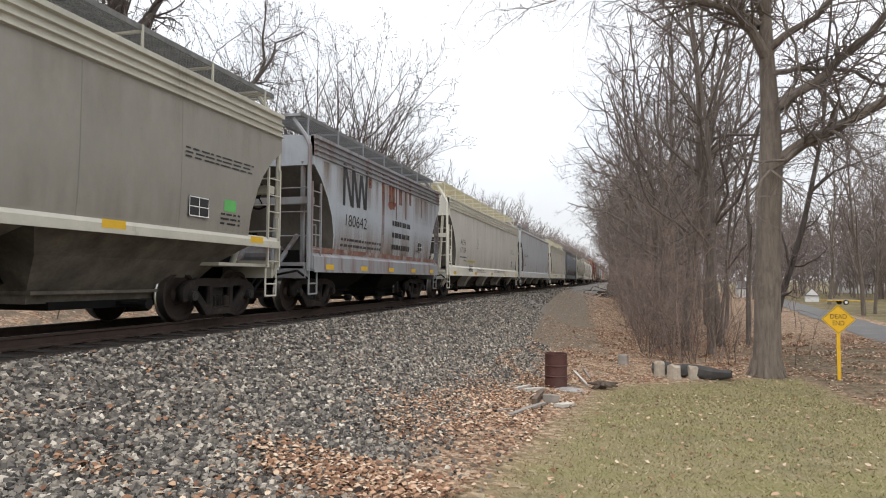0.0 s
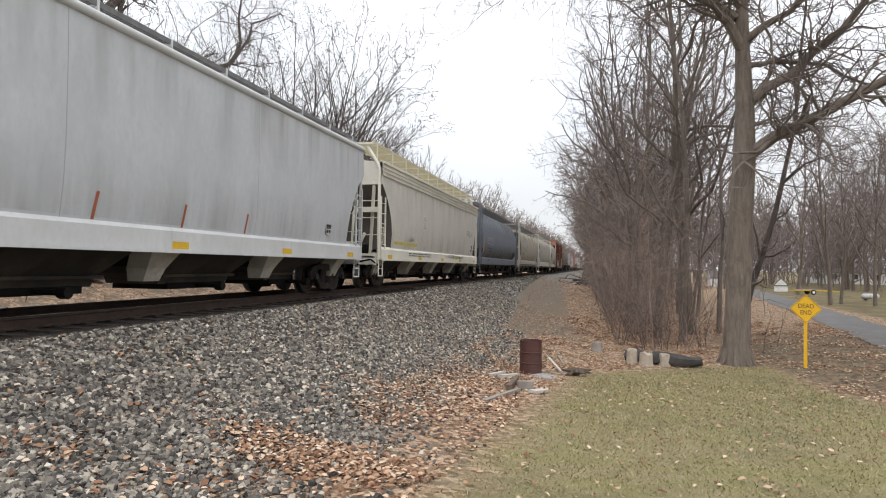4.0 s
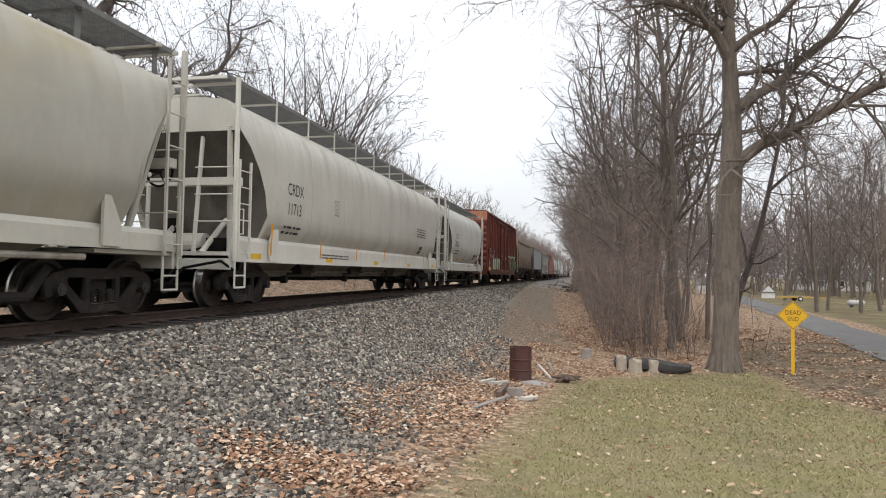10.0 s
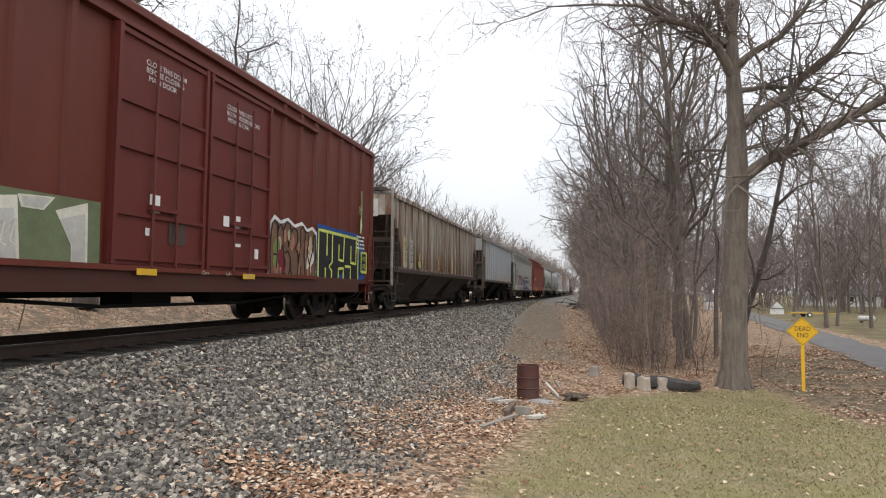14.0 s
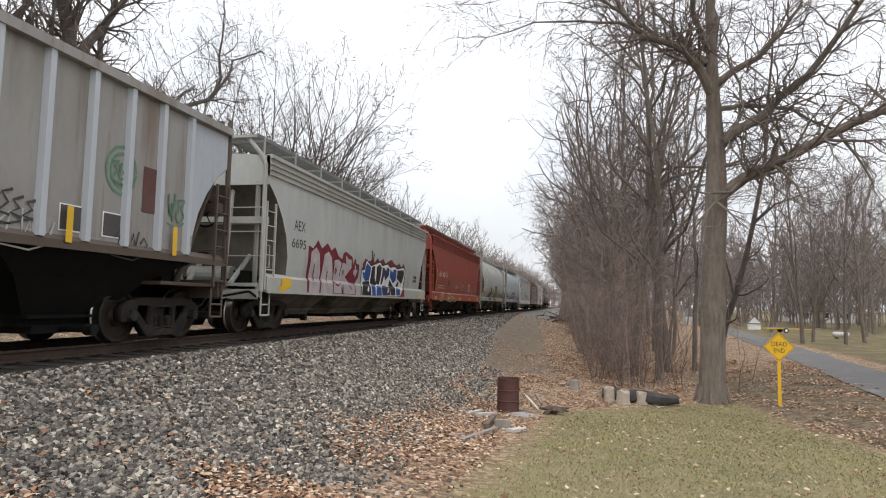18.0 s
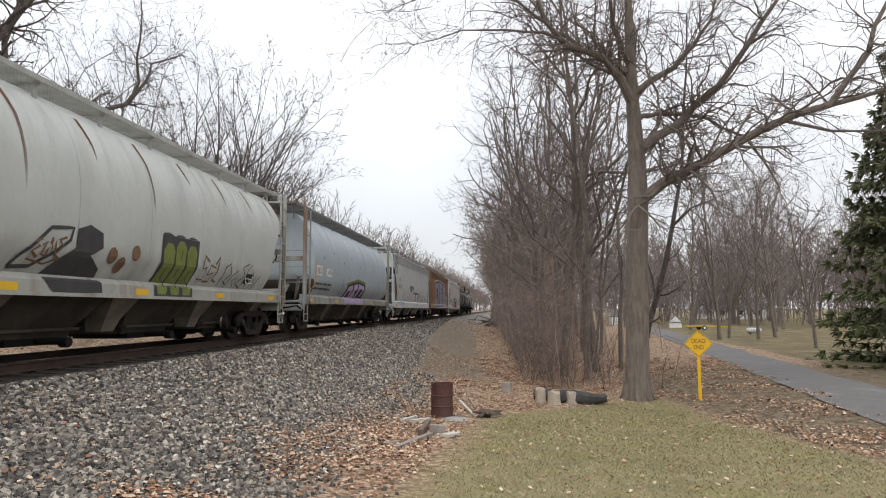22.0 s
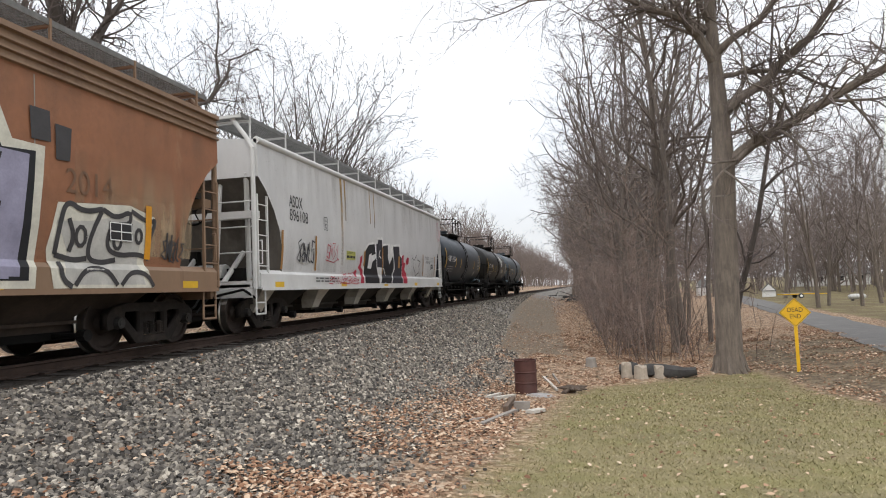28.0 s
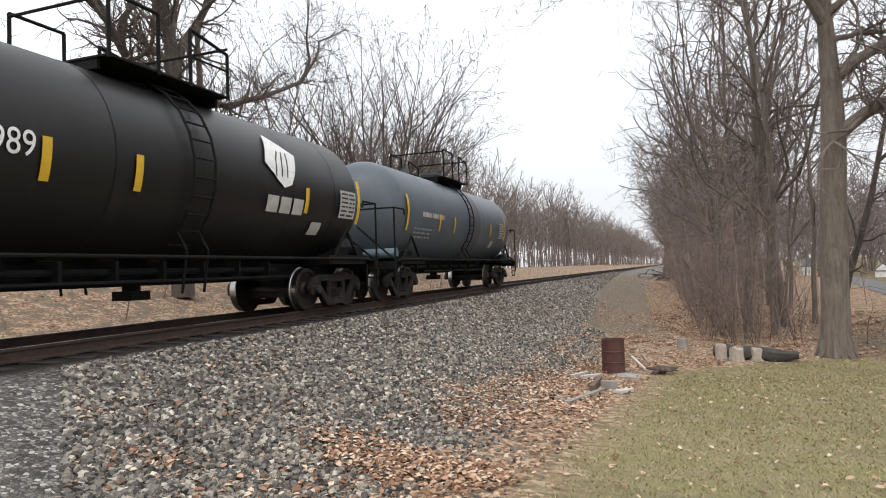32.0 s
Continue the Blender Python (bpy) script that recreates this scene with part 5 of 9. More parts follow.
# blue-grey round-sided hopper
c, h, tb = add(hopper, f=81.9, r=99.7, table=ROUND, plain_sill=True, top=4.25, walk=4.6, e0=0.75, hi=1.9, inset=1.4, grime=("brown_road_film", (0.1, 0.085, 0.07), 0.2, 0.6, 0.55), paint=paint("blue_grey_paint", (0.18, 0.205, 0.245), amount=0.3), trim=paint("blue_grey_trim", (0.15, 0.17, 0.2), amount=0.5), bays=5, bay_low=0.46, pressure=True, dark=BAY_GREY, ladder=4.3, seams=0,
               label="blue-grey round-sided covered hopper car with dark roof walk")
patch(c, "name_board", -h + 2.28, -h + 4.68, 2.2, 2.64, mat("faded_board", (0.3, 0.32, 0.35), 0.7), tb, 0.004)
NARROW_SILL = [(0, 1.463), (9, 1.463)]
for pts_ in ([(0.0, 0.25), (0.1, 0.0), (0.22, 0.2)], [(0.3, 0.2), (0.3, 0.01)], [(0.3, 0.1), (0.42, 0.11)], [(0.43, 0.21), (0.41, 0.0)], [(0.58, 0.19), (0.51, 0.1), (0.57, 0.01), (0.65, 0.1), (0.58, 0.19)], [(0.84, 0.2), (0.74, 0.16), (0.73, 0.04), (0.82, 0.01), (0.85, 0.09), (0.79, 0.1)]):
    stroke(c, [(-h + 3.2 + u, 1.13 + w) for u, w in pts_], 0.028, SPRAY["black"], NARROW_SILL)
bars(c, -h + 1.9, -h + 3.15, 1.16, 1.32, 2, mat("faded_red_stencil", (0.3, 0.14, 0.13), 0.6), NARROW_SILL, 61)
bars(c, -h + 5.4, -h + 6.0, 1.16, 1.28, 3, SPRAY["grey"], NARROW_SILL, 62)
bars(c, -h + 9.0, -h + 9.9, 1.16, 1.28, 3, SPRAY["smoke"], NARROW_SILL, 63)
for y_ in (3.75, 6.4, 10.2):
    patch(c, "rust_mark", -h + y_, -h + y_ + 0.2, 1.42, 1.75, mat("ochre_rust", (0.26, 0.17, 0.09), 0.8, 0, 0.3, 5), tb, 0.005, lean=0.15)
letters(c, "NDYX", -h + 2.35, 2.27, 0.3, BLACK, tb, 0.88)
letters(c, "894330", -h + 3.32, 2.27, 0.3, BLACK, tb, 1.26)
letters(c, "NDYX", -0.95, 2.95, 0.16, WHITE, tb, 0.4, end=True, half=h - 0.75)
letters(c, "894330", -1.0, 2.72, 0.14, WHITE, tb, 0.55, end=True, half=h - 0.75)
bars(c, -h + 2.4, -h + 4.2, 1.7, 2.05, 2, BLACK, tb, 12)
patch(c, "orange_stripe", -h + 0.85, -h + 1.05, 1.3, 2.6, SPRAY["orange"], tb, lean=0.25)
scrawl(c, -h + 14.4, -h + 16.0, 1.5, 2.0, SPRAY["black"], tb, 9, 0.13, 5)
scrawl(c, -h + 14.6, -h + 15.8, 1.6, 1.9, SPRAY["black"], tb, 19, 0.1, 5)
class_mark(c, -h + 6.0, 2.3, 0.3, tb, BLACK)
capacity_plate(c, -h + 12.2, 1.5, 0.3, 0.25, tb)

# cream round-sided hopper with yellow staining
c, h, tb = add(hopper, f=101.5, r=119.5, table=LOW, walk=4.6, sill=1.36, sill_low=1.1, e0=0.12, hi=3.85, inset=2.3, paint=mat("stained_cream_paint", (0.36, 0.345, 0.297), 0.5, 0, 0.1, 1.2, (1, 1, 0.5), second=(0.37, 0.33, 0.23), second_at=(0.55, 0.8), second_scale=0.6, second_stretch=(1, 0.4, 0.9), grime=(0.34, 0.315, 0.26)), grime=("cream_dirt", (0.3, 0.26, 0.18), 0.45, 0.8, 0.16),
               trim=paint("old_cream_trim", (0.5, 0.48, 0.42), amount=0.4), bays=5, bay_low=0.44, span=2.73, first=-7.2, plain_sill=True, pressure=True, dark=mat("pale_dusty_bay", (0.34, 0.31, 0.26), 0.85, 0, 0.3, 2.2, second=(0.12, 0.1, 0.08), second_scale=1.2), ladder=4.3, seams=5, label="cream round-sided covered hopper car with yellow stains along the roof")
patch(c, "sulphur_stain", -h + 3.0, h - 1.6, 3.1, 3.98, stain("sulphur_stain", (0.5, 0.38, 0.1), 3.95, 3.0, 0.38, 0.7, 0.6, 0.7, (1, 0.5, 0.5)), tb, 0.0035, nz=10)
letters(c, "TCMX", -h + 2.57, 2.3, 0.29, mat("navy_stencil", (0.02, 0.03, 0.09), 0.6), tb, 1.0)
class_mark(c, -h + 6.3, 2.3, 0.3, tb, BLACK)
letters(c, "450165", -h + 4.0, 2.27, 0.29, MATS["navy_stencil"], tb, 1.28)
bars(c, -h + 2.6, -h + 3.6, 1.85, 2.1, 2, BLACK, tb, 13)
for y_ in (-6.9, -4.3, -1.58, -0.14, 1.28, 4.4):
    patch(c, "warning_decal", y_ - 0.2, y_ + 0.2, 1.43, 1.51, mat("faded_orange_decal", (0.42, 0.21, 0.05), 0.6, 0, 0.3, 6), tb, 0.006)
for i, y_ in enumerate((-6.3, -0.15, 2.9)):
    bars(c, y_ - 0.42, y_ + 0.42, 1.2, 1.32, 2, mat("red_stencil", (0.4, 0.12, 0.1), 0.6), [(0, 1.463), (9, 1.463)], 40 + i)
for i, y_ in enumerate((-3.3, 5.0)):
    bars(c, y_ - 0.35, y_ + 0.35, 1.21, 1.31, 3, SPRAY["grey"], [(0, 1.463), (9, 1.463)], 50 + i)
bars(c, -1.9, -1.4, 1.72, 1.98, 3, BLACK, tb, 55)
capacity_plate(c, -h + 13.0, 1.55, 0.4, 0.25, tb)

# white hopper with box end frame
c, h, tb = add(hopper, f=121.2, r=139.4, table=SOFT, top=4.25, walk=4.68, sill=1.4, sill_low=0.97, e0=0.1, hi=3.6, inset=2.5, paint=paint("white_cream_paint", (0.54, 0.522, 0.464), amount=0.25), trim=paint("white_cream_trim", (0.66, 0.64, 0.58), amount=0.3), bays=4, bay_low=0.6, dark=BAY_LIGHT, seams=6,
               label="off-white covered hopper car with white end frame and steps")
class_mark(c, -h + 5.0, 2.3, 0.3, tb, BLACK)
letters(c, "CRDX", -h + 2.13, 2.54, 0.28, BLACK, tb, 0.86)
letters(c, "11713", -h + 2.13, 2.08, 0.28, BLACK, tb, 0.74)
letters(c, "CRDX", -0.5, 3.62, 0.15, BLACK, tb, 0.42, end=True, half=h - 0.1)
letters(c, "11713", -0.5, 3.42, 0.15, BLACK, tb, 0.4, end=True, half=h - 0.1)
bars(c, -h + 2.0, -h + 2.9, 1.6, 1.85, 2, BLACK, tb, 14)
for i in range(6):
    patch(c, "orange_tick", -h + 1.3 + 2.7 * i, -h + 1.38 + 2.7 * i, 1.1, 1.55 if i else 1.8, SPRAY["orange"], [(0, 1.62), (9, 1.62)], lean=0.05)
bars(c, -h + 4.5, -h + 6.5, 1.1, 1.25, 2, BLACK, [(0, 1.463), (9, 1.463)], 15)
capacity_plate(c, -h + 14.3, 1.55, 0.4, 0.3, tb)
bars(c, -h + 13.8, -h + 15.2, 2.2, 2.6, 4, BLACK, tb, 16)

# short white round hopper
c, h, tb = add(hopper, f=140.75, r=152.35, table=LOW, top=4.25, walk=4.55, e0=0.35, hi=3.6, inset=2.1, paint=paint("bone_paint", (0.56, 0.555, 0.51), amount=0.2), trim=paint("bone_trim", (0.56, 0.55, 0.5), amount=0.35), bays=2, bay_low=0.55, pressure=True, plain_sill=True, dark=BAY_LIGHT, ladder=4.2, seams=0,
               label="short off-white round-sided hopper car with grey frame")
letters(c, "CITX", -h + 2.35, 2.6, 0.28, BLACK, tb, 0.66)
letters(c, "200513", -h + 2.05, 2.2, 0.29, BLACK, tb, 1.1)
bars(c, -h + 2.1, -h + 3.2, 1.75, 2.05, 2, BLACK, tb, 17)
capacity_plate(c, -h + 8.07, 1.6, 0.53, 0.33, tb)
for y0, y1 in ((1.9, 2.4), (3.6, 4.2), (5.3, 5.85), (7.46, 7.93), (9.15, 9.85)):
    patch(c, "orange_tick", -h + y0, -h + y1, 1.51, 1.58, SPRAY["orange"], tb)
bars(c, -h + 8.78, -h + 9.45, 1.63, 1.9, 3, BLACK, tb, 71)
bars(c, -h + 7.47, -h + 7.86, 1.6, 1.76, 3, mat("faint_stencil", (0.25, 0.23, 0.2), 0.8), tb, 72)
BONE_SILL = [(0, c["sill_x"]), (9, c["sill_x"])]
for y0, y1, sd in ((1.6, 2.5, 73), (4.9, 5.97, 74), (6.46, 7.53, 75)):
    bars(c, -h + y0, -h + y1, 1.16, 1.33, 2, mat("faded_red_stencil", (0.42, 0.2, 0.17), 0.8), BONE_SILL, sd, 0.005)
patch(c, "white_label", -h + 7.98, -h + 8.21, 1.18, 1.32, WHITE, BONE_SILL, 0.005, nz=1)
patch(c, "dark_label", -h + 8.67, -h + 8.92, 1.25, 1.33, BLACK, BONE_SILL, 0.005, nz=1)
bars(c, -h + 9.15, -h + 9.8, 1.25, 1.33, 1, BLACK, BONE_SILL, 76, 0.005)

# red boxcar
c, h, tb = add(boxcar, f=154.45, r=172.8, paint=paint("oxide_red_paint", (0.135, 0.031, 0.02), (0.07, 0.022, 0.017), 0.55), door=paint("door_red_paint", (0.13, 0.027, 0.022), (0.05, 0.018, 0.015), 0.5),
               sill_paint=paint("grimy_sill_paint", (0.075, 0.026, 0.02), (0.05, 0.03, 0.024), 0.8), end_panel=paint("faded_end_paint", (0.42, 0.17, 0.1), (0.5, 0.38, 0.25), 0.6), label="oxide-red ribbed boxcar with sprayed paint along its lower side")
for txt, y, z in (("TR", 0.82, 2.35), ("71", 0.82, 1.92), ("90", 1.56, 1.9), ("92", 2.37, 1.91)):
    letters(c, txt, -h + y, z, 0.25, WHITE, tb, 0.38, off=0.085)
lines(c, ("CLOSE THIS DOOR", "BEFORE CLOSING", "  MAIN DOOR"), -1.7, 4.4, 0.085, WHITE, [(0, 1.595), (9, 1.595)], 1.45)
lines(c, ("CLOSE AND LOCK", "BOTH DOORS BEFORE", " MOVING CAR"), 0.6, 4.34, 0.085, WHITE, [(0, 1.595), (9, 1.595)], 1.45)
bars(c, -h + 0.5, -h + 1.0, 1.1, 1.8, 6, WHITE, tb, 22, 0.07)
patch(c, "yellow_plate", -h + 0.2, -h + 0.55, 1.02, 1.25, YELLOW, tb, 0.075)
patch(c, "yellow_plate", -h + 0.9, -h + 1.3, 1.02, 1.25, YELLOW, tb, 0.075)
wide = [(0, 1.565), (9, 1.565)]
blob(c, [(-6.6, 0.78), (-6.6, 1.95), (-2.5, 1.99), (-2.47, 0.8)], SPRAY["sage"], wide, 0.004, label="faded green spray paint")
for pts_ in (((-4.13, 1.86), (-3.87, 1.9), (-3.79, 1.02), (-3.97, 0.86), (-4.2, 0.86), (-4.4, 1.4)), ((-3.29, 1.78), (-2.74, 1.95), (-2.7, 0.96), (-2.99, 0.9), (-3.01, 1.35)), ((-3.87, 1.92), (-3.3, 1.95), (-3.47, 1.76), (-3.81, 1.76)), ((-6.5, 1.85), (-6.0, 1.9), (-5.7, 1.2), (-5.4, 1.88), (-5.0, 1.85), (-5.2, 0.9), (-5.5, 0.9), (-5.75, 1.0), (-6.1, 0.9), (-6.4, 0.9))):
    blob(c, pts_, SPRAY["pale"], wide, 0.0075 + 0.0004 * pts_[0][1])
    blob(c, [(y_ * 0.8 + 0.2 * sum(q_[0] for q_ in pts_) / len(pts_), z_ * 0.72 + 0.28 * sum(q_[1] for q_ in pts_) / len(pts_)) for y_, z_ in pts_], SPRAY["ash"], wide, 0.0105)
patch(c, "pale_base", -6.6, -2.5, 0.8, 0.9, SPRAY["pale"], wide, 0.012, nz=1)
patch(c, "blue_patch", -h + 1.52, -h + 1.92, 2.32, 2.62, mat("slate_patch", (0.06, 0.03, 0.035), 0.7), wide, 0.046)
patch(c, "blue_patch", -h + 0.7, -h + 1.32, 2.28, 2.64, mat("slate_patch", (0.06, 0.03, 0.035), 0.7), wide, 0.043)
stroke(c, [(-h + 3.2 + 0.17 * math.cos(0.524 * i), 2.35 + 0.2 * math.sin(0.524 * i)) for i in range(13)], 0.02, WHITE, wide, 0.012, "round_mark")
bars(c, -h + 3.1, -h + 3.32, 2.25, 2.45, 3, WHITE, wide, 27, 0.012)
# rounded brown letters with dark outlines on a pale halo
blob(c, [(-h + 11.56, 1.0), (-h + 12.72, 0.98), (-h + 14.06, 0.98), (-h + 14.06, 2.22), (-h + 13.8, 2.34), (-h + 13.5, 2.26), (-h + 13.19, 2.4), (-h + 12.81, 2.3), (-h + 12.46, 2.42), (-h + 12.12, 2.32), (-h + 11.82, 2.42), (-h + 11.56, 2.2)], SPRAY["white"], wide, 0.004)
blob(c, [(-h + 11.65, 1.06), (-h + 12.72, 1.05), (-h + 13.41, 1.06), (-h + 14.01, 1.04), (-h + 14.01, 2.14), (-h + 13.77, 2.26), (-h + 13.5, 2.18), (-h + 13.19, 2.32), (-h + 12.81, 2.22), (-h + 12.46, 2.34), (-h + 12.12, 2.24), (-h + 11.82, 2.32), (-h + 11.65, 2.1)], SPRAY["umber"], wide, 0.008)
SPRAY["rosy"] = mat("spray_rosy_brown", (0.3, 0.13, 0.085), 0.6, 0, 0.3, 3)
SPRAY["sand"] = mat("spray_sand", (0.38, 0.33, 0.2), 0.6, 0, 0.3, 3)
r_ = random.Random(91)
for i in range(26):
    y_, z_, a_ = r_.uniform(11.75, 13.85), r_.uniform(1.15, 2.05), r_.uniform(0.08, 0.2)
    ink = SPRAY[r_.choice(("rosy", "rosy", "sand", "olive", "maroon", "umber"))] if y_ < 13.15 else SPRAY[r_.choice(("sand", "pale", "rosy", "sand"))]
    blob(c, [(-h + y_ + a_ * math.cos(0.9 * k) * r_.uniform(0.6, 1.1), z_ + 1.5 * a_ * math.sin(0.9 * k) * r_.uniform(0.6, 1.1)) for k in range(7)], ink, wide, 0.011 + 0.0003 * i)
for pts_ in (((11.67, 1.1), (11.62, 1.7), (11.69, 2.2), (11.82, 2.3), (11.96, 2.2), (11.96, 1.6)), ((11.96, 2.1), (12.1, 2.25), (12.22, 2.1), (12.21, 1.7), (12.31, 1.4), (12.29, 1.15), (12.03, 1.06), (11.86, 1.12)), ((11.78, 1.55), (11.95, 1.55), (11.93, 1.25)),
             ((12.22, 2.1), (12.38, 2.32), (12.55, 2.28), (12.6, 2.0), (12.48, 1.75), (12.46, 1.9)), ((12.31, 1.6), (12.46, 1.66), (12.6, 1.5), (12.6, 1.25), (12.46, 1.08), (12.29, 1.15)), ((12.6, 2.1), (12.76, 2.22), (12.94, 2.15), (12.96, 1.9), (12.81, 1.72), (12.98, 1.66), (13.01, 1.4), (12.96, 1.12), (12.72, 1.08), (12.6, 1.25)),
             ((13.01, 1.4), (13.11, 1.8), (13.11, 2.2), (13.24, 2.3), (13.37, 2.16), (13.32, 1.6), (13.39, 1.1)), ((13.37, 2.16), (13.51, 2.18), (13.54, 1.9), (13.48, 1.65), (13.62, 1.4), (13.62, 1.1)), ((13.62, 1.4), (13.8, 1.75), (13.84, 2.1), (13.97, 2.15), (13.99, 1.6), (13.98, 1.1)), ((13.15, 1.35), (13.13, 1.1))):
    stroke(c, [(-h + y_, z_) for y_, z_ in pts_], 0.05, SPRAY["black"], wide, 0.021)
blob(c, [(-h + 14.08, 0.74), (-h + 17.6, 1.0), (-h + 17.6, 1.95), (-h + 17.05, 2.42), (-h + 14.08, 2.46)], SPRAY["blue"], wide, 0.004)
blob(c, [(-h + 14.15, 0.75), (-h + 17.0, 0.8), (-h + 17.0, 2.3), (-h + 14.15, 2.33)], SPRAY["black"], wide, 0.008)
for pts_ in (((14.16, 0.76), (14.16, 2.31), (17.0, 2.28), (17.0, 0.95)), ((14.7, 2.28), (14.7, 1.68)), ((14.62, 1.35), (14.62, 0.76)), ((15.06, 2.26), (15.06, 1.52), (14.86, 1.4), (15.04, 1.28), (15.0, 0.76)), ((15.52, 2.02), (15.52, 1.6), (15.86, 1.58), (15.9, 2.26)),
             ((15.48, 0.78), (15.5, 1.36), (15.86, 1.38), (15.86, 0.82)), ((16.42, 2.04), (16.42, 1.56), (16.82, 1.54), (16.84, 2.24)), ((15.98, 1.44), (16.4, 1.44), (16.4, 1.02))):
    stroke(c, [(-h + y_, z_) for y_, z_ in pts_], 0.075, SPRAY["lime"], wide, 0.013)
patch(c, "blue_block", -h + 15.55, -h + 15.82, 0.82, 1.2, SPRAY["blue"], wide, 0.015)
patch(c, "lime_plate", -h + 17.1, -h + 17.62, 1.28, 1.92, SPRAY["lime"], wide, 0.066)
patch(c, "black_block", -h + 17.15, -h + 17.52, 1.36, 1.86, SPRAY["black"], wide, 0.07)
scrawl(c, -h + 17.18, -h + 17.48, 1.66, 1.8, SPRAY["lime"], [(0, 1.62), (9, 1.62)], 61, 0.025, 4)
scrawl(c, -h + 17.18, -h + 17.48, 1.44, 1.58, SPRAY["lime"], [(0, 1.62), (9, 1.62)], 62, 0.025, 4)
DOORFACE = [(0, 1.59), (9, 1.59)]
for y0, y1, z0, z1, m_ in ((7.68, 7.93, 1.98, 2.26, WHITE), (10.14, 10.37, 1.96, 2.2, WHITE), (9.77, 9.97, 1.96, 2.16, WHITE), (7.6, 7.7, 1.6, 1.72, WHITE), (10.2, 10.4, 1.6, 1.66, WHITE), (10.95, 11.1, 1.4, 1.6, WHITE)):
    patch(c, "white_label", -h + y0, -h + y1, z0, z1, m_, DOORFACE, 0.006, nz=1)
patch(c, "dark_panel", -h + 8.17, -h + 8.63, 1.5, 1.86, mat("dark_door_panel", (0.06, 0.035, 0.028), 0.8), DOORFACE, 0.006, nz=1)
for y0, y1 in ((7.35, 7.82), (10.4, 10.86)):
    patch(c, "yellow_plate", -h + y0, -h + y1, 0.98, 1.08, YELLOW, [(0, 1.668), (9, 1.668)], 0.0, nz=1)
r_ = random.Random(81)
for k_, n_ in ((3, 3), (4, 5), (5, 4), (6, 3)):
    z_, x_ = 1.35 + 0.43 * k_, r_.uniform(0.1, 0.4)
    for j_ in range(n_):
        w_ = r_.uniform(0.06, 0.16)
        part("stencil_bars", Geo().box(x_, x_ + w_, -h - 0.074, -h - 0.068, z_ - 0.02, z_ + 0.025), WHITE, c)
        x_ += w_ + 0.05
pl_ = part("end_label", Geo().box(0.5, 0.8, -h - 0.056, -h - 0.048, 4.68, 4.82), WHITE, c, "small white plate")
part("stencil_bars", Geo().box(0.58, 0.72, -h - 0.06, -h - 0.055, 4.72, 4.78), BLACK, pl_)
MINT = mat("spray_mint", (0.4, 0.6, 0.3), 0.6)
stroke(c, [(8.06, 3.75), (8.1, 3.2), (8.02, 2.5)], 0.05, MINT, wide, 0.012)
blob(c, [(7.98, 2.9), (8.1, 2.95), (8.14, 2.7), (8.05, 2.45), (7.96, 2.5)], MINT, wide, 0.014)
scrawl(c, 7.8, 8.05, 3.05, 3.3, MINT, wide, 66, 0.04, 2)
bars(c, 7.7, 8.35, 1.98, 2.42, 4, WHITE, wide, 167, 0.012)
scrawl(c, -h + 0.8, -h + 1.4, 0.98, 1.12, SPRAY["pale"], wide, 63, 0.03, 3)
scrawl(c, -h + 4.9, -h + 5.3, 1.3, 1.6, SPRAY["pale"], wide, 64, 0.03, 3)
scrawl(c, -h + 0.75, -h + 1.2, 1.55, 1.85, SPRAY["pale"], wide, 65, 0.03, 4)
for i in range(3):
    scrawl(c, -h + 9.0 + 0.75 * i, -h + 9.2 + 0.75 * i, 1.02, 1.1, SPRAY["ash"], [(0, 1.665), (9, 1.665)], 60 + i, 0.02, 2)

# ribbed hoppers
c, h, tb = add(hopper, f=174.95, r=191.3, table=RIBBED, top=4.15, walk=4.4, sill=1.58, sill_low=1.46, bay_low=0.3, ribs=20, rib_wide=0.04, post=mat("rusted_post", (0.3, 0.27, 0.23), 0.8, 0, 0.3, 3, (1, 1, 0.4), second=(0.1, 0.06, 0.04), second_scale=2), paint=mat("rusted_tan_paint", (0.4, 0.385, 0.345), 0.75, 0, 0.25, 1.5, (1, 1.5, 0.3), second=(0.15, 0.075, 0.042), second_at=(0.44, 0.56), second_scale=1.3, second_stretch=(1, 2.4, 0.2), grime=(0.13, 0.09, 0.06), bump=0.2, bump_scale=5),
               trim=paint("rusted_dark_trim", (0.06, 0.042, 0.034), amount=0.6), slope=BAY_RUST, rib_paint=mat("pale_rusty_rib", (0.38, 0.35, 0.3), 0.75, 0, 0.25, 1.5, (1, 1.5, 0.3), second=(0.12, 0.065, 0.04), second_at=(0.45, 0.6), second_scale=1.1, second_stretch=(1, 2.4, 0.2)), hi=3.45, dark=BAY_RUST, bays=3, inset=2.0, seams=0, grime=("orange_rust", (0.22, 0.1, 0.04), 0.4, 0.6, 0.8), label="tan ribbed hopper car heavily streaked with rust")
for y in (1.36, 2.28):
    patch(c, "name_board", -h + y, -h + y + 0.76, 1.66, 2.74, mat("pale_panel", (0.34, 0.34, 0.29), 0.75, 0, 0.15, 3), tb, 0.006)
for txt, y, z, w in (("PL", 1.42, 2.3, 0.5), ("CX", 2.36, 2.3, 0.5), ("217", 1.36, 1.86, 0.66), ("27", 2.36, 1.86, 0.5)):
    letters(c, txt, -h + y, z, 0.32, mat("grey_stencil", (0.04, 0.045, 0.04), 0.7), tb, w, off=0.012)
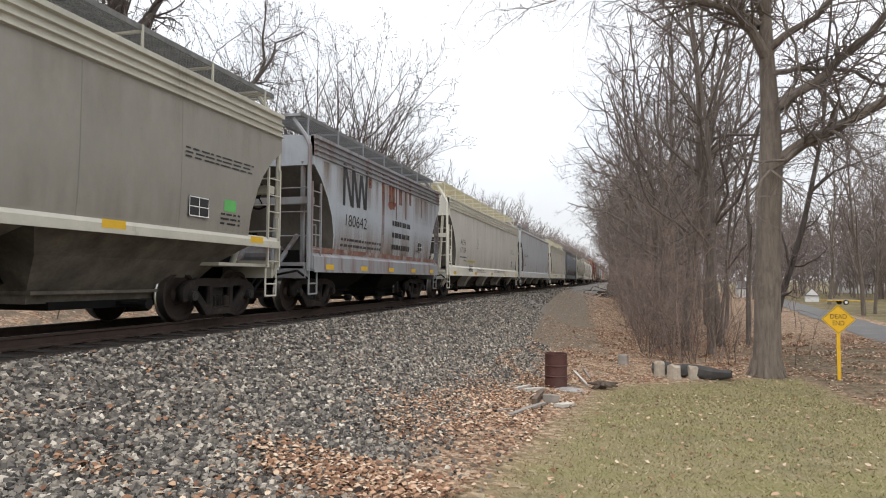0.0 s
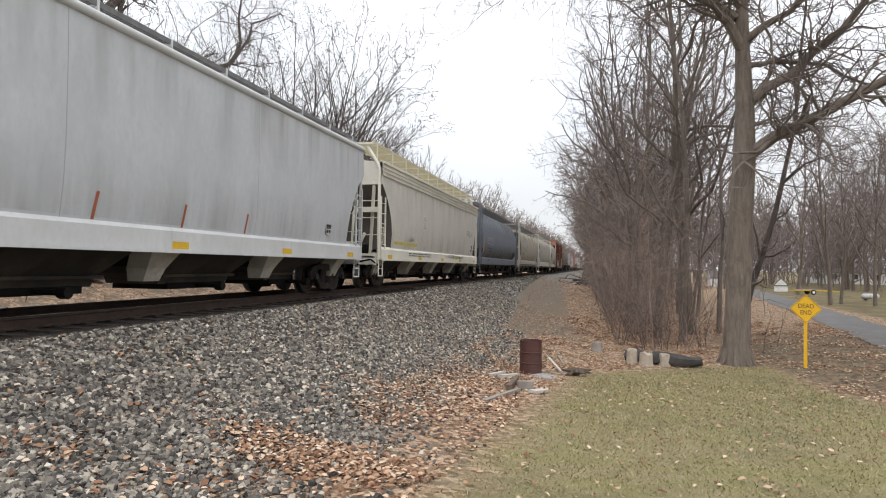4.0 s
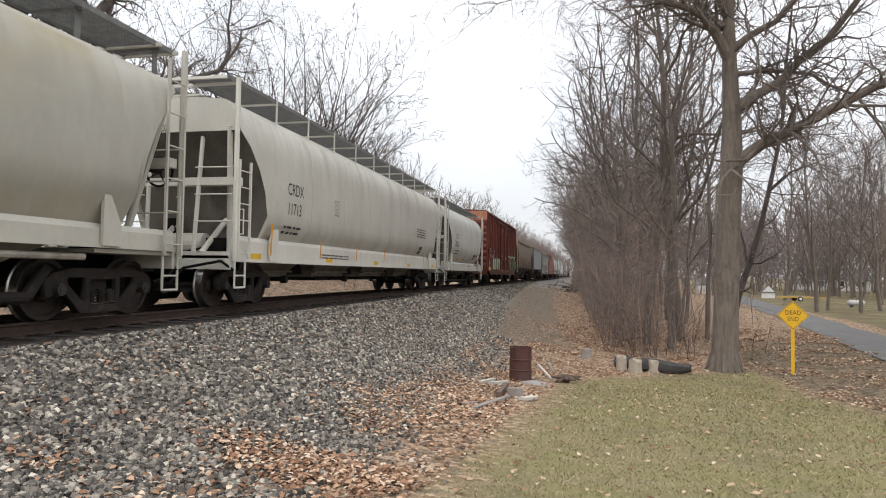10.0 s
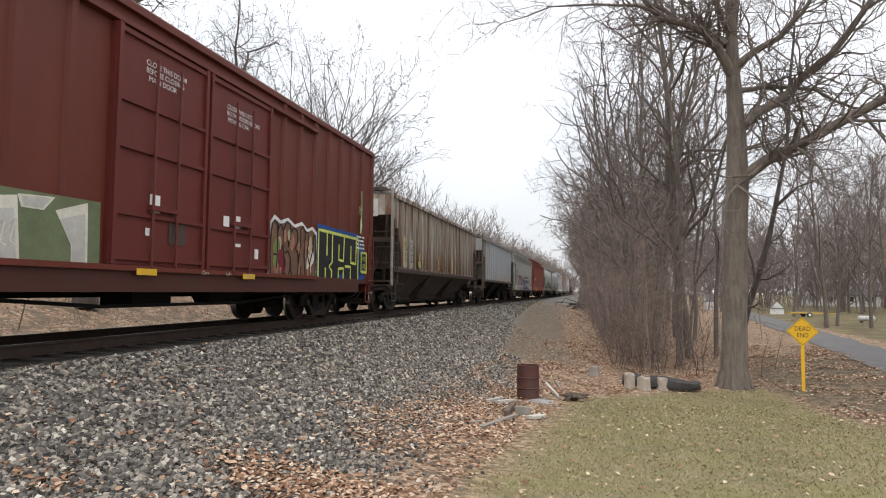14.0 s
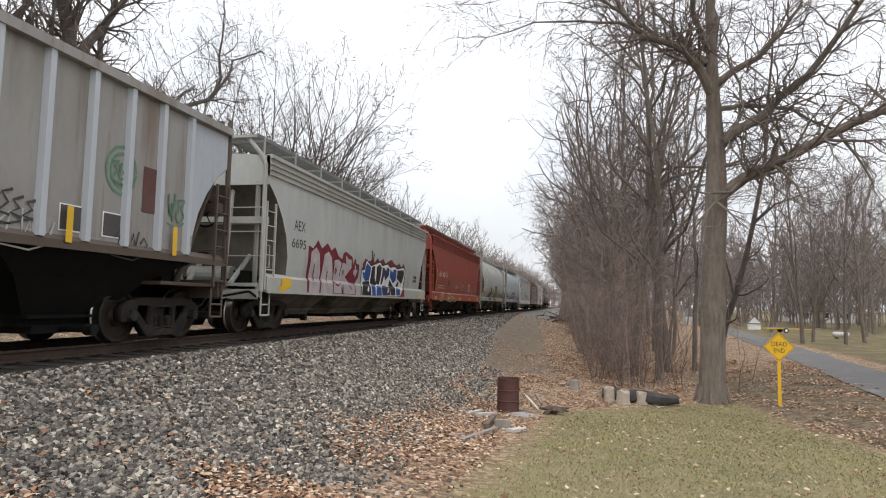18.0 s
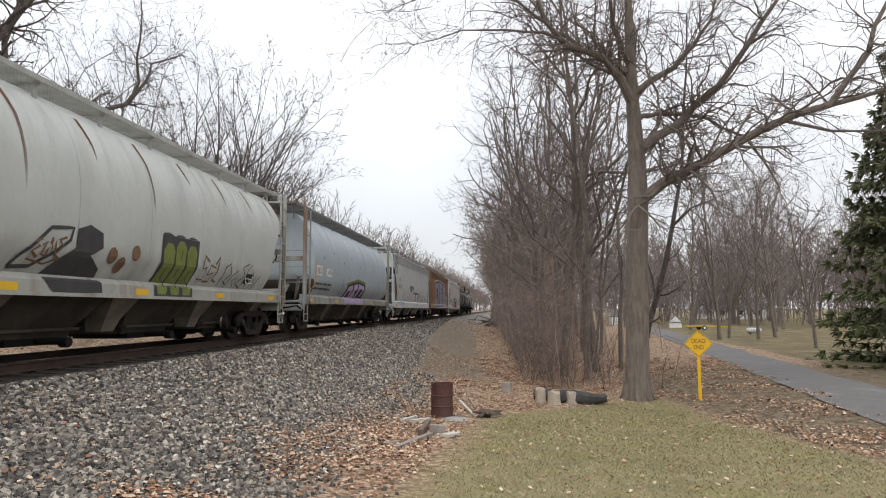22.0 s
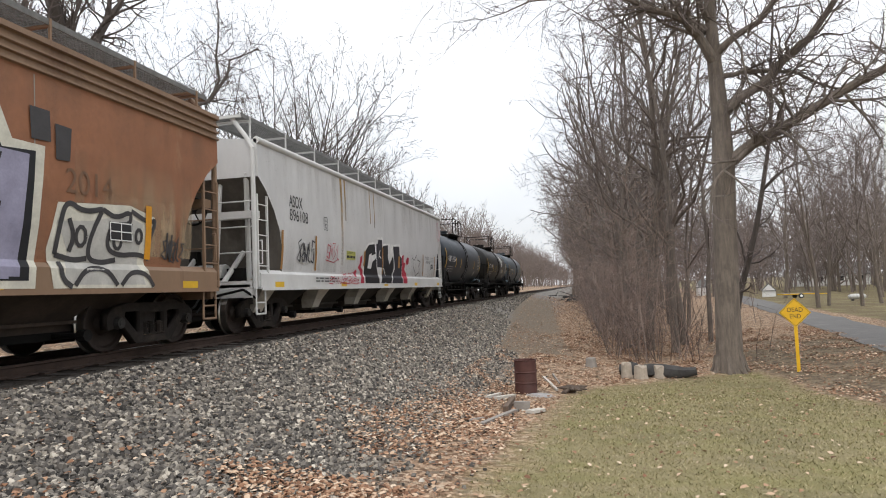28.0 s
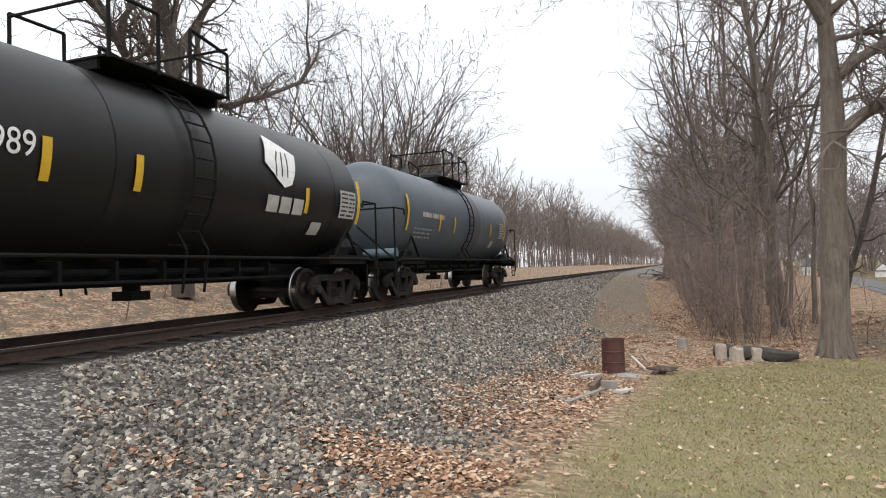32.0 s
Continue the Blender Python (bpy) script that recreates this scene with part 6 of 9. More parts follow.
part("end_board", Geo().box(0.2, 0.95, -h + 0.068, -h + 0.079, 3.4, 4.02), mat("white_board", (0.55, 0.55, 0.5), 0.7, 0, 0.12, 3), c, "white end board with an orange band")
part("orange_band", Geo().box(0.22, 0.7, -h + 0.062, -h + 0.067, 3.9, 4.0), SPRAY["orange"], c)
letters(c, "PLCX", 0.35, 3.7, 0.15, BLACK, tb, 0.45, end=True, half=h - 0.08, off=0.02)
letters(c, "21727", 0.33, 3.46, 0.13, BLACK, tb, 0.5, end=True, half=h - 0.08, off=0.02)
patch(c, "lime_plate", -h + 3.2, -h + 3.62, 1.68, 1.95, BLACK, tb, 0.088)
patch(c, "lime_plate", -h + 3.23, -h + 3.59, 1.71, 1.92, SPRAY["lime"], tb, 0.092)
bars(c, -h + 3.27, -h + 3.56, 1.72, 1.9, 3, BLACK, tb, 85, 0.096)
patch(c, "brown_panel", -h + 11.0, -h + 11.8, 1.4, 4.1, mat("brown_patch", (0.1, 0.045, 0.04), 0.85, 0, 0.2, 2), tb, 0.006)
for y in (1.2, 3.4, 6.6, 9.6):
    patch(c, "yellow_strip", -h + y, -h + y + 0.1, 1.66, 2.25 if y > 2 else 2.8, YELLOW, tb, 0.09)
c, h, tb = add(hopper, f=193.9, r=209.0, table=RIBBED, top=4.15, walk=4.4, sill=1.55, sill_low=1.44, bay_low=0.3, bay_half=0.7, ribs=16, rib_end=1.43, paint=paint("worn_silver_paint", (0.3, 0.29, 0.28), (0.16, 0.1, 0.065), 0.9), rib_paint=paint("pale_rib_paint", (0.47, 0.5, 0.54), (0.2, 0.16, 0.12), 0.4), trim=paint("dark_rust_trim", (0.1, 0.075, 0.06), amount=0.5), dark=UNDER, bays=3,
               inset=2.2, seams=0, label="weathered silver-grey ribbed hopper car with dark sill")
for i, y in enumerate((5.35, 8.0, 10.8, 13.2)):
    patch(c, "yellow_strip", -h + y, -h + y + 0.12, 1.5, 2.0, YELLOW, tb, 0.092)
for i in range(4):
    scrawl(c, -h + 5.8 + 2.0 * i, -h + 6.6 + 2.0 * i, 1.45, 1.85, SPRAY["smoke" if i % 2 else "ash"], tb, 70 + i, 0.04, 3)
FADED_GREEN = mat("green_faded", (0.1, 0.2, 0.13), 0.8)
for a_, b_, r_ in ((205.83, 2.72, 0.34), (205.83, 2.72, 0.24)):
    stroke(c, [(a_ - 201.45 + r_ * math.cos(0.52 * i), b_ + 1.1 * r_ * math.sin(0.52 * i)) for i in range(13)], 0.05, FADED_GREEN, tb, 0.008, "round_mark")
scrawl(c, 205.6 - 201.45, 206.1 - 201.45, 2.6, 2.9, FADED_GREEN, tb, 171, 0.05, 4)
scrawl(c, 207.0 - 201.45, 207.5 - 201.45, 2.1, 2.7, FADED_GREEN, tb, 172, 0.05, 3)
for y0, y1 in ((204.67, 205.22), (205.5, 206.03)):
    patch(c, "data_panel", y0 - 201.47, y1 - 201.43, 1.66, 2.04, WHITE, tb, 0.006)
    patch(c, "data_panel", y0 - 201.45, y1 - 201.45, 1.68, 2.02, mat("slate_panel", (0.06, 0.055, 0.055), 0.7), tb, 0.01)
patch(c, "brown_patch", 206.35 - 201.45, 206.78 - 201.45, 2.15, 2.9, mat("brown_patch", (0.1, 0.045, 0.04), 0.85, 0, 0.2, 2), tb, 0.006)
blob(c, [(h - 1.4, 1.9), (h - 1.4, 4.02), (h - 0.12, 4.02), (h - 0.12, 3.4), (h - 0.45, 3.15), (h - 0.8, 2.75), (h - 1.05, 2.35), (h - 1.2, 1.9)], paint("pale_end_sheet", (0.42, 0.45, 0.49)), tb, 0.006, "end_sheet", "smooth pale grey end sheet")
scrawl(c, 203.3 - 201.45, 204.2 - 201.45, 1.75, 2.1, SPRAY["smoke"], tb, 173, 0.05, 5)

# grey hopper with two sprayed panels
c, h, tb = add(hopper, f=210.5, r=226.5, table=FLAT, paint=paint("silver_grey_paint", (0.42, 0.435, 0.42), amount=0.3), trim=paint("silver_grey_trim", (0.4, 0.4, 0.37), amount=0.6), chord=True, bays=3, dark=BAY_GREY, seams=4, label="light grey hopper car with red and blue sprayed lettering shapes")
letters(c, "AEX", -h + 1.45, 2.5, 0.26, BLACK, tb, 0.68)
letters(c, "6695", -h + 1.35, 2.07, 0.23, BLACK, tb, 0.86)
letters(c, "AEX", -0.2, 3.85, 0.13, BLACK, tb, 0.3, end=True, half=h - 0.08)
# bubble letters in dull silver on a maroon coat
def spray(ink, off, *pts_):
    blob(c, [(-h + y_, z_) for y_, z_ in pts_], SPRAY[ink], OVER, off)


spray("maroon", 0.004, (2.4, 0.93), (6.25, 0.95), (6.15, 1.3), (6.5, 1.55), (6.5, 1.95), (6.2, 1.96), (6.15, 2.1), (6.0, 2.08), (5.9, 1.9), (5.8, 2.15), (5.5, 2.2), (5.2, 2.27), (5.0, 2.2), (4.9, 2.02), (4.6, 2.08), (4.3, 2.32), (4.0, 2.2), (3.7, 2.38), (3.3, 2.2), (3.0, 2.4), (2.7, 2.15), (2.4, 2.2))
spray("silver", 0.008, (2.5, 0.95), (3.2, 0.95), (3.3, 1.5), (3.15, 2.05), (2.9, 2.2), (2.6, 2.05))
spray("silver", 0.009, (3.3, 0.95), (4.2, 0.95), (4.25, 1.5), (4.05, 2.0), (3.8, 2.15), (3.5, 2.05), (3.4, 1.5))
spray("silver", 0.008, (4.28, 1.0), (4.95, 1.0), (5.05, 1.3), (4.75, 1.55), (4.88, 1.9), (4.6, 1.98), (4.3, 1.95))
spray("silver", 0.009, (4.85, 1.3), (5.15, 1.28), (5.35, 1.6), (5.2, 1.9), (4.95, 1.92), (4.82, 1.6))
spray("silver", 0.010, (5.1, 1.0), (6.15, 1.0), (6.1, 1.28), (5.6, 1.35), (5.25, 1.5), (5.75, 1.8), (5.72, 2.05), (5.45, 2.05), (5.2, 2.15), (5.25, 1.85), (5.3, 1.6), (5.05, 1.35))
spray("silver", 0.010, (5.98, 1.6), (6.1, 1.62), (6.15, 1.5), (6.25, 1.62), (6.35, 1.75), (6.18, 1.78), (6.15, 1.92), (6.05, 1.9), (6.05, 1.76), (5.95, 1.74))
for pts_ in (((2.8, 1.3), (2.85, 1.75)), ((3.75, 1.2), (3.8, 1.6)), ((4.45, 1.55), (4.5, 1.68), (4.42, 1.72), (4.38, 1.6)), ((5.0, 1.5), (5.0, 1.7), (5.08, 1.55), (5.1, 1.72)), ((4.28, 1.32), (4.6, 1.22), (4.9, 1.3), (4.95, 1.05)), ((5.55, 1.3), (5.8, 1.15))):
    stroke(c, [(-h + y_, z_) for y_, z_ in pts_], 0.06, SPRAY["maroon"], OVER, 0.014)
# blue and black letters edged in white, maroon lumps above
spray("maroon", 0.004, (6.75, 1.7), (6.85, 2.02), (7.1, 2.2), (7.3, 2.12), (7.6, 2.14), (7.9, 2.26), (8.1, 2.12), (8.4, 2.3), (8.7, 2.2), (9.1, 2.32), (9.4, 2.16), (9.8, 2.28), (10.2, 2.36), (10.6, 2.22), (11.0, 2.2), (11.3, 2.3), (11.6, 2.14), (11.95, 2.32), (12.15, 2.2), (12.2, 0.98), (11.0, 1.0))
spray("black", 0.007, (6.7, 0.93), (6.73, 1.84), (7.0, 1.86), (7.22, 2.18), (7.74, 2.02), (8.2, 2.12), (8.72, 2.22), (9.0, 2.1), (9.65, 2.2), (10.0, 2.1), (10.65, 2.16), (11.0, 2.1), (11.95, 2.2), (12.26, 2.08), (12.2, 1.4), (11.65, 1.02), (10.0, 0.98))
spray("white", 0.010, (6.78, 0.95), (6.78, 1.78), (7.02, 1.8), (7.22, 2.13), (7.72, 1.97), (8.2, 2.06), (8.7, 2.17), (9.0, 2.05), (9.65, 2.15), (10.0, 2.05), (10.65, 2.11), (11.0, 2.05), (11.95, 2.14), (12.16, 2.04), (12.08, 1.4), (11.58, 1.04), (10.0, 1.0))
LETTERING = (("blue", (7.05, 1.55), (7.1, 1.92), (7.3, 2.05), (7.7, 1.92), (7.62, 1.5), (7.2, 1.45)), ("blue", (6.84, 1.76), (7.08, 1.72), (7.0, 1.5)), ("black", (6.84, 0.96), (7.82, 0.97), (7.68, 1.38), (7.6, 1.48), (7.0, 1.42), (6.84, 1.22)),
             ("black", (7.74, 1.4), (7.78, 1.95), (8.15, 2.02), (8.2, 1.6), (8.5, 1.38), (8.3, 1.32)), ("black", (8.34, 1.98), (8.68, 2.1), (8.93, 2.0), (8.85, 1.5), (8.75, 1.36), (8.4, 1.42)), ("blue", (7.92, 0.98), (8.3, 0.98), (8.25, 1.32), (7.8, 1.36)), ("blue", (8.4, 0.98), (9.02, 1.0), (8.95, 1.34), (8.4, 1.32)),
             ("navy", (8.95, 1.4), (9.05, 2.0), (9.3, 2.0), (9.5, 1.9), (9.65, 2.06), (9.95, 1.98), (9.9, 1.75), (9.5, 1.55), (9.3, 1.72), (9.15, 1.4)), ("navy", (9.12, 1.0), (10.1, 1.02), (10.0, 1.32), (9.3, 1.36), (9.0, 1.3)), ("blue", (10.02, 1.7), (10.05, 2.0), (10.35, 1.9), (10.6, 2.04), (10.9, 2.0), (10.9, 1.6), (10.55, 1.48)),
             ("black", (9.98, 1.36), (10.05, 1.62), (10.5, 1.42), (10.8, 1.32), (10.8, 1.04), (10.2, 1.02)), ("black", (11.0, 1.68), (11.05, 2.0), (11.95, 2.06), (12.05, 1.9), (11.85, 1.6), (11.7, 1.5), (11.3, 1.62)), ("black", (10.95, 1.4), (11.25, 1.6), (11.4, 1.5), (11.2, 1.34)), ("blue", (10.95, 1.04), (11.5, 1.05), (11.45, 1.3), (10.9, 1.32)))
for i, (ink, *pts_) in enumerate(LETTERING):
    spray(ink, 0.0135 + 0.0004 * (i % 3), *pts_)
for y_ in (7.35, 9.7):
    spray("white", 0.016, (y_, 1.15), (y_ + 0.12, 1.32), (y_ + 0.22, 1.2), (y_ + 0.12, 1.08))
stroke(c, [(-h + 7.75, 2.5), (-h + 7.8, 2.15)], 0.1, SPRAY["black"], tb)
stroke(c, [(-h + 8.0, 2.42), (-h + 7.85, 2.15)], 0.08, SPRAY["black"], tb)
capacity_plate(c, -h + 13.6, 1.6, 0.5, 0.3, tb)
patch(c, "yellow_plate", -h + 0.9, -h + 1.4, 1.06, 1.3, YELLOW, SILL)

# red hopper
# Slope sheets in a darker red, with the end recess's shade in the paint
c, h, tb = add(hopper, f=227.8, r=243.8, table=FLAT, paint=paint("hopper_red_paint", (0.30, 0.062, 0.04), (0.17, 0.06, 0.05), 0.35), trim=paint("hopper_red_trim", (0.29, 0.062, 0.042), (0.2, 0.1, 0.08), 0.45), walkway=RED_WALK, slope=paint("shaded_red_slope", (0.11, 0.03, 0.02), (0.05, 0.02, 0.015), 0.6), chord=True, bays=3, dark=BAY_RUST, seams=0, top=4.08, walk=4.52, label="red covered hopper car with sprayed scrawls along its sill")
letters(c, "AEX", -h + 1.75, 2.13, 0.27, WHITE, tb, 0.62)
letters(c, "403", -h + 2.62, 2.13, 0.27, WHITE, tb, 0.66)
letters(c, "AEX", -0.5, 3.78, 0.15, WHITE, tb, 0.36, end=True, half=h - 0.08)
letters(c, "403", -0.52, 3.56, 0.15, WHITE, tb, 0.4, end=True, half=h - 0.08)
bars(c, -h + 1.7, -h + 3.3, 1.5, 1.75, 2, SPRAY["ash"], tb, 23)
SANDY = mat("spray_sandy", (0.5, 0.42, 0.22), 0.6)
scrawl(c, -6.15, -5.1, 0.97, 1.36, SANDY, SILL, 31, 0.06, 5)
scrawl(c, -4.2, -2.3, 0.97, 1.27, SANDY, SILL, 32, 0.06, 7)
scrawl(c, -2.2, -1.4, 0.97, 1.1, SANDY, SILL, 34, 0.05, 4)
patch(c, "dark_panel", -3.85, -3.42, 1.74, 2.02, BLACK, tb, 0.012, nz=1)
capacity_plate(c, 5.8, 1.44, 0.5, 0.26, tb)
patch(c, "yellow_line", 4.54, 4.62, 1.41, 1.87, YELLOW, tb, lean=0.1)
class_mark(c, -4.35, 2.13, 0.24, tb, WHITE)
stroke(c, [(3.27 + 0.42 * math.cos(0.42 * i), 1.78 + 0.21 * math.sin(0.42 * i)) for i in range(16)], 0.03, SPRAY["white"], tb)
scrawl(c, 2.95, 3.65, 1.65, 1.95, SPRAY["white"], tb, 33, 0.05, 4)
scrawl(c, 0.4, 1.4, 1.7, 2.0, SPRAY["ash"], tb, 35, 0.03, 3)
scrawl(c, -3.2, 1.5, 1.8, 2.06, SPRAY["rosy"], tb, 36, 0.025, 12)
scrawl(c, -h + 8.0, -h + 9.4, 1.8, 2.05, SPRAY["ash"], tb, 68, 0.02, 6)
bars(c, -h + 6.4, -h + 7.6, 1.6, 1.85, 4, SPRAY["ash"], tb, 69)
patch(c, "yellow_line", -h + 1.0, -h + 1.1, 1.4, 2.5, YELLOW, tb, lean=0.15)

# two round-sided hoppers
c, h, tb = add(hopper, f=244.9, r=260.6, table=ROUND, sill=1.28, sill_low=1.05, e0=0.3, hi=3.4, top=4.25, inset=1.9, paint=paint("pale_stone_paint", (0.47, 0.485, 0.46), (0.2, 0.16, 0.12), 0.3), trim=paint("stone_trim", (0.36, 0.36, 0.33), (0.17, 0.1, 0.06), 0.8), bays=4, bay_low=0.32, dark=BAY_DARK, hood=mat("grimy_hood", (0.16, 0.14, 0.11), 0.85, 0, 0.3, 2, second=(0.08, 0.065, 0.05), second_scale=1.5), walkway=mat("plate_walk", (0.34, 0.34, 0.32), 0.7, 0, 0.2, 4), walk=4.45, ladder=4.3, seams=5, label="pale grey round-sided hopper car with sprayed faces and scrawls")
patch(c, "name_board", -h + 2.25, -h + 3.1, 2.36, 2.7, WHITE, tb, 0.005)
patch(c, "name_board", -h + 2.1, -h + 3.12, 1.83, 2.14, WHITE, tb, 0.005)
letters(c, "AEX", -h + 2.3, 2.41, 0.25, BLACK, tb, 0.72, off=0.011)
letters(c, "16308", -h + 2.15, 1.87, 0.23, BLACK, tb, 0.92, off=0.011)
blob(c, [(-h + 1.6 + 0.5 * math.cos(a), 1.8 + 0.4 * math.sin(a)) for a in [0.4 * i for i in range(16)]], SPRAY["ash"], tb, 0.009)
blob(c, [(-h + 1.2 + 0.22 * math.cos(a), 1.7 + 0.42 * math.sin(a)) for a in [0.4 * i for i in range(16)]], SPRAY["orange"], tb, 0.012)
scrawl(c, -h + 1.3, -h + 2.1, 1.45, 2.15, SPRAY["smoke"], tb, 81, 0.04, 3)
blob(c, [(-h + y, z) for y, z in ((5.7, 2.1), (6.0, 2.2), (6.35, 2.1), (6.4, 1.85), (6.1, 1.7), (6.5, 1.5), (6.6, 1.1), (5.4, 1.05), (5.15, 1.3), (5.4, 1.6), (5.7, 1.8))], SPRAY["smoke"], OVER_ROUND, 0.012)
stroke(c, [(-h + y, z) for y, z in ((4.5, 1.42), (4.6, 1.6), (5.1, 2.05), (5.6, 2.1), (5.55, 1.9), (4.9, 1.45), (4.5, 1.42))], 0.06, SPRAY["smoke"], tb)
scrawl(c, -h + 4.75, -h + 5.4, 1.6, 1.9, SPRAY["umber"], tb, 66, 0.05, 4)
for y, z in ((6.7, 1.75), (7.0, 1.6), (7.4, 1.85)):
    blob(c, [(-h + y + 0.13 * math.cos(a), z + 0.15 * math.sin(a)) for a in [0.7 * i for i in range(9)]], SPRAY["umber"], tb, 0.012)
DRIP = stain("rust_drip", (0.12, 0.05, 0.028), 4.1, 2.2, 0.1, 0.4, 0.95, 2.0, (1, 6, 0.4))
for k_ in range(9):
    y, z_ = -h + 1.0 + 1.72 * k_, (2.7, 3.2, 2.5, 3.3, 2.6, 3.5, 3.3, 3.4, 3.5)[k_]
    blob(c, [(y - 0.05, 4.05), (y + 0.05, 4.05), (y + 0.1, 3.6), (y + 0.11, z_ + 0.3), (y + 0.09, z_), (y + 0.05, z_ + 0.3), (y + 0.03, 3.6)], DRIP, tb, 0.005, "rust_streak")
mural(c, -h + 8.3, -h + 9.8, 1.08, 2.3, 3, (SPRAY["moss"],), SPRAY["smoke"], OVER_ROUND, 16, None, True)
scrawl(c, -h + 10.0, -h + 11.0, 1.45, 2.0, SPRAY["umber"], tb, 67, 0.06, 3)
scrawl(c, -h + 11.2, -h + 13.4, 1.35, 2.0, SPRAY["smoke"], tb, 82, 0.035, 5)
capacity_plate(c, -h + 12.6, 1.5, 0.4, 0.25, tb)
c, h, tb = add(hopper, f=262.6, r=278.6, table=ROUND, sill=1.28, sill_low=1.05, top=4.25, e0=0.9, hi=1.9, inset=1.5, paint=paint("pale_blue_grey_paint", (0.40, 0.455, 0.49), (0.22, 0.16, 0.1), 0.3), trim=paint("corroded_trim", (0.32, 0.34, 0.33), (0.15, 0.065, 0.03), 1.15), bays=4, bay_low=0.32, dark=BAY_DARK, hood=mat("grimy_hood", (0.16, 0.14, 0.11), 0.85, 0, 0.3, 2, second=(0.08, 0.065, 0.05), second_scale=1.5), walk=4.55, ladder=4.3, seams=0, label="pale blue-grey round-sided hopper car with corroded end frame and purple spray")
patch(c, "name_board", -h + 1.18, -h + 1.9, 2.06, 2.42, WHITE, tb, 0.005)
letters(c, "AEX", -h + 1.25, 2.12, 0.25, BLACK, tb, 0.56, off=0.011)
patch(c, "name_board", -h + 2.5, -h + 3.25, 2.08, 2.36, WHITE, tb, 0.005)
letters(c, "14974", -h + 2.55, 2.12, 0.21, BLACK, tb, 0.66, off=0.011)
part("name_board", Geo().box(-0.35, 0.45, -h + 0.86, -h + 0.88, 3.42, 3.95), BLACK, c, "black end board with white marks")
letters(c, "AEX", -0.15, 3.72, 0.14, WHITE, tb, 0.4, end=True, half=h - 0.86, off=0.006)
letters(c, "14974", -0.25, 3.5, 0.14, WHITE, tb, 0.6, end=True, half=h - 0.86, off=0.006)
bars(c, -h + 1.2, -h + 3.3, 1.5, 1.85, 2, BLACK, tb, 24)
blob(c, [(-h + y, z) for y, z in ((5.75, 1.3), (5.85, 1.95), (7.9, 2.2), (9.4, 2.1), (9.5, 1.5), (9.6, 1.3))], SPRAY["moss"], tb, 0.005)
blob(c, [(-h + y, z) for y, z in ((5.8, 1.3), (5.9, 1.85), (7.0, 2.0), (7.9, 2.08), (9.3, 2.0), (9.2, 1.5), (9.45, 1.6), (9.45, 1.3))], SPRAY["black"], tb, 0.008)
for pts_ in (((6.0, 1.3), (6.05, 1.78), (6.9, 1.88), (6.95, 1.35), (6.75, 1.35), (6.65, 1.65), (6.3, 1.6), (6.2, 1.3)), ((7.05, 1.35), (7.15, 1.9), (7.85, 1.98), (7.8, 1.7), (7.45, 1.65), (7.75, 1.5), (7.75, 1.3)), ((7.95, 1.3), (8.05, 1.98), (9.15, 1.9), (9.05, 1.4), (8.8, 1.45), (8.85, 1.75), (8.35, 1.75), (8.25, 1.3))):
    blob(c, [(-h + y, z) for y, z in pts_], SPRAY["mauve"], tb, 0.012)
patch(c, "purple_strip", -h + 5.9, -h + 9.5, 1.08, 1.34, SPRAY["mauve"], OVER_ROUND, 0.01)
scrawl(c, -h + 4.9, -h + 6.0, 1.35, 2.05, SPRAY["smoke"], tb, 83, 0.035, 3)
for i in range(9):
    blob(c, [(-h + 2.2 + 1.5 * i + 0.05 * math.cos(a), 2.75 + (i % 2) * 0.3 + 0.06 * math.sin(a)) for a in [1.05 * j for j in range(6)]], BLACK, tb, 0.008, "drip_mark")
patch(c, "orange_tick", -h + 0.95, -h + 1.05, 1.4, 2.5, SPRAY["orange"], tb, lean=0.2)
patch(c, "orange_tick", -h + 14.8, -h + 14.95, 1.4, 2.5, SPRAY["orange"], tb, lean=0.2)

# light grey hopper with tags
c, h, tb = add(hopper, f=280.1, r=298.3, table=FLAT, top=4.22, walk=4.62, paint=paint("light_grey_paint", (0.56, 0.585, 0.585), amount=0.22), trim=paint("light_grey_trim", (0.6, 0.62, 0.62), amount=0.4), chord=True, bays=4, dark=BAY_DARK, hood=mat("dusty_hood", (0.42, 0.39, 0.34), 0.8, 0, 0.25, 2, second=(0.2, 0.16, 0.12), second_scale=1.5), seams=5, inset=2.4, label="light grey covered hopper car scribbled with black tags")
letters(c, "ASOX", -h + 1.95, 2.62, 0.24, BLACK, tb, 0.76)
letters(c, "896961", -h + 1.85, 2.17, 0.25, BLACK, tb, 1.2)
letters(c, "ASOX", -0.3, 3.95, 0.12, BLACK, tb, 0.4, end=True, half=h - 0.08)
letters(c, "896961", -0.32, 3.75, 0.12, BLACK, tb, 0.5, end=True, half=h - 0.08)
class_mark(c, -h + 4.6, 2.4, 0.28, tb, SPRAY["grey"])
letters(c, "SHOT", -h + 6.85, 2.08, 0.4, SPRAY["black"], tb, 1.3, bold=0.022)
stroke(c, [(-h + 8.1, 2.38), (-h + 8.5, 2.2)], 0.085, SPRAY["black"], tb)
stroke(c, [(-h + 8.3, 2.45), (-h + 8.52, 2.2), (-h + 8.35, 1.95)], 0.085, SPRAY["black"], tb)
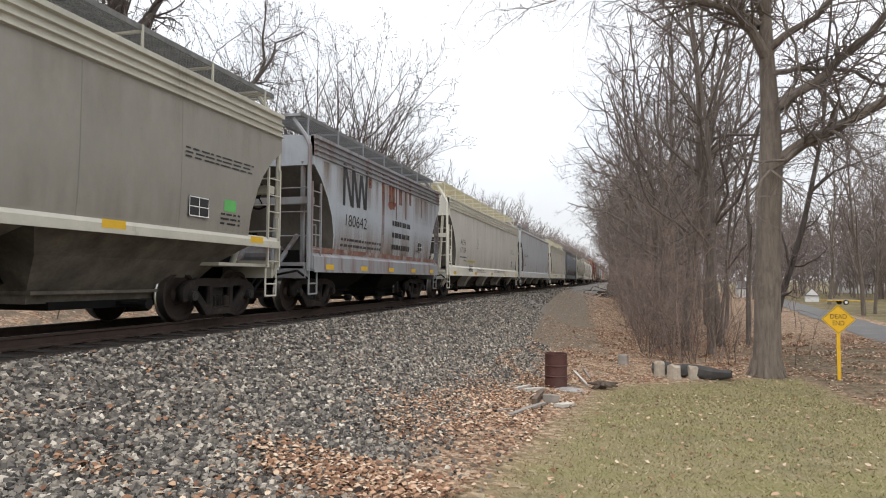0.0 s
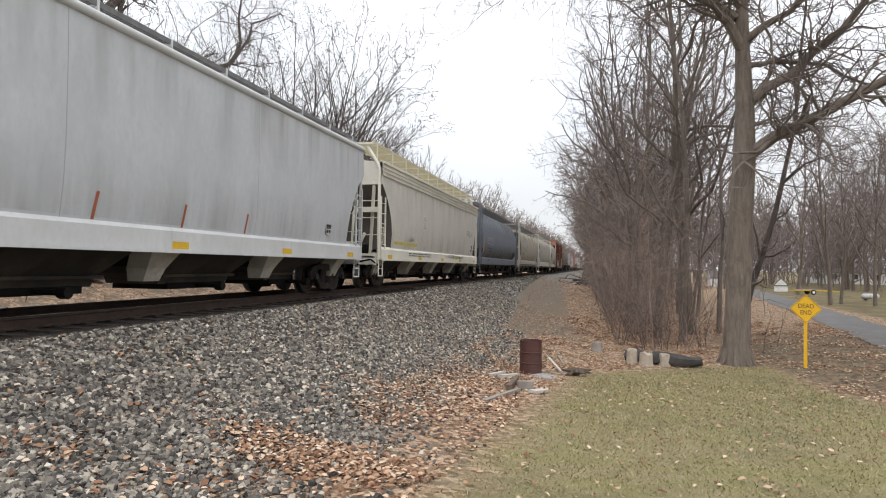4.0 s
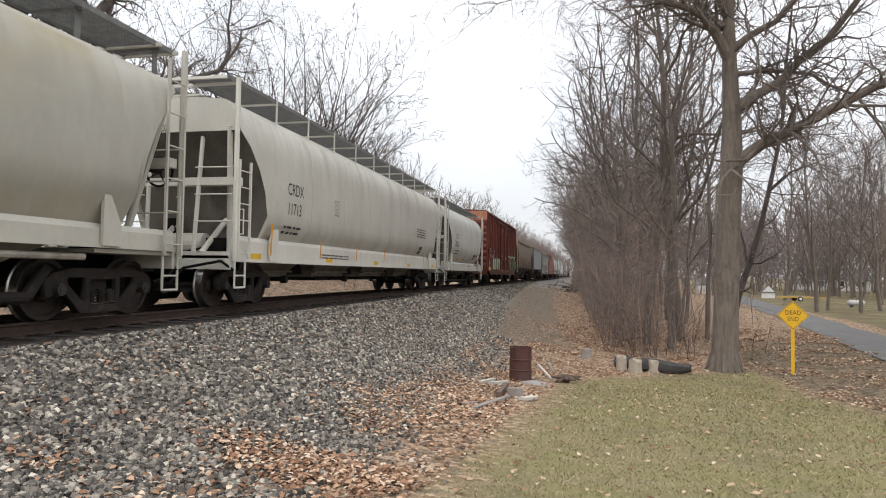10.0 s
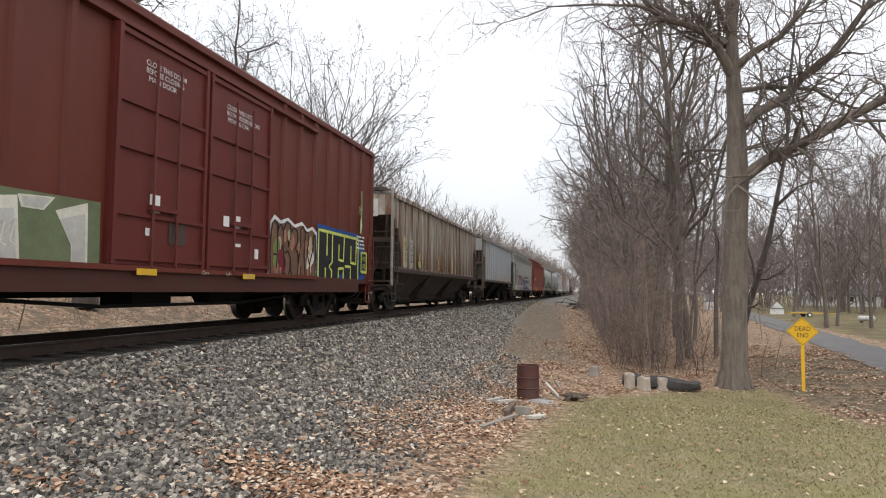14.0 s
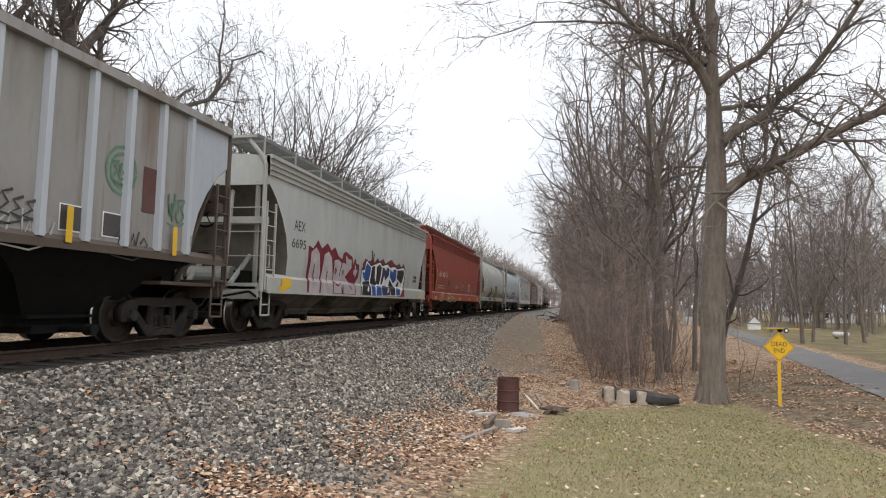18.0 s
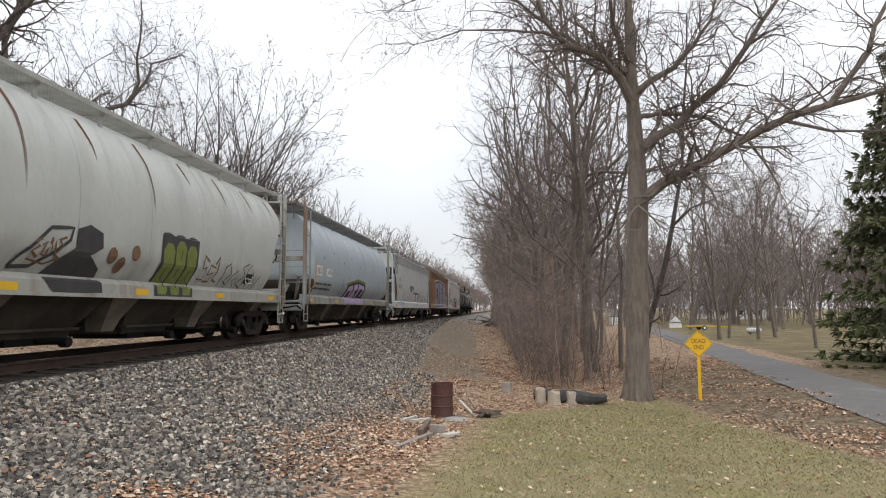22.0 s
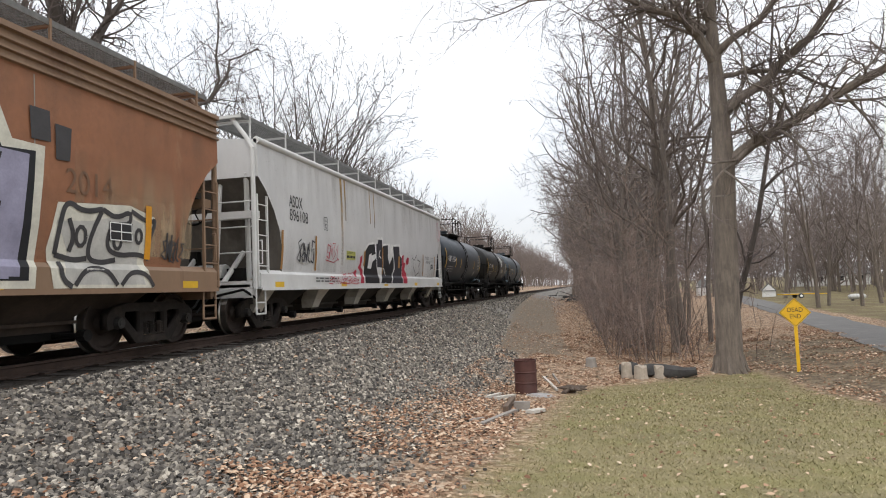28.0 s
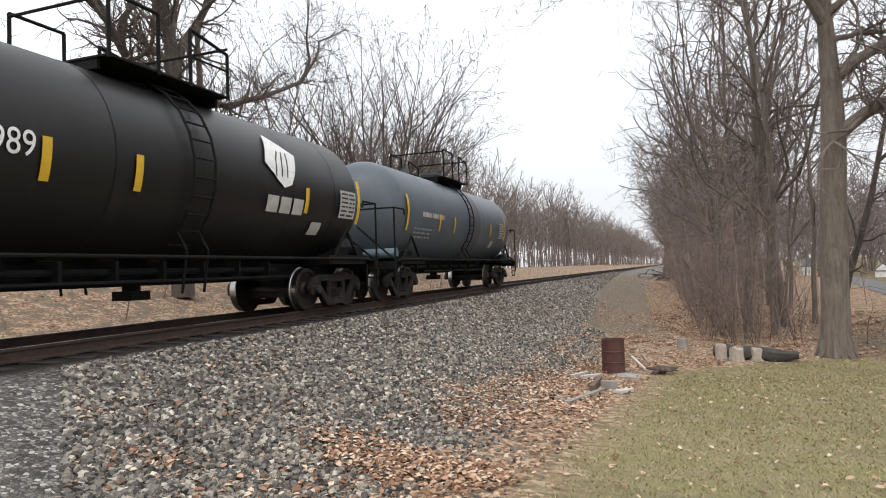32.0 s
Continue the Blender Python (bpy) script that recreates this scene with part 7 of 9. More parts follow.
for pts_ in (((0.3, 4.07), (0.46, 4.03), (0.52, 3.92), (0.49, 3.74), (0.4, 3.63), (0.2, 3.61)), ((0.46, 3.65), (0.62, 3.59), (0.69, 3.43), (0.66, 3.23), (0.57, 3.16), (0.4, 3.23), (0.2, 3.42)), ((0.56, 3.98), (0.73, 3.97), (1.03, 4.07)), ((1.14, 4.06), (1.23, 3.88), (1.21, 3.72), (0.99, 3.69), (0.76, 3.68), (0.77, 3.6)),
             ((0.77, 3.6), (0.99, 3.61), (1.19, 3.5), (1.3, 3.32), (1.24, 3.15), (1.1, 3.06), (0.9, 3.07), (0.75, 3.15), (0.7, 3.21)), ((0.7, 3.47), (0.85, 3.53), (0.96, 3.46), (0.95, 3.4), (0.87, 3.46), (0.83, 3.51))):
    stroke(c, [(-h + y_, z_) for y_, z_ in pts_], 0.05, SPRAY["black"], tb, 0.058 if pts_[0][1] > 3.7 else 0.012)
mural(c, -h + 8.6, -h + 11.2, 1.45, 2.0, 4, (SPRAY["white"], SPRAY["ash"]), SPRAY["black"], tb, 25)
for i, (y0, y1, z0, z1, cc) in enumerate(((1.0, 3.0, 1.05, 1.6, "blue"), (3.1, 4.4, 1.0, 1.5, "black"), (11.4, 12.4, 1.6, 2.2, "blue"), (12.8, 14.5, 1.4, 1.9, "smoke"), (4.6, 6.4, 1.35, 1.7, "grey"), (9.5, 11.0, 1.05, 1.25, "blue"))):
    scrawl(c, -h + y0, -h + y1, z0, z1, SPRAY[cc], tb if z0 > 1.3 else SILL, 90 + i, 0.035, 4)
for y in (1.2, 4.0, 6.3, 9.0, 12.0):
    patch(c, "orange_tick", -h + y, -h + y + 0.09, 1.35, 2.0 if y > 2 else 2.4, SPRAY["orange"], tb, 0.02, lean=0.05)
capacity_plate(c, -h + 15.0, 1.5, 0.3, 0.3, tb)

# rust-brown hopper with a large mural
c, h, tb = add(hopper, f=299.9, r=317.8, table=FLAT, top=4.26, walk=4.7, paint=mat("rust_brown_paint", (0.25, 0.105, 0.05), 0.7, 0, 0.16, 1.5, second=(0.36, 0.24, 0.14), second_at=(0.6, 0.78), second_scale=0.9, second_stretch=(1, 1, 0.5), grime=(0.16, 0.07, 0.04)), trim=paint("brown_trim", (0.26, 0.17, 0.11), (0.12, 0.06, 0.04), 0.6), chord=True, bays=4, dark=BAY_RUST, seams=4, label="rust-brown covered hopper car with a large lilac and grey sprayed mural")
def side_shape(pts_, material, off):
    blob(c, [(-h + y, z) for y, z in pts_], material, OVER, off)


side_shape(((3.5, 1.0), (3.6, 3.6), (6.2, 3.75), (9.0, 3.75), (12.9, 3.62), (13.25, 2.85), (13.75, 2.85), (13.6, 1.0)), SPRAY["pale"], 0.004)
side_shape(((3.6, 1.05), (3.75, 3.5), (6.2, 3.65), (9.0, 3.65), (12.75, 3.52), (13.1, 2.72), (13.6, 2.76), (13.5, 1.1)), SPRAY["black"], 0.007)
for pts_ in (((3.75, 1.12), (3.9, 3.3), (5.7, 3.5), (5.75, 2.95), (4.6, 2.8), (4.5, 1.9), (5.7, 1.75), (5.65, 1.12)), ((5.85, 1.12), (6.0, 3.5), (6.6, 3.52), (6.9, 2.7), (7.1, 3.54), (7.8, 3.54), (7.4, 2.3), (7.9, 1.12), (7.2, 1.12), (6.9, 1.9), (6.6, 1.12)), ((8.05, 1.12), (8.1, 3.52), (10.65, 3.5), (10.7, 1.15)),
             ((11.0, 1.15), (10.95, 2.27), (11.42, 2.3), (11.28, 2.74), (11.25, 3.39), (12.83, 3.42), (12.9, 2.7), (13.5, 2.7), (13.36, 1.15))):
    side_shape(pts_, SPRAY["lilac"], 0.011)
for out_, in_ in ((((9.55, 2.95), (10.3, 3.0), (10.3, 2.45), (9.6, 2.5)), ((9.72, 2.87), (10.1, 2.9), (10.1, 2.58), (9.8, 2.58))), (((9.5, 1.95), (10.1, 1.75), (10.0, 1.45), (9.4, 1.5)), ((9.68, 1.78), (9.93, 1.7), (9.9, 1.52), (9.62, 1.55))), (((9.8, 2.3), (10.75, 2.2), (10.7, 1.85), (10.5, 1.95)), ((10.1, 2.22), (10.6, 2.18), (10.55, 1.98))),
                 (((11.98, 2.65), (13.1, 2.65), (13.06, 2.51), (11.88, 2.22)), ((12.15, 2.61), (12.9, 2.6), (12.19, 2.33))), (((10.95, 1.8), (11.28, 1.76), (12.15, 1.81), (13.1, 2.06), (13.03, 1.62), (12.0, 1.59), (11.28, 1.62)), ((11.22, 1.73), (12.15, 1.77), (12.81, 1.93), (12.77, 1.66), (12.0, 1.64))), (((8.35, 2.9), (8.95, 2.95), (8.9, 2.4), (8.3, 2.4)), ((8.45, 2.8), (8.8, 2.84), (8.78, 2.5), (8.45, 2.5))), (((4.7, 2.55), (5.4, 2.65), (5.3, 2.2), (4.75, 2.15)), ((4.85, 2.48), (5.2, 2.52), (5.15, 2.3), (4.88, 2.26)))):
    side_shape(out_, SPRAY["black"], 0.014)
    side_shape(in_, SPRAY["pale"], 0.017)
for y0, y1 in ((3.7, 5.7), (5.9, 7.9), (8.1, 10.7), (11.0, 13.2)):
    patch(c, "lilac_base", -h + y0, -h + y1, 1.12, 1.26, SPRAY["lilac"], SILL, 0.012)
blob(c, [(5.01, 2.15), (6.4, 2.26), (6.99, 2.13), (6.76, 1.42), (6.95, 1.0), (4.94, 1.0), (4.85, 1.51)], SPRAY["pale"], OVER, 0.005)
blob(c, [(5.0, 1.9), (5.6, 1.95), (6.3, 2.1), (6.7, 2.0), (6.6, 1.4), (6.75, 1.05), (5.1, 1.05), (5.2, 1.5)], SPRAY["ash"], OVER, 0.008)


def rounded(pts_):
    """Cut the corners of a line twice."""
    for _ in range(2):
        out_ = [pts_[0]]
        for (a0, b0), (a1, b1) in zip(pts_, pts_[1:]):
            out_ += [(0.75 * a0 + 0.25 * a1, 0.75 * b0 + 0.25 * b1), (0.25 * a0 + 0.75 * a1, 0.25 * b0 + 0.75 * b1)]
        pts_ = out_ + [pts_[-1]]
    return pts_


for pts_ in (((4.98, 1.45), (5.05, 1.9), (5.16, 2.2), (5.45, 2.06), (5.82, 2.14)), ((5.8, 2.1), (5.6, 1.75), (5.55, 1.42), (5.8, 1.36), (6.12, 1.42)), ((5.82, 2.14), (6.1, 2.03), (6.42, 2.18), (6.4, 1.95), (6.0, 1.95), (5.9, 1.6), (6.15, 1.48), (6.6, 1.53), (6.86, 1.46)), ((6.42, 2.18), (6.85, 2.02), (7.02, 2.12), (6.85, 1.75), (6.8, 1.46)),
             ((4.98, 1.45), (5.3, 1.38), (5.55, 1.42)), ((5.05, 1.36), (5.08, 1.12), (5.25, 1.02)), ((5.3, 1.04), (5.5, 1.28), (5.9, 1.28), (6.12, 1.04)), ((6.2, 1.04), (6.42, 1.26), (6.78, 1.22), (6.94, 1.02)), ((5.2, 1.95), (5.3, 1.7), (5.22, 1.5))):
    stroke(c, rounded(pts_), 0.075, SPRAY["smoke"], OVER, 0.016)
for y_, z_, q_ in ((5.42, 1.72, 0.09), (6.14, 1.7, 0.08), (6.6, 1.8, 0.07)):
    stroke(c, [(y_ + q_ * math.cos(0.6283 * i), z_ + 1.5 * q_ * math.sin(0.6283 * i)) for i in range(11)], 0.06, SPRAY["smoke"], OVER, 0.017)
for y_ in (7.15, 7.4):
    scrawl(c, y_, y_ + 0.35, 1.45, 1.95, SPRAY["smoke"], OVER, int(100 * y_), 0.045, 3)
letters(c, "2014", 5.12, 2.3, 0.34, SPRAY["umber"], tb, 0.9, off=0.012)
side_run = stain("pale_run", (0.45, 0.34, 0.22), 2.0, 3.0, 0.35, 0.6, 0.8)
patch(c, "pale_stain", 5.3, 8.0, 1.5, 3.0, side_run, tb, 0.003, nz=8)
for pts_ in (((4.54, 3.33), (4.86, 3.33), (4.88, 2.92), (4.57, 2.91)), ((4.95, 3.19), (5.23, 3.18), (5.2, 2.72), (4.96, 2.71))):
    blob(c, pts_, SPRAY["smoke"], tb, 0.02)
capacity_plate(c, -h + 14.9, 1.7, 0.5, 0.28, tb)
for y in (4.6, 7.3, 10.2, 15.7):
    patch(c, "orange_tick", -h + y, -h + y + 0.14, 1.45, 2.3, SPRAY["orange"], tb, 0.022)

# white hopper
c, h, tb = add(hopper, f=319.2, r=337.2, table=FLAT, tube=True, top=4.2, walk=4.72, paint=paint("clean_white_paint", (0.6, 0.6, 0.6), (0.4, 0.36, 0.3), 0.2), trim=paint("clean_white_trim", (0.64, 0.64, 0.63), (0.4, 0.36, 0.3), 0.3), bays=5, dark=BAY_DARK, hood=mat("dusty_hood", (0.42, 0.39, 0.34), 0.8, 0, 0.25, 2, second=(0.2, 0.16, 0.12), second_scale=1.5), seams=1, inset=2.4, label="white covered hopper car with black and red sprayed shapes")
letters(c, "ASOX", -h + 1.55, 2.9, 0.28, BLACK, tb, 0.74, bold=0.006)
letters(c, "896108", -h + 1.55, 2.57, 0.28, BLACK, tb, 1.04)
scrawl(c, -h + 1.9, -h + 2.9, 1.6, 2.15, SPRAY["coal"], tb, 151, 0.06, 5)
scrawl(c, -h + 2.0, -h + 2.8, 1.65, 2.1, SPRAY["ash"], tb, 152, 0.05, 4)
class_mark(c, -h + 3.6, 2.5, 0.26, tb, BLACK)
scrawl(c, -h + 3.7, -h + 4.6, 1.75, 2.25, SPRAY["red"], tb, 52, 0.035, 4)
scrawl(c, -h + 3.8, -h + 6.2, 1.06, 1.25, SPRAY["red"], SILL, 53, 0.03, 8)
blob(c, [(-2.34, 1.06), (-2.34, 1.54), (-2.27, 1.97), (-2.03, 2.26), (-1.72, 2.39), (-1.14, 2.44), (-0.93, 2.5), (-0.88, 2.61), (-0.31, 2.66), (-0.26, 2.43), (0.36, 2.48), (0.84, 2.47), (1.82, 2.55), (1.82, 2.18), (2.22, 2.09), (2.25, 1.06)], SPRAY["white"], OVER, 0.004)
for k_, pts_ in enumerate((((-2.18, 1.08), (-2.21, 1.78), (-2.08, 2.11), (-1.77, 2.31), (-1.19, 2.37), (-1.08, 2.05), (-1.5, 1.98), (-1.49, 2.06), (-1.76, 1.99), (-1.87, 1.56), (-1.51, 1.55), (-1.42, 1.77), (-1.0, 1.93), (-0.95, 1.61), (-0.78, 1.42), (-0.75, 1.08)), ((-1.02, 2.38), (-0.86, 2.4), (-0.82, 2.55), (-0.38, 2.56), (-0.35, 2.29), (-0.4, 1.9), (-0.23, 1.61), (-0.63, 1.62), (-0.9, 1.61), (-1.0, 1.93)),
                           ((-0.29, 2.36), (0.27, 2.42), (0.28, 1.95), (0.47, 1.75), (0.82, 2.03), (0.93, 2.0), (1.01, 1.62), (0.58, 1.08), (-0.59, 1.08), (-0.23, 1.57)), ((0.9, 2.41), (1.7, 2.45), (1.72, 2.13), (2.01, 2.03), (2.07, 1.08), (0.67, 1.08), (1.12, 1.63), (0.99, 2.04)))):
    blob(c, pts_, SPRAY["coal" if k_ % 2 else "black"], OVER, 0.008 + 0.0006 * k_)
stroke(c, [(-0.62, 2.2), (-0.75, 2.0), (-0.55, 1.95)], 0.06, SPRAY["white"], OVER, 0.014)
stroke(c, [(-1.0, 1.93), (-0.95, 1.61), (-0.78, 1.42), (-0.72, 1.1)], 0.05, SPRAY["white"], OVER, 0.014)
stroke(c, [(-0.2, 1.6), (0.0, 1.35), (-0.1, 1.1)], 0.05, SPRAY["white"], OVER, 0.014)
stroke(c, [(1.1, 1.6), (0.75, 1.3), (0.65, 1.1)], 0.05, SPRAY["white"], OVER, 0.014)
for pts_ in (((-2.32, 1.63), (-2.25, 2.06), (-2.11, 2.11), (-2.2, 1.6)), ((1.49, 1.64), (1.56, 2.08), (1.75, 2.1), (1.73, 1.65))):
    blob(c, pts_, mat("brown_strip", (0.32, 0.16, 0.04), 0.7), OVER, 0.018)
for pts_ in (((-2.62, 1.08), (-2.5, 1.42), (-2.76, 1.57), (-2.61, 1.67), (-2.57, 1.89), (-2.37, 1.95), (-2.42, 1.76), (-2.5, 1.59), (-2.3, 1.48), (-2.29, 1.08)), ((-3.12, 1.4), (-2.95, 1.5), (-2.84, 1.44), (-2.97, 1.26), (-3.09, 1.27)), ((2.17, 1.08), (2.06, 1.75), (2.05, 2.12), (2.31, 2.15), (2.26, 1.88), (2.52, 1.86), (2.4, 1.6), (2.75, 1.44), (2.7, 1.08)), ((2.56, 1.9), (2.79, 2.1), (3.03, 2.06), (2.96, 1.84), (2.7, 1.78))):
    blob(c, pts_, SPRAY["red"], OVER, 0.006)
patch(c, "yellow_label", -3.75, -3.0, 1.77, 2.03, mat("lime_label", (0.4, 0.4, 0.1), 0.6), tb, 0.006, nz=2)
bars(c, -3.7, -3.06, 1.94, 2.01, 2, SPRAY["olive"], tb, 141, 0.01)
bars(c, -3.72, -3.04, 1.78, 1.95, 1, BLACK, tb, 142, 0.01)
scrawl(c, -4.3, -3.2, 1.16, 1.42, SPRAY["red"], OVER, 143, 0.03, 4)
stroke(c, [(3.52, 2.09), (3.8, 2.0), (4.17, 2.23), (4.3, 2.05), (4.84, 1.98), (4.5, 1.8), (4.69, 1.58), (4.11, 1.38), (3.9, 1.6), (3.71, 1.74)], 0.03, SPRAY["black"], tb)
for y_, z_, w_ in ((-4.05, 1.6, 0.16), (-1.52, 3.0, 0.07), (-1.1, 2.9, 0.07), (-3.75, 2.9, 0.1)):
    patch(c, "rust_run", y_ - w_ / 2, y_ + w_ / 2, z_, 4.1, stain("tan_run", (0.4, 0.27, 0.12), 4.1, 1.3, 0.2, 0.5, 0.9, 2.0, (1, 6, 0.3)), tb, 0.0045, nz=8)
lines(c, ("PLASTIC", "GRANULES"), 5.72, 2.3, 0.12, BLACK, tb, 1.5)
for y in (1.1, 3.0, 8.6, 14.2, 16.3):
    patch(c, "orange_tick", -h + y, -h + y + 0.1, 1.4, 2.3, mat("brown_strip", (0.32, 0.16, 0.04), 0.7), tb, 0.02)
bars(c, -h + 15.65, -h + 16.15, 2.02, 2.25, 3, SPRAY["grey"], tb, 35)
capacity_plate(c, -h + 15.6, 1.7, 0.4, 0.25, tb)
scrawl(c, -h + 16.9, -h + 17.7, 3.1, 3.9, SPRAY["red"], tb, 55, 0.03, 3)
bars(c, -h + 3.0, -h + 4.6, 1.1, 1.25, 2, BLACK, SILL, 36)

# tank cars
DARKBAND = paint("pale_band_paint", (0.088, 0.094, 0.104), (0.08, 0.08, 0.09), 0.4)
for f, r, colr, num, band, lab in ((338.0, 350.95, (0.036, 0.045, 0.058), "15544", DARKBAND, "dark blue-grey tank car with a pale centre band"), (352.4, 364.8, (0.014, 0.0135, 0.013), "14989", None, "black tank car with a white leaf-shaped emblem"),
                                   (365.8, 379.0, (0.1, 0.12, 0.14), "", DARKBAND, "grey-blue tank car at the end of the train")):
    c, h, tb = add(tank_car, f=f, r=r, paint=paint("tank_paint_" + str(int(f)), tuple(0.95 * q for q in colr), (0.034, 0.028, 0.025), 0.5, 0.42), band=band, welds=(-3.4, -1.6, 2.6, 4.2), label=lab)
    lm = WHITE if num else SPRAY["ash"]
    if num:
        letters(c, "ADMX", -h + 1.5, 2.26, 0.3, lm, tb, 0.86)
        letters(c, num, -h + 2.5, 2.24, 0.3, lm, tb, 0.92)
        letters(c, "ADMX " + num, -0.2, 2.9, 0.14, lm, tb, 0.8, end=True, half=h - 0.62)
    else:
        bars(c, -h + 2.1, -h + 3.9, 2.26, 2.6, 1, SPRAY["ash"], tb, 50)
    bars(c, -h + 1.6, -h + 3.0, 1.7, 2.05, 3, SPRAY["grey"], tb, 51)
    for y, z0, z1 in ((0.95, 1.9, 2.9), (3.5, 1.98, 2.5), (4.9, 2.0, 2.5), (9.2, 2.0, 2.5), (11.4, 1.9, 2.9)):
        patch(c, "yellow_strip", -h + y, -h + y + 0.13, z0, z1, YELLOW, tb, 0.012, nz=6)
    patch(c, "data_panel", -h + 10.6, -h + 11.3, 2.0, 2.6, SPRAY["ash"], tb, 0.008)
    bars(c, -h + 10.65, -h + 11.25, 2.02, 2.58, 6, SPRAY["smoke"], tb, 52, 0.014)
    patch(c, "data_plate", -h + 9.6, -h + 10.0, 1.6, 1.85, SPRAY["ash"], tb, 0.01)
    if num == "14989":
        a = -h + 7.9
        blob(c, [(a, 2.85), (a + 0.3, 3.42), (a + 1.1, 3.12), (a + 0.95, 2.75), (a + 0.8, 2.5), (a + 0.55, 2.42), (a + 0.35, 2.55)], WHITE, tb, 0.012, "emblem", "white leaf-shaped emblem")
        for i in range(3):
            stroke(c, [(a + 0.3 + 0.18 * i, 2.62), (a + 0.38 + 0.18 * i, 2.95), (a + 0.5 + 0.14 * i, 3.12)], 0.04, BLACK, tb, 0.018)
        for i in range(3):
            patch(c, "emblem_bar", a + 0.05 + 0.42 * i, a + 0.4 + 0.42 * i, 1.95, 2.25, SPRAY["ash"], tb, 0.012)


# ---- trees ----
def grow(trunk, twigs, p, d, length, radius, depth, r, style):
    """One limb and, by recursion, all that it bears. Thick wood goes into trunk, thin into twigs."""
    def lv(key):
        v = style[key]
        return v[min(depth, len(v) - 1)] if isinstance(v, list) else v
    n = style["segs"][min(depth, 3)] if "segs" in style else (6, 4, 3, 2)[min(depth, 3)]
    pts, radii = [p.copy()], [radius]
    step = length / n
    dd = d.copy()
    tip = radius * (style["taper"] if depth else style.get("trunk_taper", style["taper"]))
    wob = lv("wob") * (0.5 if depth == 0 else 1.0)
    for i in range(n):
        dd = (dd + Vector((r.gauss(0, wob), r.gauss(0, wob), r.gauss(0, wob) + lv("up") * (0.3 if depth else 0.1)))).normalized()
        p = p + dd * step
        pts.append(p.copy())
        radii.append(radius + (tip - radius) * (i + 1) / n)
    thick = radius > style["thick"]
    (trunk if thick else twigs).branch(pts, radii, 10 if radius > 0.15 else (6 if radius > 0.04 else 3))
    if depth >= style["depth"]:
        return
    kids = style["kids"][min(depth, len(style["kids"]) - 1)]
    lo = style["from"] if depth == 0 else 0.2
    for k in range(kids):
        s = lo + (1 - lo) * (k + r.uniform(0.1, 0.9)) / kids
        i = min(n - 1, int(s * n))
        q = pts[i].lerp(pts[i + 1], s * n - i)
        base = (pts[i + 1] - pts[i]).normalized()
        az = r.uniform(0, 2 * math.pi) if depth else k * 2.4 + r.uniform(-0.4, 0.4)
        side = (base.orthogonal() * math.cos(az) + base.cross(base.orthogonal()) * math.sin(az)).normalized()
        a = radians(r.uniform(*lv("angle")))
        nd = (base * math.cos(a) + side * math.sin(a)).normalized()
        rr = min(radii[i] * 0.75, radius * r.uniform(*style["ratio"]) * (1.1 - 0.45 * s))
        ll = length * r.uniform(*lv("shorter")) * (1.15 - 0.5 * s)
        grow(trunk, twigs, q, nd, ll, max(rr, style["min"]), depth + 1, r, style)


def tree(name, label, style, seed, height, radius, category="tree", group="", bark=None, twig=None):
    tr, tw = Geo(), Geo()
    grow(tr, tw, Vector((0, 0, -0.15)), Vector((0, 0, 1)), height, radius, 0, random.Random(seed), style)
    t = thing(name, label, category, group)
    if tr.v:
        part("trunk", tr, bark or BARK, t, "", True)
    if tw.v:
        part("crown", tw, twig or TWIG, t, "bare thin branches")
    return t


WOOD = dict(taper=0.35, trunk_taper=0.15, wob=[0.14, 0.2, 0.26, 0.3], up=[0.3, 0.4, 0.15, 0.0], thick=0.03, depth=4, segs=(10, 6, 3, 2), kids=(13, 6, 4, 1), angle=[(30, 62), (30, 62), (36, 78), (30, 70)], ratio=(0.34, 0.54), shorter=[(0.2, 0.4), (0.34, 0.58), (0.34, 0.6), (0.4, 0.7)], min=0.0085, **{"from": 0.24})
SAPLING = dict(taper=0.3, trunk_taper=0.25, wob=[0.26, 0.26, 0.3], up=[0.24, 0.2, 0.05], thick=0.029, depth=3, segs=(7, 4, 2, 1), kids=(15, 6, 3), angle=(32, 72), ratio=(0.35, 0.55), shorter=[(0.24, 0.42), (0.35, 0.6)], min=0.0075, **{"from": 0.12})
BUSH = dict(taper=0.3, wob=0.26, up=0.2, thick=0.05, depth=2, segs=(4, 4, 2, 2), kids=(6, 4), angle=(25, 65), ratio=(0.5, 0.7), shorter=(0.35, 0.65), min=0.006, **{"from": 0.1})

# the great oak beside the lane: its limbs follow the real ones
oak = thing("oak_tree", "large bare oak with spreading crooked limbs at the lawn's edge", "tree", at=(4.13, 21.5, ground_z(4.13, 21.5)))
tr, tw = Geo(), Geo()
V_ = Vector
tr.branch([V_((0, 0, -0.2)), V_((0.0, 0, 0.15)), V_((0.02, 0, 0.7)), V_((0.05, 0, 2.2)), V_((0.12, 0, 4.4)), V_((0.2, 0, 6.2)), V_((0.22, 0, 7.8)), V_((0.15, 0, 9.5)), V_((0.12, 0.1, 12)), V_((0.2, 0.3, 15)), V_((0.1, 0.3, 18))],
          [0.5, 0.43, 0.39, 0.365, 0.35, 0.335, 0.28, 0.22, 0.15, 0.09, 0.03], 16)
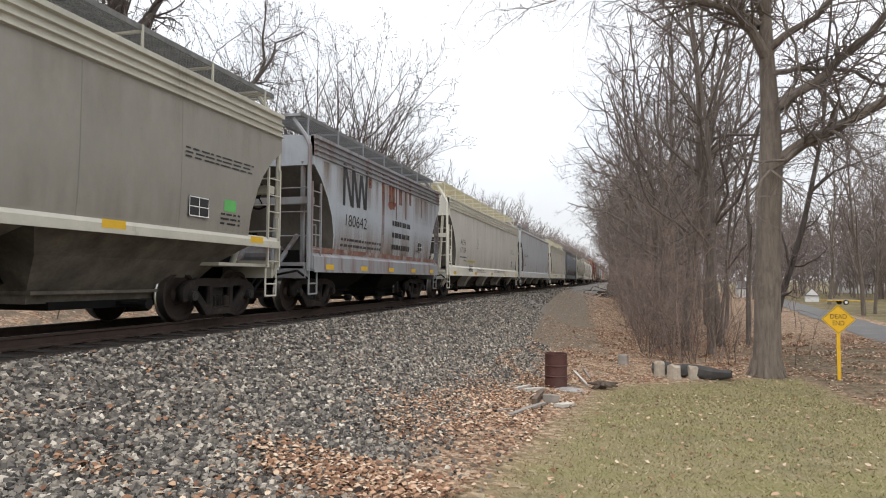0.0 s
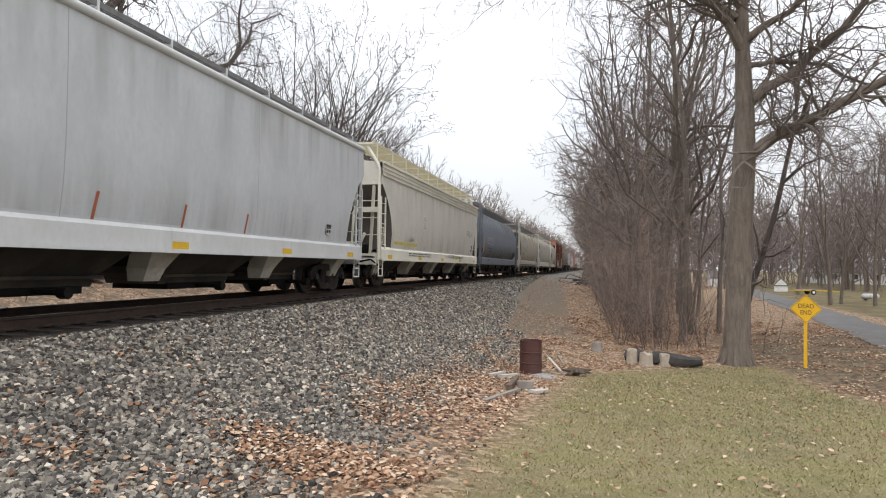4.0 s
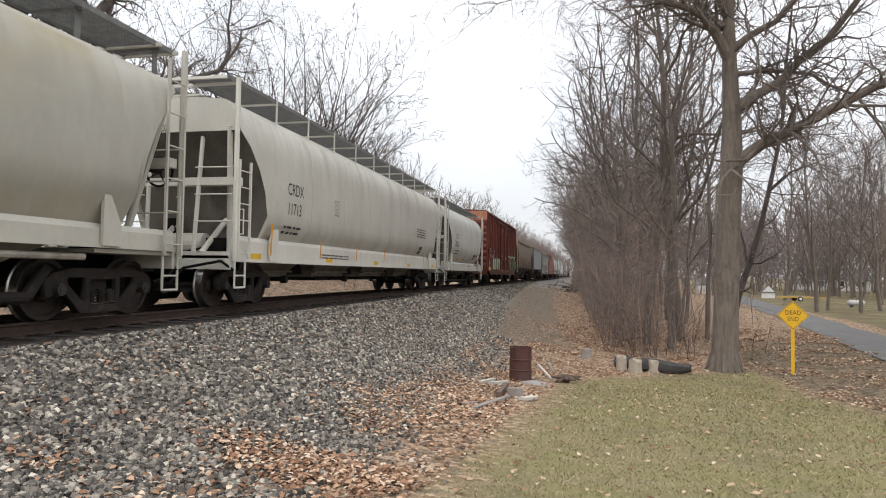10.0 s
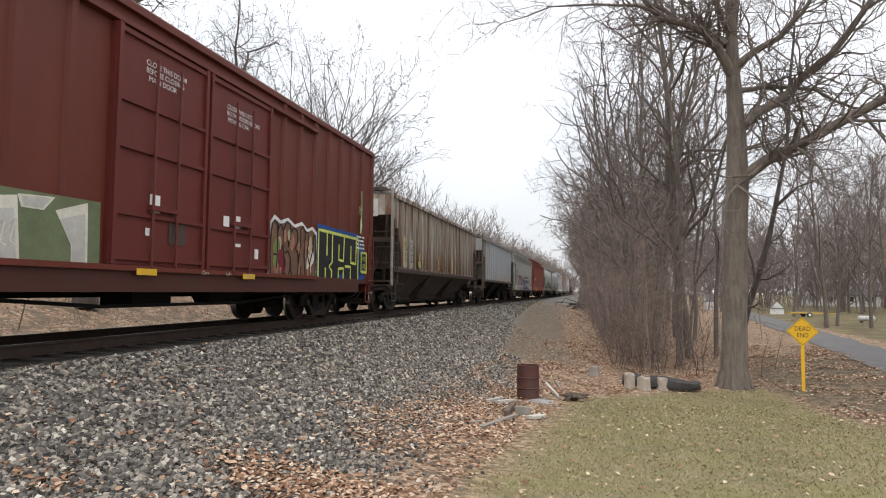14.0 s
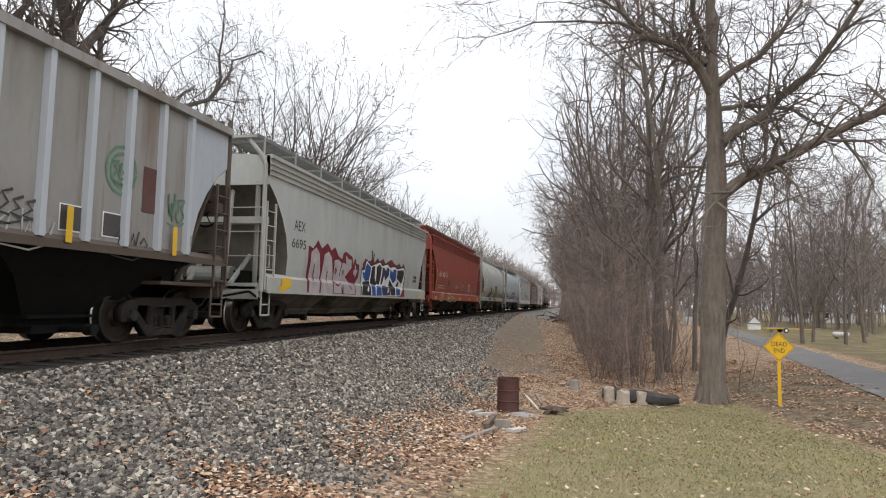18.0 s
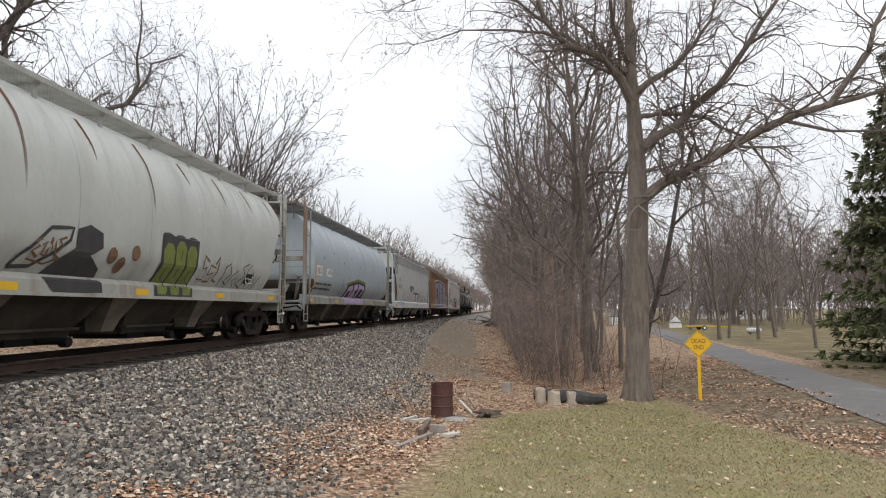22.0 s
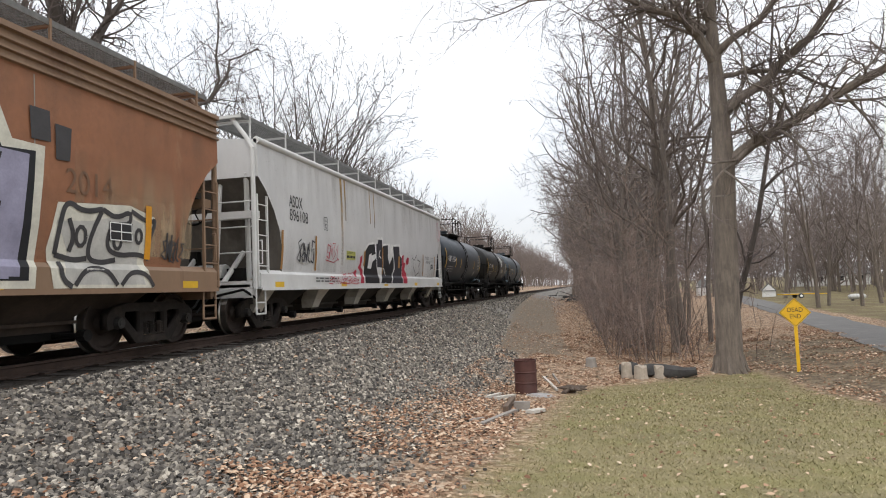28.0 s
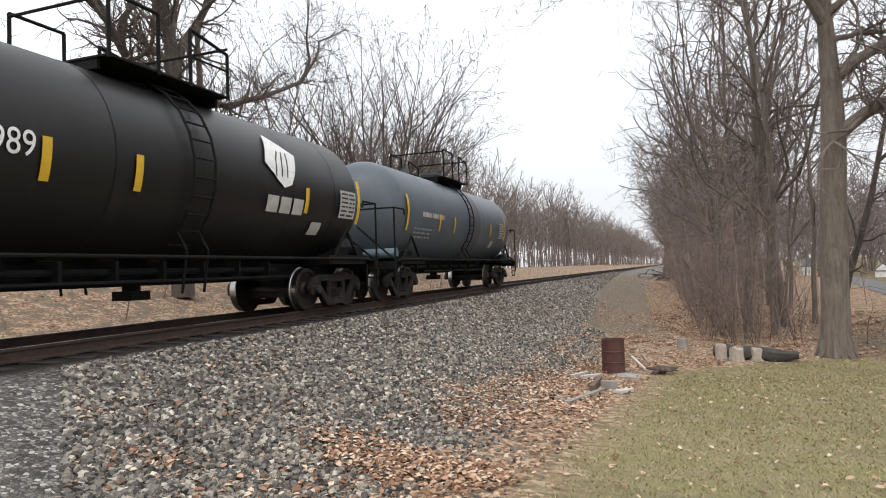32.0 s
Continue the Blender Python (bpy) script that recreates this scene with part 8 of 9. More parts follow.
OAK_BOUGHS = (
    ([(0.25, 0, 6.4), (1.0, -0.3, 6.9), (2.15, -0.6, 7.55), (3.85, -0.8, 8.4), (5.9, -0.9, 9.15), (7.2, -0.8, 10.7), (8.0, -0.6, 12.6), (8.3, -0.5, 14.5)], 0.2),
    ([(5.9, -0.9, 9.15), (7.5, -1.0, 9.45), (9.2, -1.0, 9.75)], 0.09),
    ([(0.3, 0, 8.0), (0.8, 0.2, 8.5), (1.6, 0.3, 9.0), (2.9, 0.2, 10.2), (3.9, 0.0, 11.5), (4.9, -0.2, 13.0), (5.6, -0.3, 15)], 0.19),
    ([(0.15, 0, 9.6), (-0.3, -0.3, 10.4), (-0.8, -0.6, 10.9), (-1.9, -0.9, 11.3), (-2.7, -1.1, 12.1), (-3.2, -1.3, 13.4), (-3.3, -1.4, 15)], 0.17),
    ([(-2.0, -0.9, 11.4), (-2.8, -1.3, 11.7), (-4.0, -1.8, 11.6), (-5.4, -2.2, 11.5), (-6.8, -2.6, 10.9)], 0.06),
    ([(-2.5, -1.1, 11.9), (-3.6, -1.5, 12.6), (-5.0, -1.9, 12.9), (-6.6, -2.2, 12.6), (-7.6, -2.4, 12.1)], 0.055),
    ([(0.05, 0, 10.7), (-0.5, 0.3, 11.2), (-1.3, 0.6, 11.7), (-2.4, 0.8, 12.7), (-3.2, 1.0, 14.0)], 0.14),
    ([(0.2, 0, 9.9), (0.7, -0.3, 10.3), (1.4, -0.5, 10.6), (2.0, -0.6, 11.3), (2.5, -0.6, 12.1), (3.0, -0.6, 13.3)], 0.13),
    ([(0.25, 0, 9.1), (1.2, 0.4, 9.4), (2.6, 0.6, 9.3), (3.6, 0.5, 8.6), (4.8, 0.6, 8.5)], 0.09),
    ([(0.1, 0, 10.5), (0.4, 0.8, 11.3), (0.6, 1.6, 12.8), (0.4, 2.2, 15)], 0.12),
    ([(0.1, 0, 11.0), (-0.6, -0.8, 12.0), (-0.8, -1.6, 13.6), (-0.6, -2.0, 15.5)], 0.1),
    ([(3.4, -0.8, 8.2), (3.8, -1.0, 7.4), (4.2, -1.2, 6.5), (3.7, -1.5, 5.7)], 0.05),
    ([(0.3, -0.1, 7.2), (1.0, -0.4, 7.5), (1.3, -0.6, 7.0), (2.0, -0.9, 6.2), (2.6, -1.2, 5.6)], 0.045),
    ([(4.6, -0.9, 8.7), (5.6, -1.4, 8.2), (6.8, -1.8, 8.0), (8.2, -2.2, 7.6)], 0.06),
)
rng = random.Random(31)
OAKTWIG = dict(taper=0.3, wob=0.27, up=0.04, thick=0.028, depth=3, segs=(6, 7, 4, 2), kids=(6, 5, 3), angle=(32, 72), ratio=(0.45, 0.65), shorter=(0.45, 0.7), min=0.0055, **{"from": 0.2})
for pts, rad in OAK_BOUGHS:
    pts = [V_(p) for p in pts]
    fine = []
    for a, b in zip(pts, pts[1:]):
        fine += [a.lerp(b, s) + V_((rng.gauss(0, 0.035), rng.gauss(0, 0.05), rng.gauss(0, 0.035))) for s in (0, 0.5)]
    fine.append(pts[-1])
    m = len(fine)
    tr.branch(fine, [rad * (1 - 0.82 * i / (m - 1)) for i in range(m)], 9 if rad > 0.1 else 6)
    for i in range(2, m):
        for k in range(5 if rad > 0.1 else 4):
            d = (fine[i] - fine[i - 1]).normalized()
            side = V_((rng.gauss(0, 1), rng.gauss(0, 1), rng.gauss(0.25, 0.8))).normalized()
            nd = (d * 0.7 + side).normalized()
            rr = rad * (1 - 0.8 * i / m) * rng.uniform(0.22, 0.42)
            grow(tr, tw, fine[i].copy(), nd, rng.uniform(1.2, 3.3), max(rr, 0.012), 1, rng, OAKTWIG)
for a in range(7):
    t = a * 0.9
    tr.branch([V_((0.34 * math.cos(t), 0.34 * math.sin(t), 0.5)), V_((0.43 * math.cos(t), 0.43 * math.sin(t), 0.12)), V_((0.62 * math.cos(t), 0.62 * math.sin(t), -0.12))], [0.1, 0.1, 0.05], 6)
part("trunk", tr, BARK, oak, "grey furrowed trunk and limbs", True)
part("crown", tw, TWIG, oak, "bare twigs")

# second stem leaning behind the oak
DARKBARK = mat("dark_bark", (0.085, 0.07, 0.06), 0.95, 0, 0.35, 3, (3, 3, 0.5), bump=0.7, bump_scale=9)
lean = thing("leaning_tree", "slim dark bare tree leaning behind the oak", "tree", at=(5.2, 25.5, 0))
tr, tw = Geo(), Geo()
rng = random.Random(77)
for pts, rad in (([(-0.25, 0, -2.0), (-0.05, 0, -0.9), (0.2, 0, 0.2), (0.55, 0, 1.3), (0.92, 0, 2.6), (1.2, 0, 3.9), (1.42, 0.1, 4.9), (1.68, 0.1, 6.2), (1.8, 0.2, 8.2), (2.0, 0.1, 10.2), (2.1, 0.1, 12.4)], 0.14),
                 ([(0.5, 0, 1.2), (0.42, 0.2, 2.0), (0.12, 0.3, 3.2), (0.05, 0.3, 4.6), (0.2, 0.4, 6.4)], 0.05), ([(1.2, 0, 3.9), (1.9, -0.2, 4.6), (2.7, -0.2, 4.9), (3.6, -0.3, 5.3)], 0.05), ([(1.5, 0.1, 5.4), (1.0, 0.2, 6.3), (0.8, 0.2, 7.8), (0.9, 0.3, 9.4)], 0.05)):
    pts = [V_(p) for p in pts]
    m = len(pts)
    tr.branch(pts, [rad * (1 - 0.8 * i / (m - 1)) for i in range(m)], 8)
    for i in range(2, m):
        for k in range(3):
            side = V_((rng.gauss(0, 1), rng.gauss(0, 1), rng.gauss(0.2, 0.7))).normalized()
            grow(tr, tw, pts[i].copy(), ((pts[i] - pts[i - 1]).normalized() * 0.6 + side).normalized(), rng.uniform(0.8, 2.0), max(rad * (1 - 0.8 * i / m) * 0.35, 0.012), 1, rng, OAKTWIG)
part("trunk", tr, DARKBARK, lean, "slim dark crooked trunk", True)
part("crown", tw, TWIG, lean, "bare twigs")

# woods along the line
WOODBARK = mat("woodland_bark", (0.16, 0.132, 0.112), 0.95, 0, 0.35, 3, (3, 3, 0.5), bump=0.7, bump_scale=9)
protos = [tree("woodland_tree", "tall slender bare tree in the trackside wood", WOOD, 100 + i, 13.0 + 1.1 * i, 0.11 + 0.022 * i, group="trackside wood", bark=WOODBARK) for i in range(5)]
FARWOOD = dict(WOOD, depth=3, segs=(6, 3, 2, 1), kids=(16, 7, 4), min=0.016)
GREYTWIG = mat("grey_mauve_twigs", (0.19, 0.156, 0.142), 0.95, 0, 0.25, 0.8)
far_protos = [tree("woodland_tree", "tall bare tree in the woods along the line", FARWOOD, 120 + i, 13 + i, 0.14, group="far trackside wood", twig=GREYTWIG) for i in range(3)]
yard_protos = [tree("yard_tree", "old bare yard tree with a dense grey-brown crown", dict(FARWOOD, thick=0.07, min=0.015, kids=(16, 8, 5), angle=[(24, 52), (26, 55), (30, 65)], up=[0.3, 0.4, 0.15], shorter=[(0.28, 0.46), (0.36, 0.58)], wob=0.16, **{"from": 0.13}), 130 + i, 16.5 + 2 * i, 0.21, group="yard trees beyond the lane", twig=GREYTWIG) for i in range(3)]
saplings = [tree("sapling", "thin bare sapling in the wood's edge", SAPLING, 200 + i, 5.5 + i, 0.03, group="wood edge saplings", twig=BRUSH if i % 2 else TWIG, bark=BRUSH if i % 2 else WOODBARK) for i in range(4)]
rng = random.Random(8)


def place(src, x, y, turn, size=1.0, sink=0.0, tall=None, lean_=(0, 0)):
    if tall:
        size = tall / max(max(v.co.z for v in o.data.vertices) for o in src.children)
    m = pose(x, y, ground_z(x, y) - sink, lean_[0], lean_[1], turn)
    if not src.get("used"):
        src["used"] = 1
        src.matrix_basis = m
        src.scale = (size,) * 3
        return src
    ob = copy_thing(src, m)
    ob.scale = (size,) * 3
    return ob


spots = []
for i in range(116):
    y = 24 + 0.95 * i + rng.uniform(-0.8, 0.8)
    edge = 1.7 - 0.055 * min(max(y - 30, 0), 60) + 0.4 * math.sin(y * 0.4)
    deep = rng.choice((0.2, 1.2, 2.6, 4.0, 5.2)) if y < 60 else rng.choice((0.0, 1.0, 2.5, 5, 8))
    spots.append((edge + deep + rng.uniform(-0.3, 0.3), y))
for k_, (x, y, turn, size) in enumerate(((2.5, 28.6, 30, 1.0), (3.35, 27.6, 120, 0.95), (4.05, 30.4, 250, 1.1), (5.25, 31.0, 75, 1.05), (1.5, 33.5, 190, 1.1))):
    place(protos[(k_ + 2) % 5], x, y, turn, size, lean_=(rng.gauss(0, 2), rng.gauss(0, 2)))
for k_, (x, y) in enumerate(spots):
    if y < 36 and x > 2.4 + 0.35 * (y - 26) or y < 50 and k_ % 5 in (1, 3):
        continue
    if abs(x - road_near(y) - 2.1) < 3.0 and y < 100:
        x = road_near(y) - 1.4
    place(protos[k_ % 5] if y < 50 else far_protos[rng.randrange(3)], x, y, rng.uniform(0, 360), (1.12 if y < 60 else 1.0) * rng.uniform(0.85, 1.12), lean_=(rng.gauss(0, 3.5), rng.gauss(0, 3.5)))
for i in range(84):
    y = 24.6 + 0.52 * i + rng.uniform(-0.5, 0.5)
    x = 0.75 - 0.045 * (y - 22) + abs(rng.gauss(0, 2.4))
    if (x < 2.9 or y > 25) and x < road_near(y) - 1.2:
        place(saplings[rng.randrange(4)], x, y, rng.uniform(0, 360), rng.uniform(0.4, 0.95), lean_=(rng.gauss(0, 8), rng.gauss(0, 8)))

# brush at the foot of the wood
g, g_dark = Geo(), Geo()
rng = random.Random(12)
for i in range(560):
    y = 24.2 + 38 * rng.random() ** 1.3
    x = 0.9 - 0.04 * (y - 22) + abs(rng.gauss(0, 1.6 if i < 520 else 3.6)) + (0.0 if y > 25.5 else 0.5)
    if (x - 4.13) ** 2 + (y - 21.5) ** 2 < 0.7 or x > road_near(y) - 1.0:
        continue
    hgt = rng.uniform(0.7, 3.4)
    d = V_((rng.gauss(0, 0.22), rng.gauss(0, 0.22), 1)).normalized()
    g_ = g_dark if i % 5 < 2 else g
    grow(g_, g_, V_((x, y, ground_z(x, y) - 0.05)), d, hgt, 0.006 + 0.0035 * hgt, 1, rng, BUSH)
for i in range(420):
    y, x = rng.uniform(2, 75), -14 - 18 * rng.random()
    hgt = rng.uniform(0.5, 1.8) if x > -19 else rng.uniform(1.5, 3.2)
    grow(g, g, V_((x, y, ground_z(x, y) - 0.05)), V_((rng.gauss(0, 0.3), rng.gauss(0, 0.3), 1)).normalized(), hgt, 0.005 + 0.003 * hgt, 1, rng, BUSH)
tagged(new("brush", g_dark.mesh("brush", mat("dark_brush_stems", (0.125, 0.094, 0.08), 0.95, 0, 0.35, 1.5))), "dark leafless stems in the wood's undergrowth", "brush", kind="stuff")
tagged(new("brush", g.mesh("brush", BRUSH)), "tangled brown leafless brush at the edge of the wood", "brush", kind="stuff")

# trees beyond the railway
STEM = dict(taper=0.3, trunk_taper=0.12, wob=0.11, up=0.16, thick=0.035, depth=4, segs=(9, 5, 2, 1), kids=(9, 6, 4, 2), angle=[(16, 36), (24, 50), (30, 60)], ratio=(0.36, 0.56), shorter=[(0.36, 0.58), (0.3, 0.5)], min=0.011, **{"from": 0.2})


DARKTWIG = mat("dark_twigs", (0.115, 0.095, 0.085), 0.95, 0, 0.3, 2)


def clump(label, seed, stems, height, radius, spread_, style=STEM):
    """Several stems from one stool."""
    r = random.Random(seed)
    t = thing("spreading_tree", label, "tree", "trees beyond the line")
    tr_, tw_ = Geo(), Geo()
    for k in range(stems):
        a = 2.4 * k + r.uniform(-0.2, 0.2)
        tilt = radians(math.sqrt((k + r.uniform(0.3, 0.7)) / stems) * spread_)
        d = Vector((math.cos(a) * math.sin(tilt), math.sin(a) * math.sin(tilt), math.cos(tilt)))
        grow(tr_, tw_, Vector((0.25 * math.cos(a), 0.25 * math.sin(a), -0.2)), d, height * r.uniform(0.85, 1.05) * (1 - 0.3 * (tilt / radians(spread_)) ** 2), radius * r.uniform(0.7, 1.1), 0, r, style)
    part("trunk", tr_, DARKBARK, t, "", True)
    part("crown", tw_, DARKTWIG, t, "bare thin branches")
    return t


spread = [clump("bare many-stemmed tree beyond the railway", 300, 17, 16.8, 0.14, 40, dict(STEM, wob=0.08, up=0.1, ratio=(0.37, 0.57), depth=4, kids=(8, 6, 4, 2), min=0.014)), clump("bare forked tree beyond the railway", 301, 5, 17, 0.17, 24)]
for k, x, y, turn, size in ((0, -19.8, 42.2, 20, 1.06), (1, -24, 47, 80, 0.9), (1, -27, 58, 10, 0.7), (1, -25, 36, 200, 0.85), (1, -26, 28, 300, 1.05), (1, -23, 11, 100, 1.0)):
    place(spread[k], x, y, turn, size)
# the great dark tree over the line, two crooked leaders and a long limb
big = thing("trackside_oak", "large dark bare oak with crooked limbs beyond the railway", "tree", at=(-17, 19, ground_z(-17, 19)))
tr, tw = Geo(), Geo()
BIG_BOUGHS = (
    ([(0, 0, 0.1), (0.1, -0.1, 2.5), (0, -0.2, 5), (0.0, -0.3, 7.5), (0.1, -0.5, 9.4), (0.3, -1.4, 10.8), (0.4, -1.6, 13), (0.2, -2.4, 16)], 0.42),
    ([(0, -0.3, 8.0), (0.1, 0.0, 9.2), (0.2, 0.8, 10.4), (0.3, 1.9, 12.0), (0.2, 2.5, 14), (0.3, 2.6, 16.5)], 0.22),
    ([(0.1, 0.2, 6.4), (0.3, 1.0, 7.5), (0.4, 2.3, 7.5), (0.4, 4.4, 8.3), (0.6, 7.3, 9.7), (0.6, 8.7, 11.3), (0.5, 9.5, 12.4), (0.4, 12.3, 14.0)], 0.17),
    ([(0.3, 0.8, 7.3), (0.1, 0.9, 9.8), (0, 1.6, 11.9), (0, 1.9, 14.5)], 0.13),
    ([(0, -0.1, 3.2), (0.1, -1.2, 5.0), (0.2, -2.2, 7.5), (0.1, -2.8, 8.4), (0.1, -3.7, 9.4), (0.2, -4.2, 11.5), (0.1, -5, 14)], 0.24),
    ([(0.1, -2.8, 8.5), (0.3, -2.6, 9.8), (0.2, -2.0, 12.5), (0.2, -1.6, 15)], 0.12),
    ([(0.6, 7.3, 9.7), (0.8, 7.7, 10.9), (0.9, 7.5, 12.8), (0.7, 7.9, 15)], 0.09),
    ([(0.1, -3.7, 9.4), (0.4, -5.6, 10.2), (0.5, -7.6, 11.4), (0.6, -9, 13.4)], 0.12),
)
rng = random.Random(37)
BIGTWIG = dict(taper=0.3, wob=0.25, up=0.05, thick=0.03, depth=3, segs=(6, 7, 4, 2), kids=(6, 5, 3), angle=(28, 65), ratio=(0.45, 0.65), shorter=(0.45, 0.7), min=0.0065, **{"from": 0.2})
for pts, rad in BIG_BOUGHS:
    pts = [V_(p) for p in pts]
    fine = []
    for a, b in zip(pts, pts[1:]):
        fine += [a.lerp(b, s) + V_((rng.gauss(0, 0.05), rng.gauss(0, 0.05), rng.gauss(0, 0.05))) for s in (0, 0.5)]
    fine.append(pts[-1])
    m = len(fine)
    tr.branch(fine, [rad * (1 - 0.85 * i / (m - 1)) for i in range(m)], 9)
    for i in range(3, m):
        for k in range(4):
            d = (fine[i] - fine[i - 1]).normalized()
            side = V_((rng.gauss(0, 1), rng.gauss(0, 1), rng.gauss(0.25, 0.8))).normalized()
            grow(tr, tw, fine[i].copy(), (d * 0.8 + side).normalized(), rng.uniform(1.4, 3.2), max(rad * (1 - 0.8 * i / m) * rng.uniform(0.22, 0.42), 0.014), 1, rng, BIGTWIG)
part("trunk", tr, DARKBARK, big, "dark trunk and limbs", True)
part("crown", tw, TWIG, big, "bare twigs")
rng = random.Random(19)
for i in range(70):
    y = 66 + 4.0 * i + rng.uniform(-2, 2)
    x = -30 - abs(rng.gauss(0, 6)) + 9 * smooth01((y - 90) / 160)
    place(far_protos[rng.randrange(3)], x, y, rng.uniform(0, 360), rng.uniform(0.8, 1.1))
for i in range(12):
    place(saplings[rng.randrange(4)], -14.5 - rng.uniform(0, 7), 8 + 3.4 * i, rng.uniform(0, 360), rng.uniform(0.6, 1.1))

# far woods: joined
g = Geo()
rng = random.Random(23)
FAR = dict(taper=0.3, trunk_taper=0.25, wob=0.1, up=0.4, thick=0.0, depth=2, segs=(3, 2, 1, 1), kids=(12, 6), angle=(25, 55), ratio=(0.35, 0.55), shorter=(0.3, 0.5), min=0.055, **{"from": 0.25})
FAR_YARD = dict(FAR, wob=0.2, up=0.25, kids=(13, 7), shorter=(0.34, 0.55), **{"from": 0.1})
for i in range(840):
    if i < 110:
        y = 120 + 4.0 * i + rng.uniform(-3, 3)
        x = -2.0 + abs(rng.gauss(0, 7))
    elif i < 190:
        y = 330 + 4 * (i - 110)
        x = -16 - abs(rng.gauss(0, 9))
    elif i < 225:
        y, x = 640 + rng.uniform(0, 60), rng.uniform(-60, 40)
    elif i < 500:
        y, x = rng.uniform(95, 190), 0
        x = 6 + 0.2 * (y - 90) + 110 * rng.random()
    else:
        y = 85 + 380 * rng.random() ** 1.5
        x = -31 - 26 * rng.random() + 9 * smooth01((y - 90) / 160)
    grow(g, g, V_((x, y, ground_z(x, y) - 0.3)), V_((rng.gauss(0, 0.05), rng.gauss(0, 0.05), 1)).normalized(), rng.uniform(14, 20) if x < -25 else rng.uniform(11, 16), 0.16 if x < 5 else 0.11, 0, rng, FAR if x < 5 else FAR_YARD)
for i in range(640):
    if i < 440:
        y = rng.uniform(104, 150)
        x = 7 + 0.15 * (y - 90) + 95 * rng.random()
    else:
        y = 70 + 230 * rng.random() ** 1.4
        x = -27 - 20 * rng.random() + 9 * smooth01((y - 90) / 160)
    hgt = rng.uniform(2.0, 5.0) if i >= 440 else rng.uniform(3.0, 7.0)
    grow(g, g, V_((x, y, ground_z(x, y) - 0.2)), V_((rng.gauss(0, 0.2), rng.gauss(0, 0.2), 1)).normalized(), hgt, 0.03, 1, rng, dict(FAR, kids=(6, 4), min=0.07, **{"from": 0.1}))
tagged(new("far_woods", g.mesh("far_woods", GREYTWIG)), "bare grey-brown woods lining the railway far off", "woods", kind="stuff")

# trees of the yards beyond the lane
rng = random.Random(29)
for i in range(36):
    y = rng.uniform(60, 118) if i < 24 else rng.uniform(72, 108)
    x = 16.5 + 0.1 * y + rng.uniform(-2, 1) * 2 + rng.random() * 48
    if abs(x - road_near(y) - 2) < 3.5:
        x += 8
    place(yard_protos[rng.randrange(3)], x, y, rng.uniform(0, 360), rng.uniform(0.72, 1.12))

for k, x, y, turn, size in ((0, 17.2, 55, 40, 0.8), (1, 20.6, 56, 130, 0.72), (2, 18.9, 58, 220, 0.65), (0, 19.7, 44, 310, 0.6), (1, 23.5, 60, 10, 0.75)):
    place(yard_protos[k], x, y, turn, size)

# spruce
NEEDLE = mat("spruce_needles", (0.105, 0.12, 0.05), 0.85, 0, 0.4, 3)
sp = thing("spruce_tree", "tall dark green spruce with drooping boughs by the lane", "tree", at=(19.5, 29.5, ground_z(19.5, 29.5)))
part("trunk", Geo().tube((0, 0, -0.2), (0, 0, 19), 0.28, 0.04, 10), BARK, sp)
g, gb = Geo(), Geo()
rng = random.Random(41)
for i in range(430):
    z = 0.4 + 19 * (i / 430) ** 1.05
    reach = (5.9 * (1 - z / 22.0) + 0.25) * rng.uniform(0.84, 1.06)
    az = rng.uniform(0, 6.283)
    out = V_((math.cos(az), math.sin(az), 0))
    across = V_((-math.sin(az), math.cos(az), 0))
    nseg = 9
    pts = [out * (reach * s / nseg) + V_((0, 0, z - 0.22 * reach * (s / nseg) + 0.12 * reach * (s / nseg) ** 2 * 1.2)) for s in range(nseg + 1)]
    gb.branch(pts[::3], [0.04, 0.03, 0.02, 0.008], 3)
    for s in range(1, nseg + 1):
        for k in range(34):
            side = rng.choice((-1, 1)) * rng.uniform(0.3, 1.0)
            base = pts[s] + V_((0, 0, rng.uniform(-0.05, 0.05)))
            tip = base + across * side * (0.75 * (1 - 0.5 * s / nseg)) + out * rng.uniform(0.02, 0.35) + V_((0, 0, rng.uniform(-0.32, 0.16)))
            w = V_((rng.gauss(0, 1), rng.gauss(0, 1), rng.gauss(0, 1))).normalized() * 0.045
            n = len(g.v)
            g.v += [tuple(base - w), tuple(base + w), tuple(tip + w * 0.8), tuple(tip - w * 0.5)]
            g.f.append((n, n + 1, n + 2, n + 3))
part("bough_wood", gb, TWIG, sp)
part("crown", g, NEEDLE, sp, "dark green needles")


# ---- things on the lawn ----
DRUM = mat("rusted_drum", (0.085, 0.034, 0.028), 0.75, 0.1, 0.25, 5, second=(0.07, 0.04, 0.035), second_scale=2, second_stretch=(1, 1, 0.4), bump=0.15)
drum = thing("steel_drum", "rusty dark red steel drum on ashy ground", "drum", at=(-1.7, 17.2, ground_z(-1.7, 17.2)))
n = 32
prof_ = [(0.0, 0.27), (0.01, 0.292), (0.28, 0.286), (0.292, 0.298), (0.31, 0.298), (0.322, 0.286), (0.55, 0.286), (0.562, 0.298), (0.58, 0.298), (0.592, 0.286), (0.86, 0.286), (0.866, 0.298), (0.882, 0.298), (0.882, 0.28), (0.82, 0.275), (0.1, 0.27)]
part("shell", Geo().loft([[(rr * math.cos(2 * math.pi * i / n), rr * math.sin(2 * math.pi * i / n), z) for i in range(n)] for z, rr in prof_]), DRUM, drum, "", True)

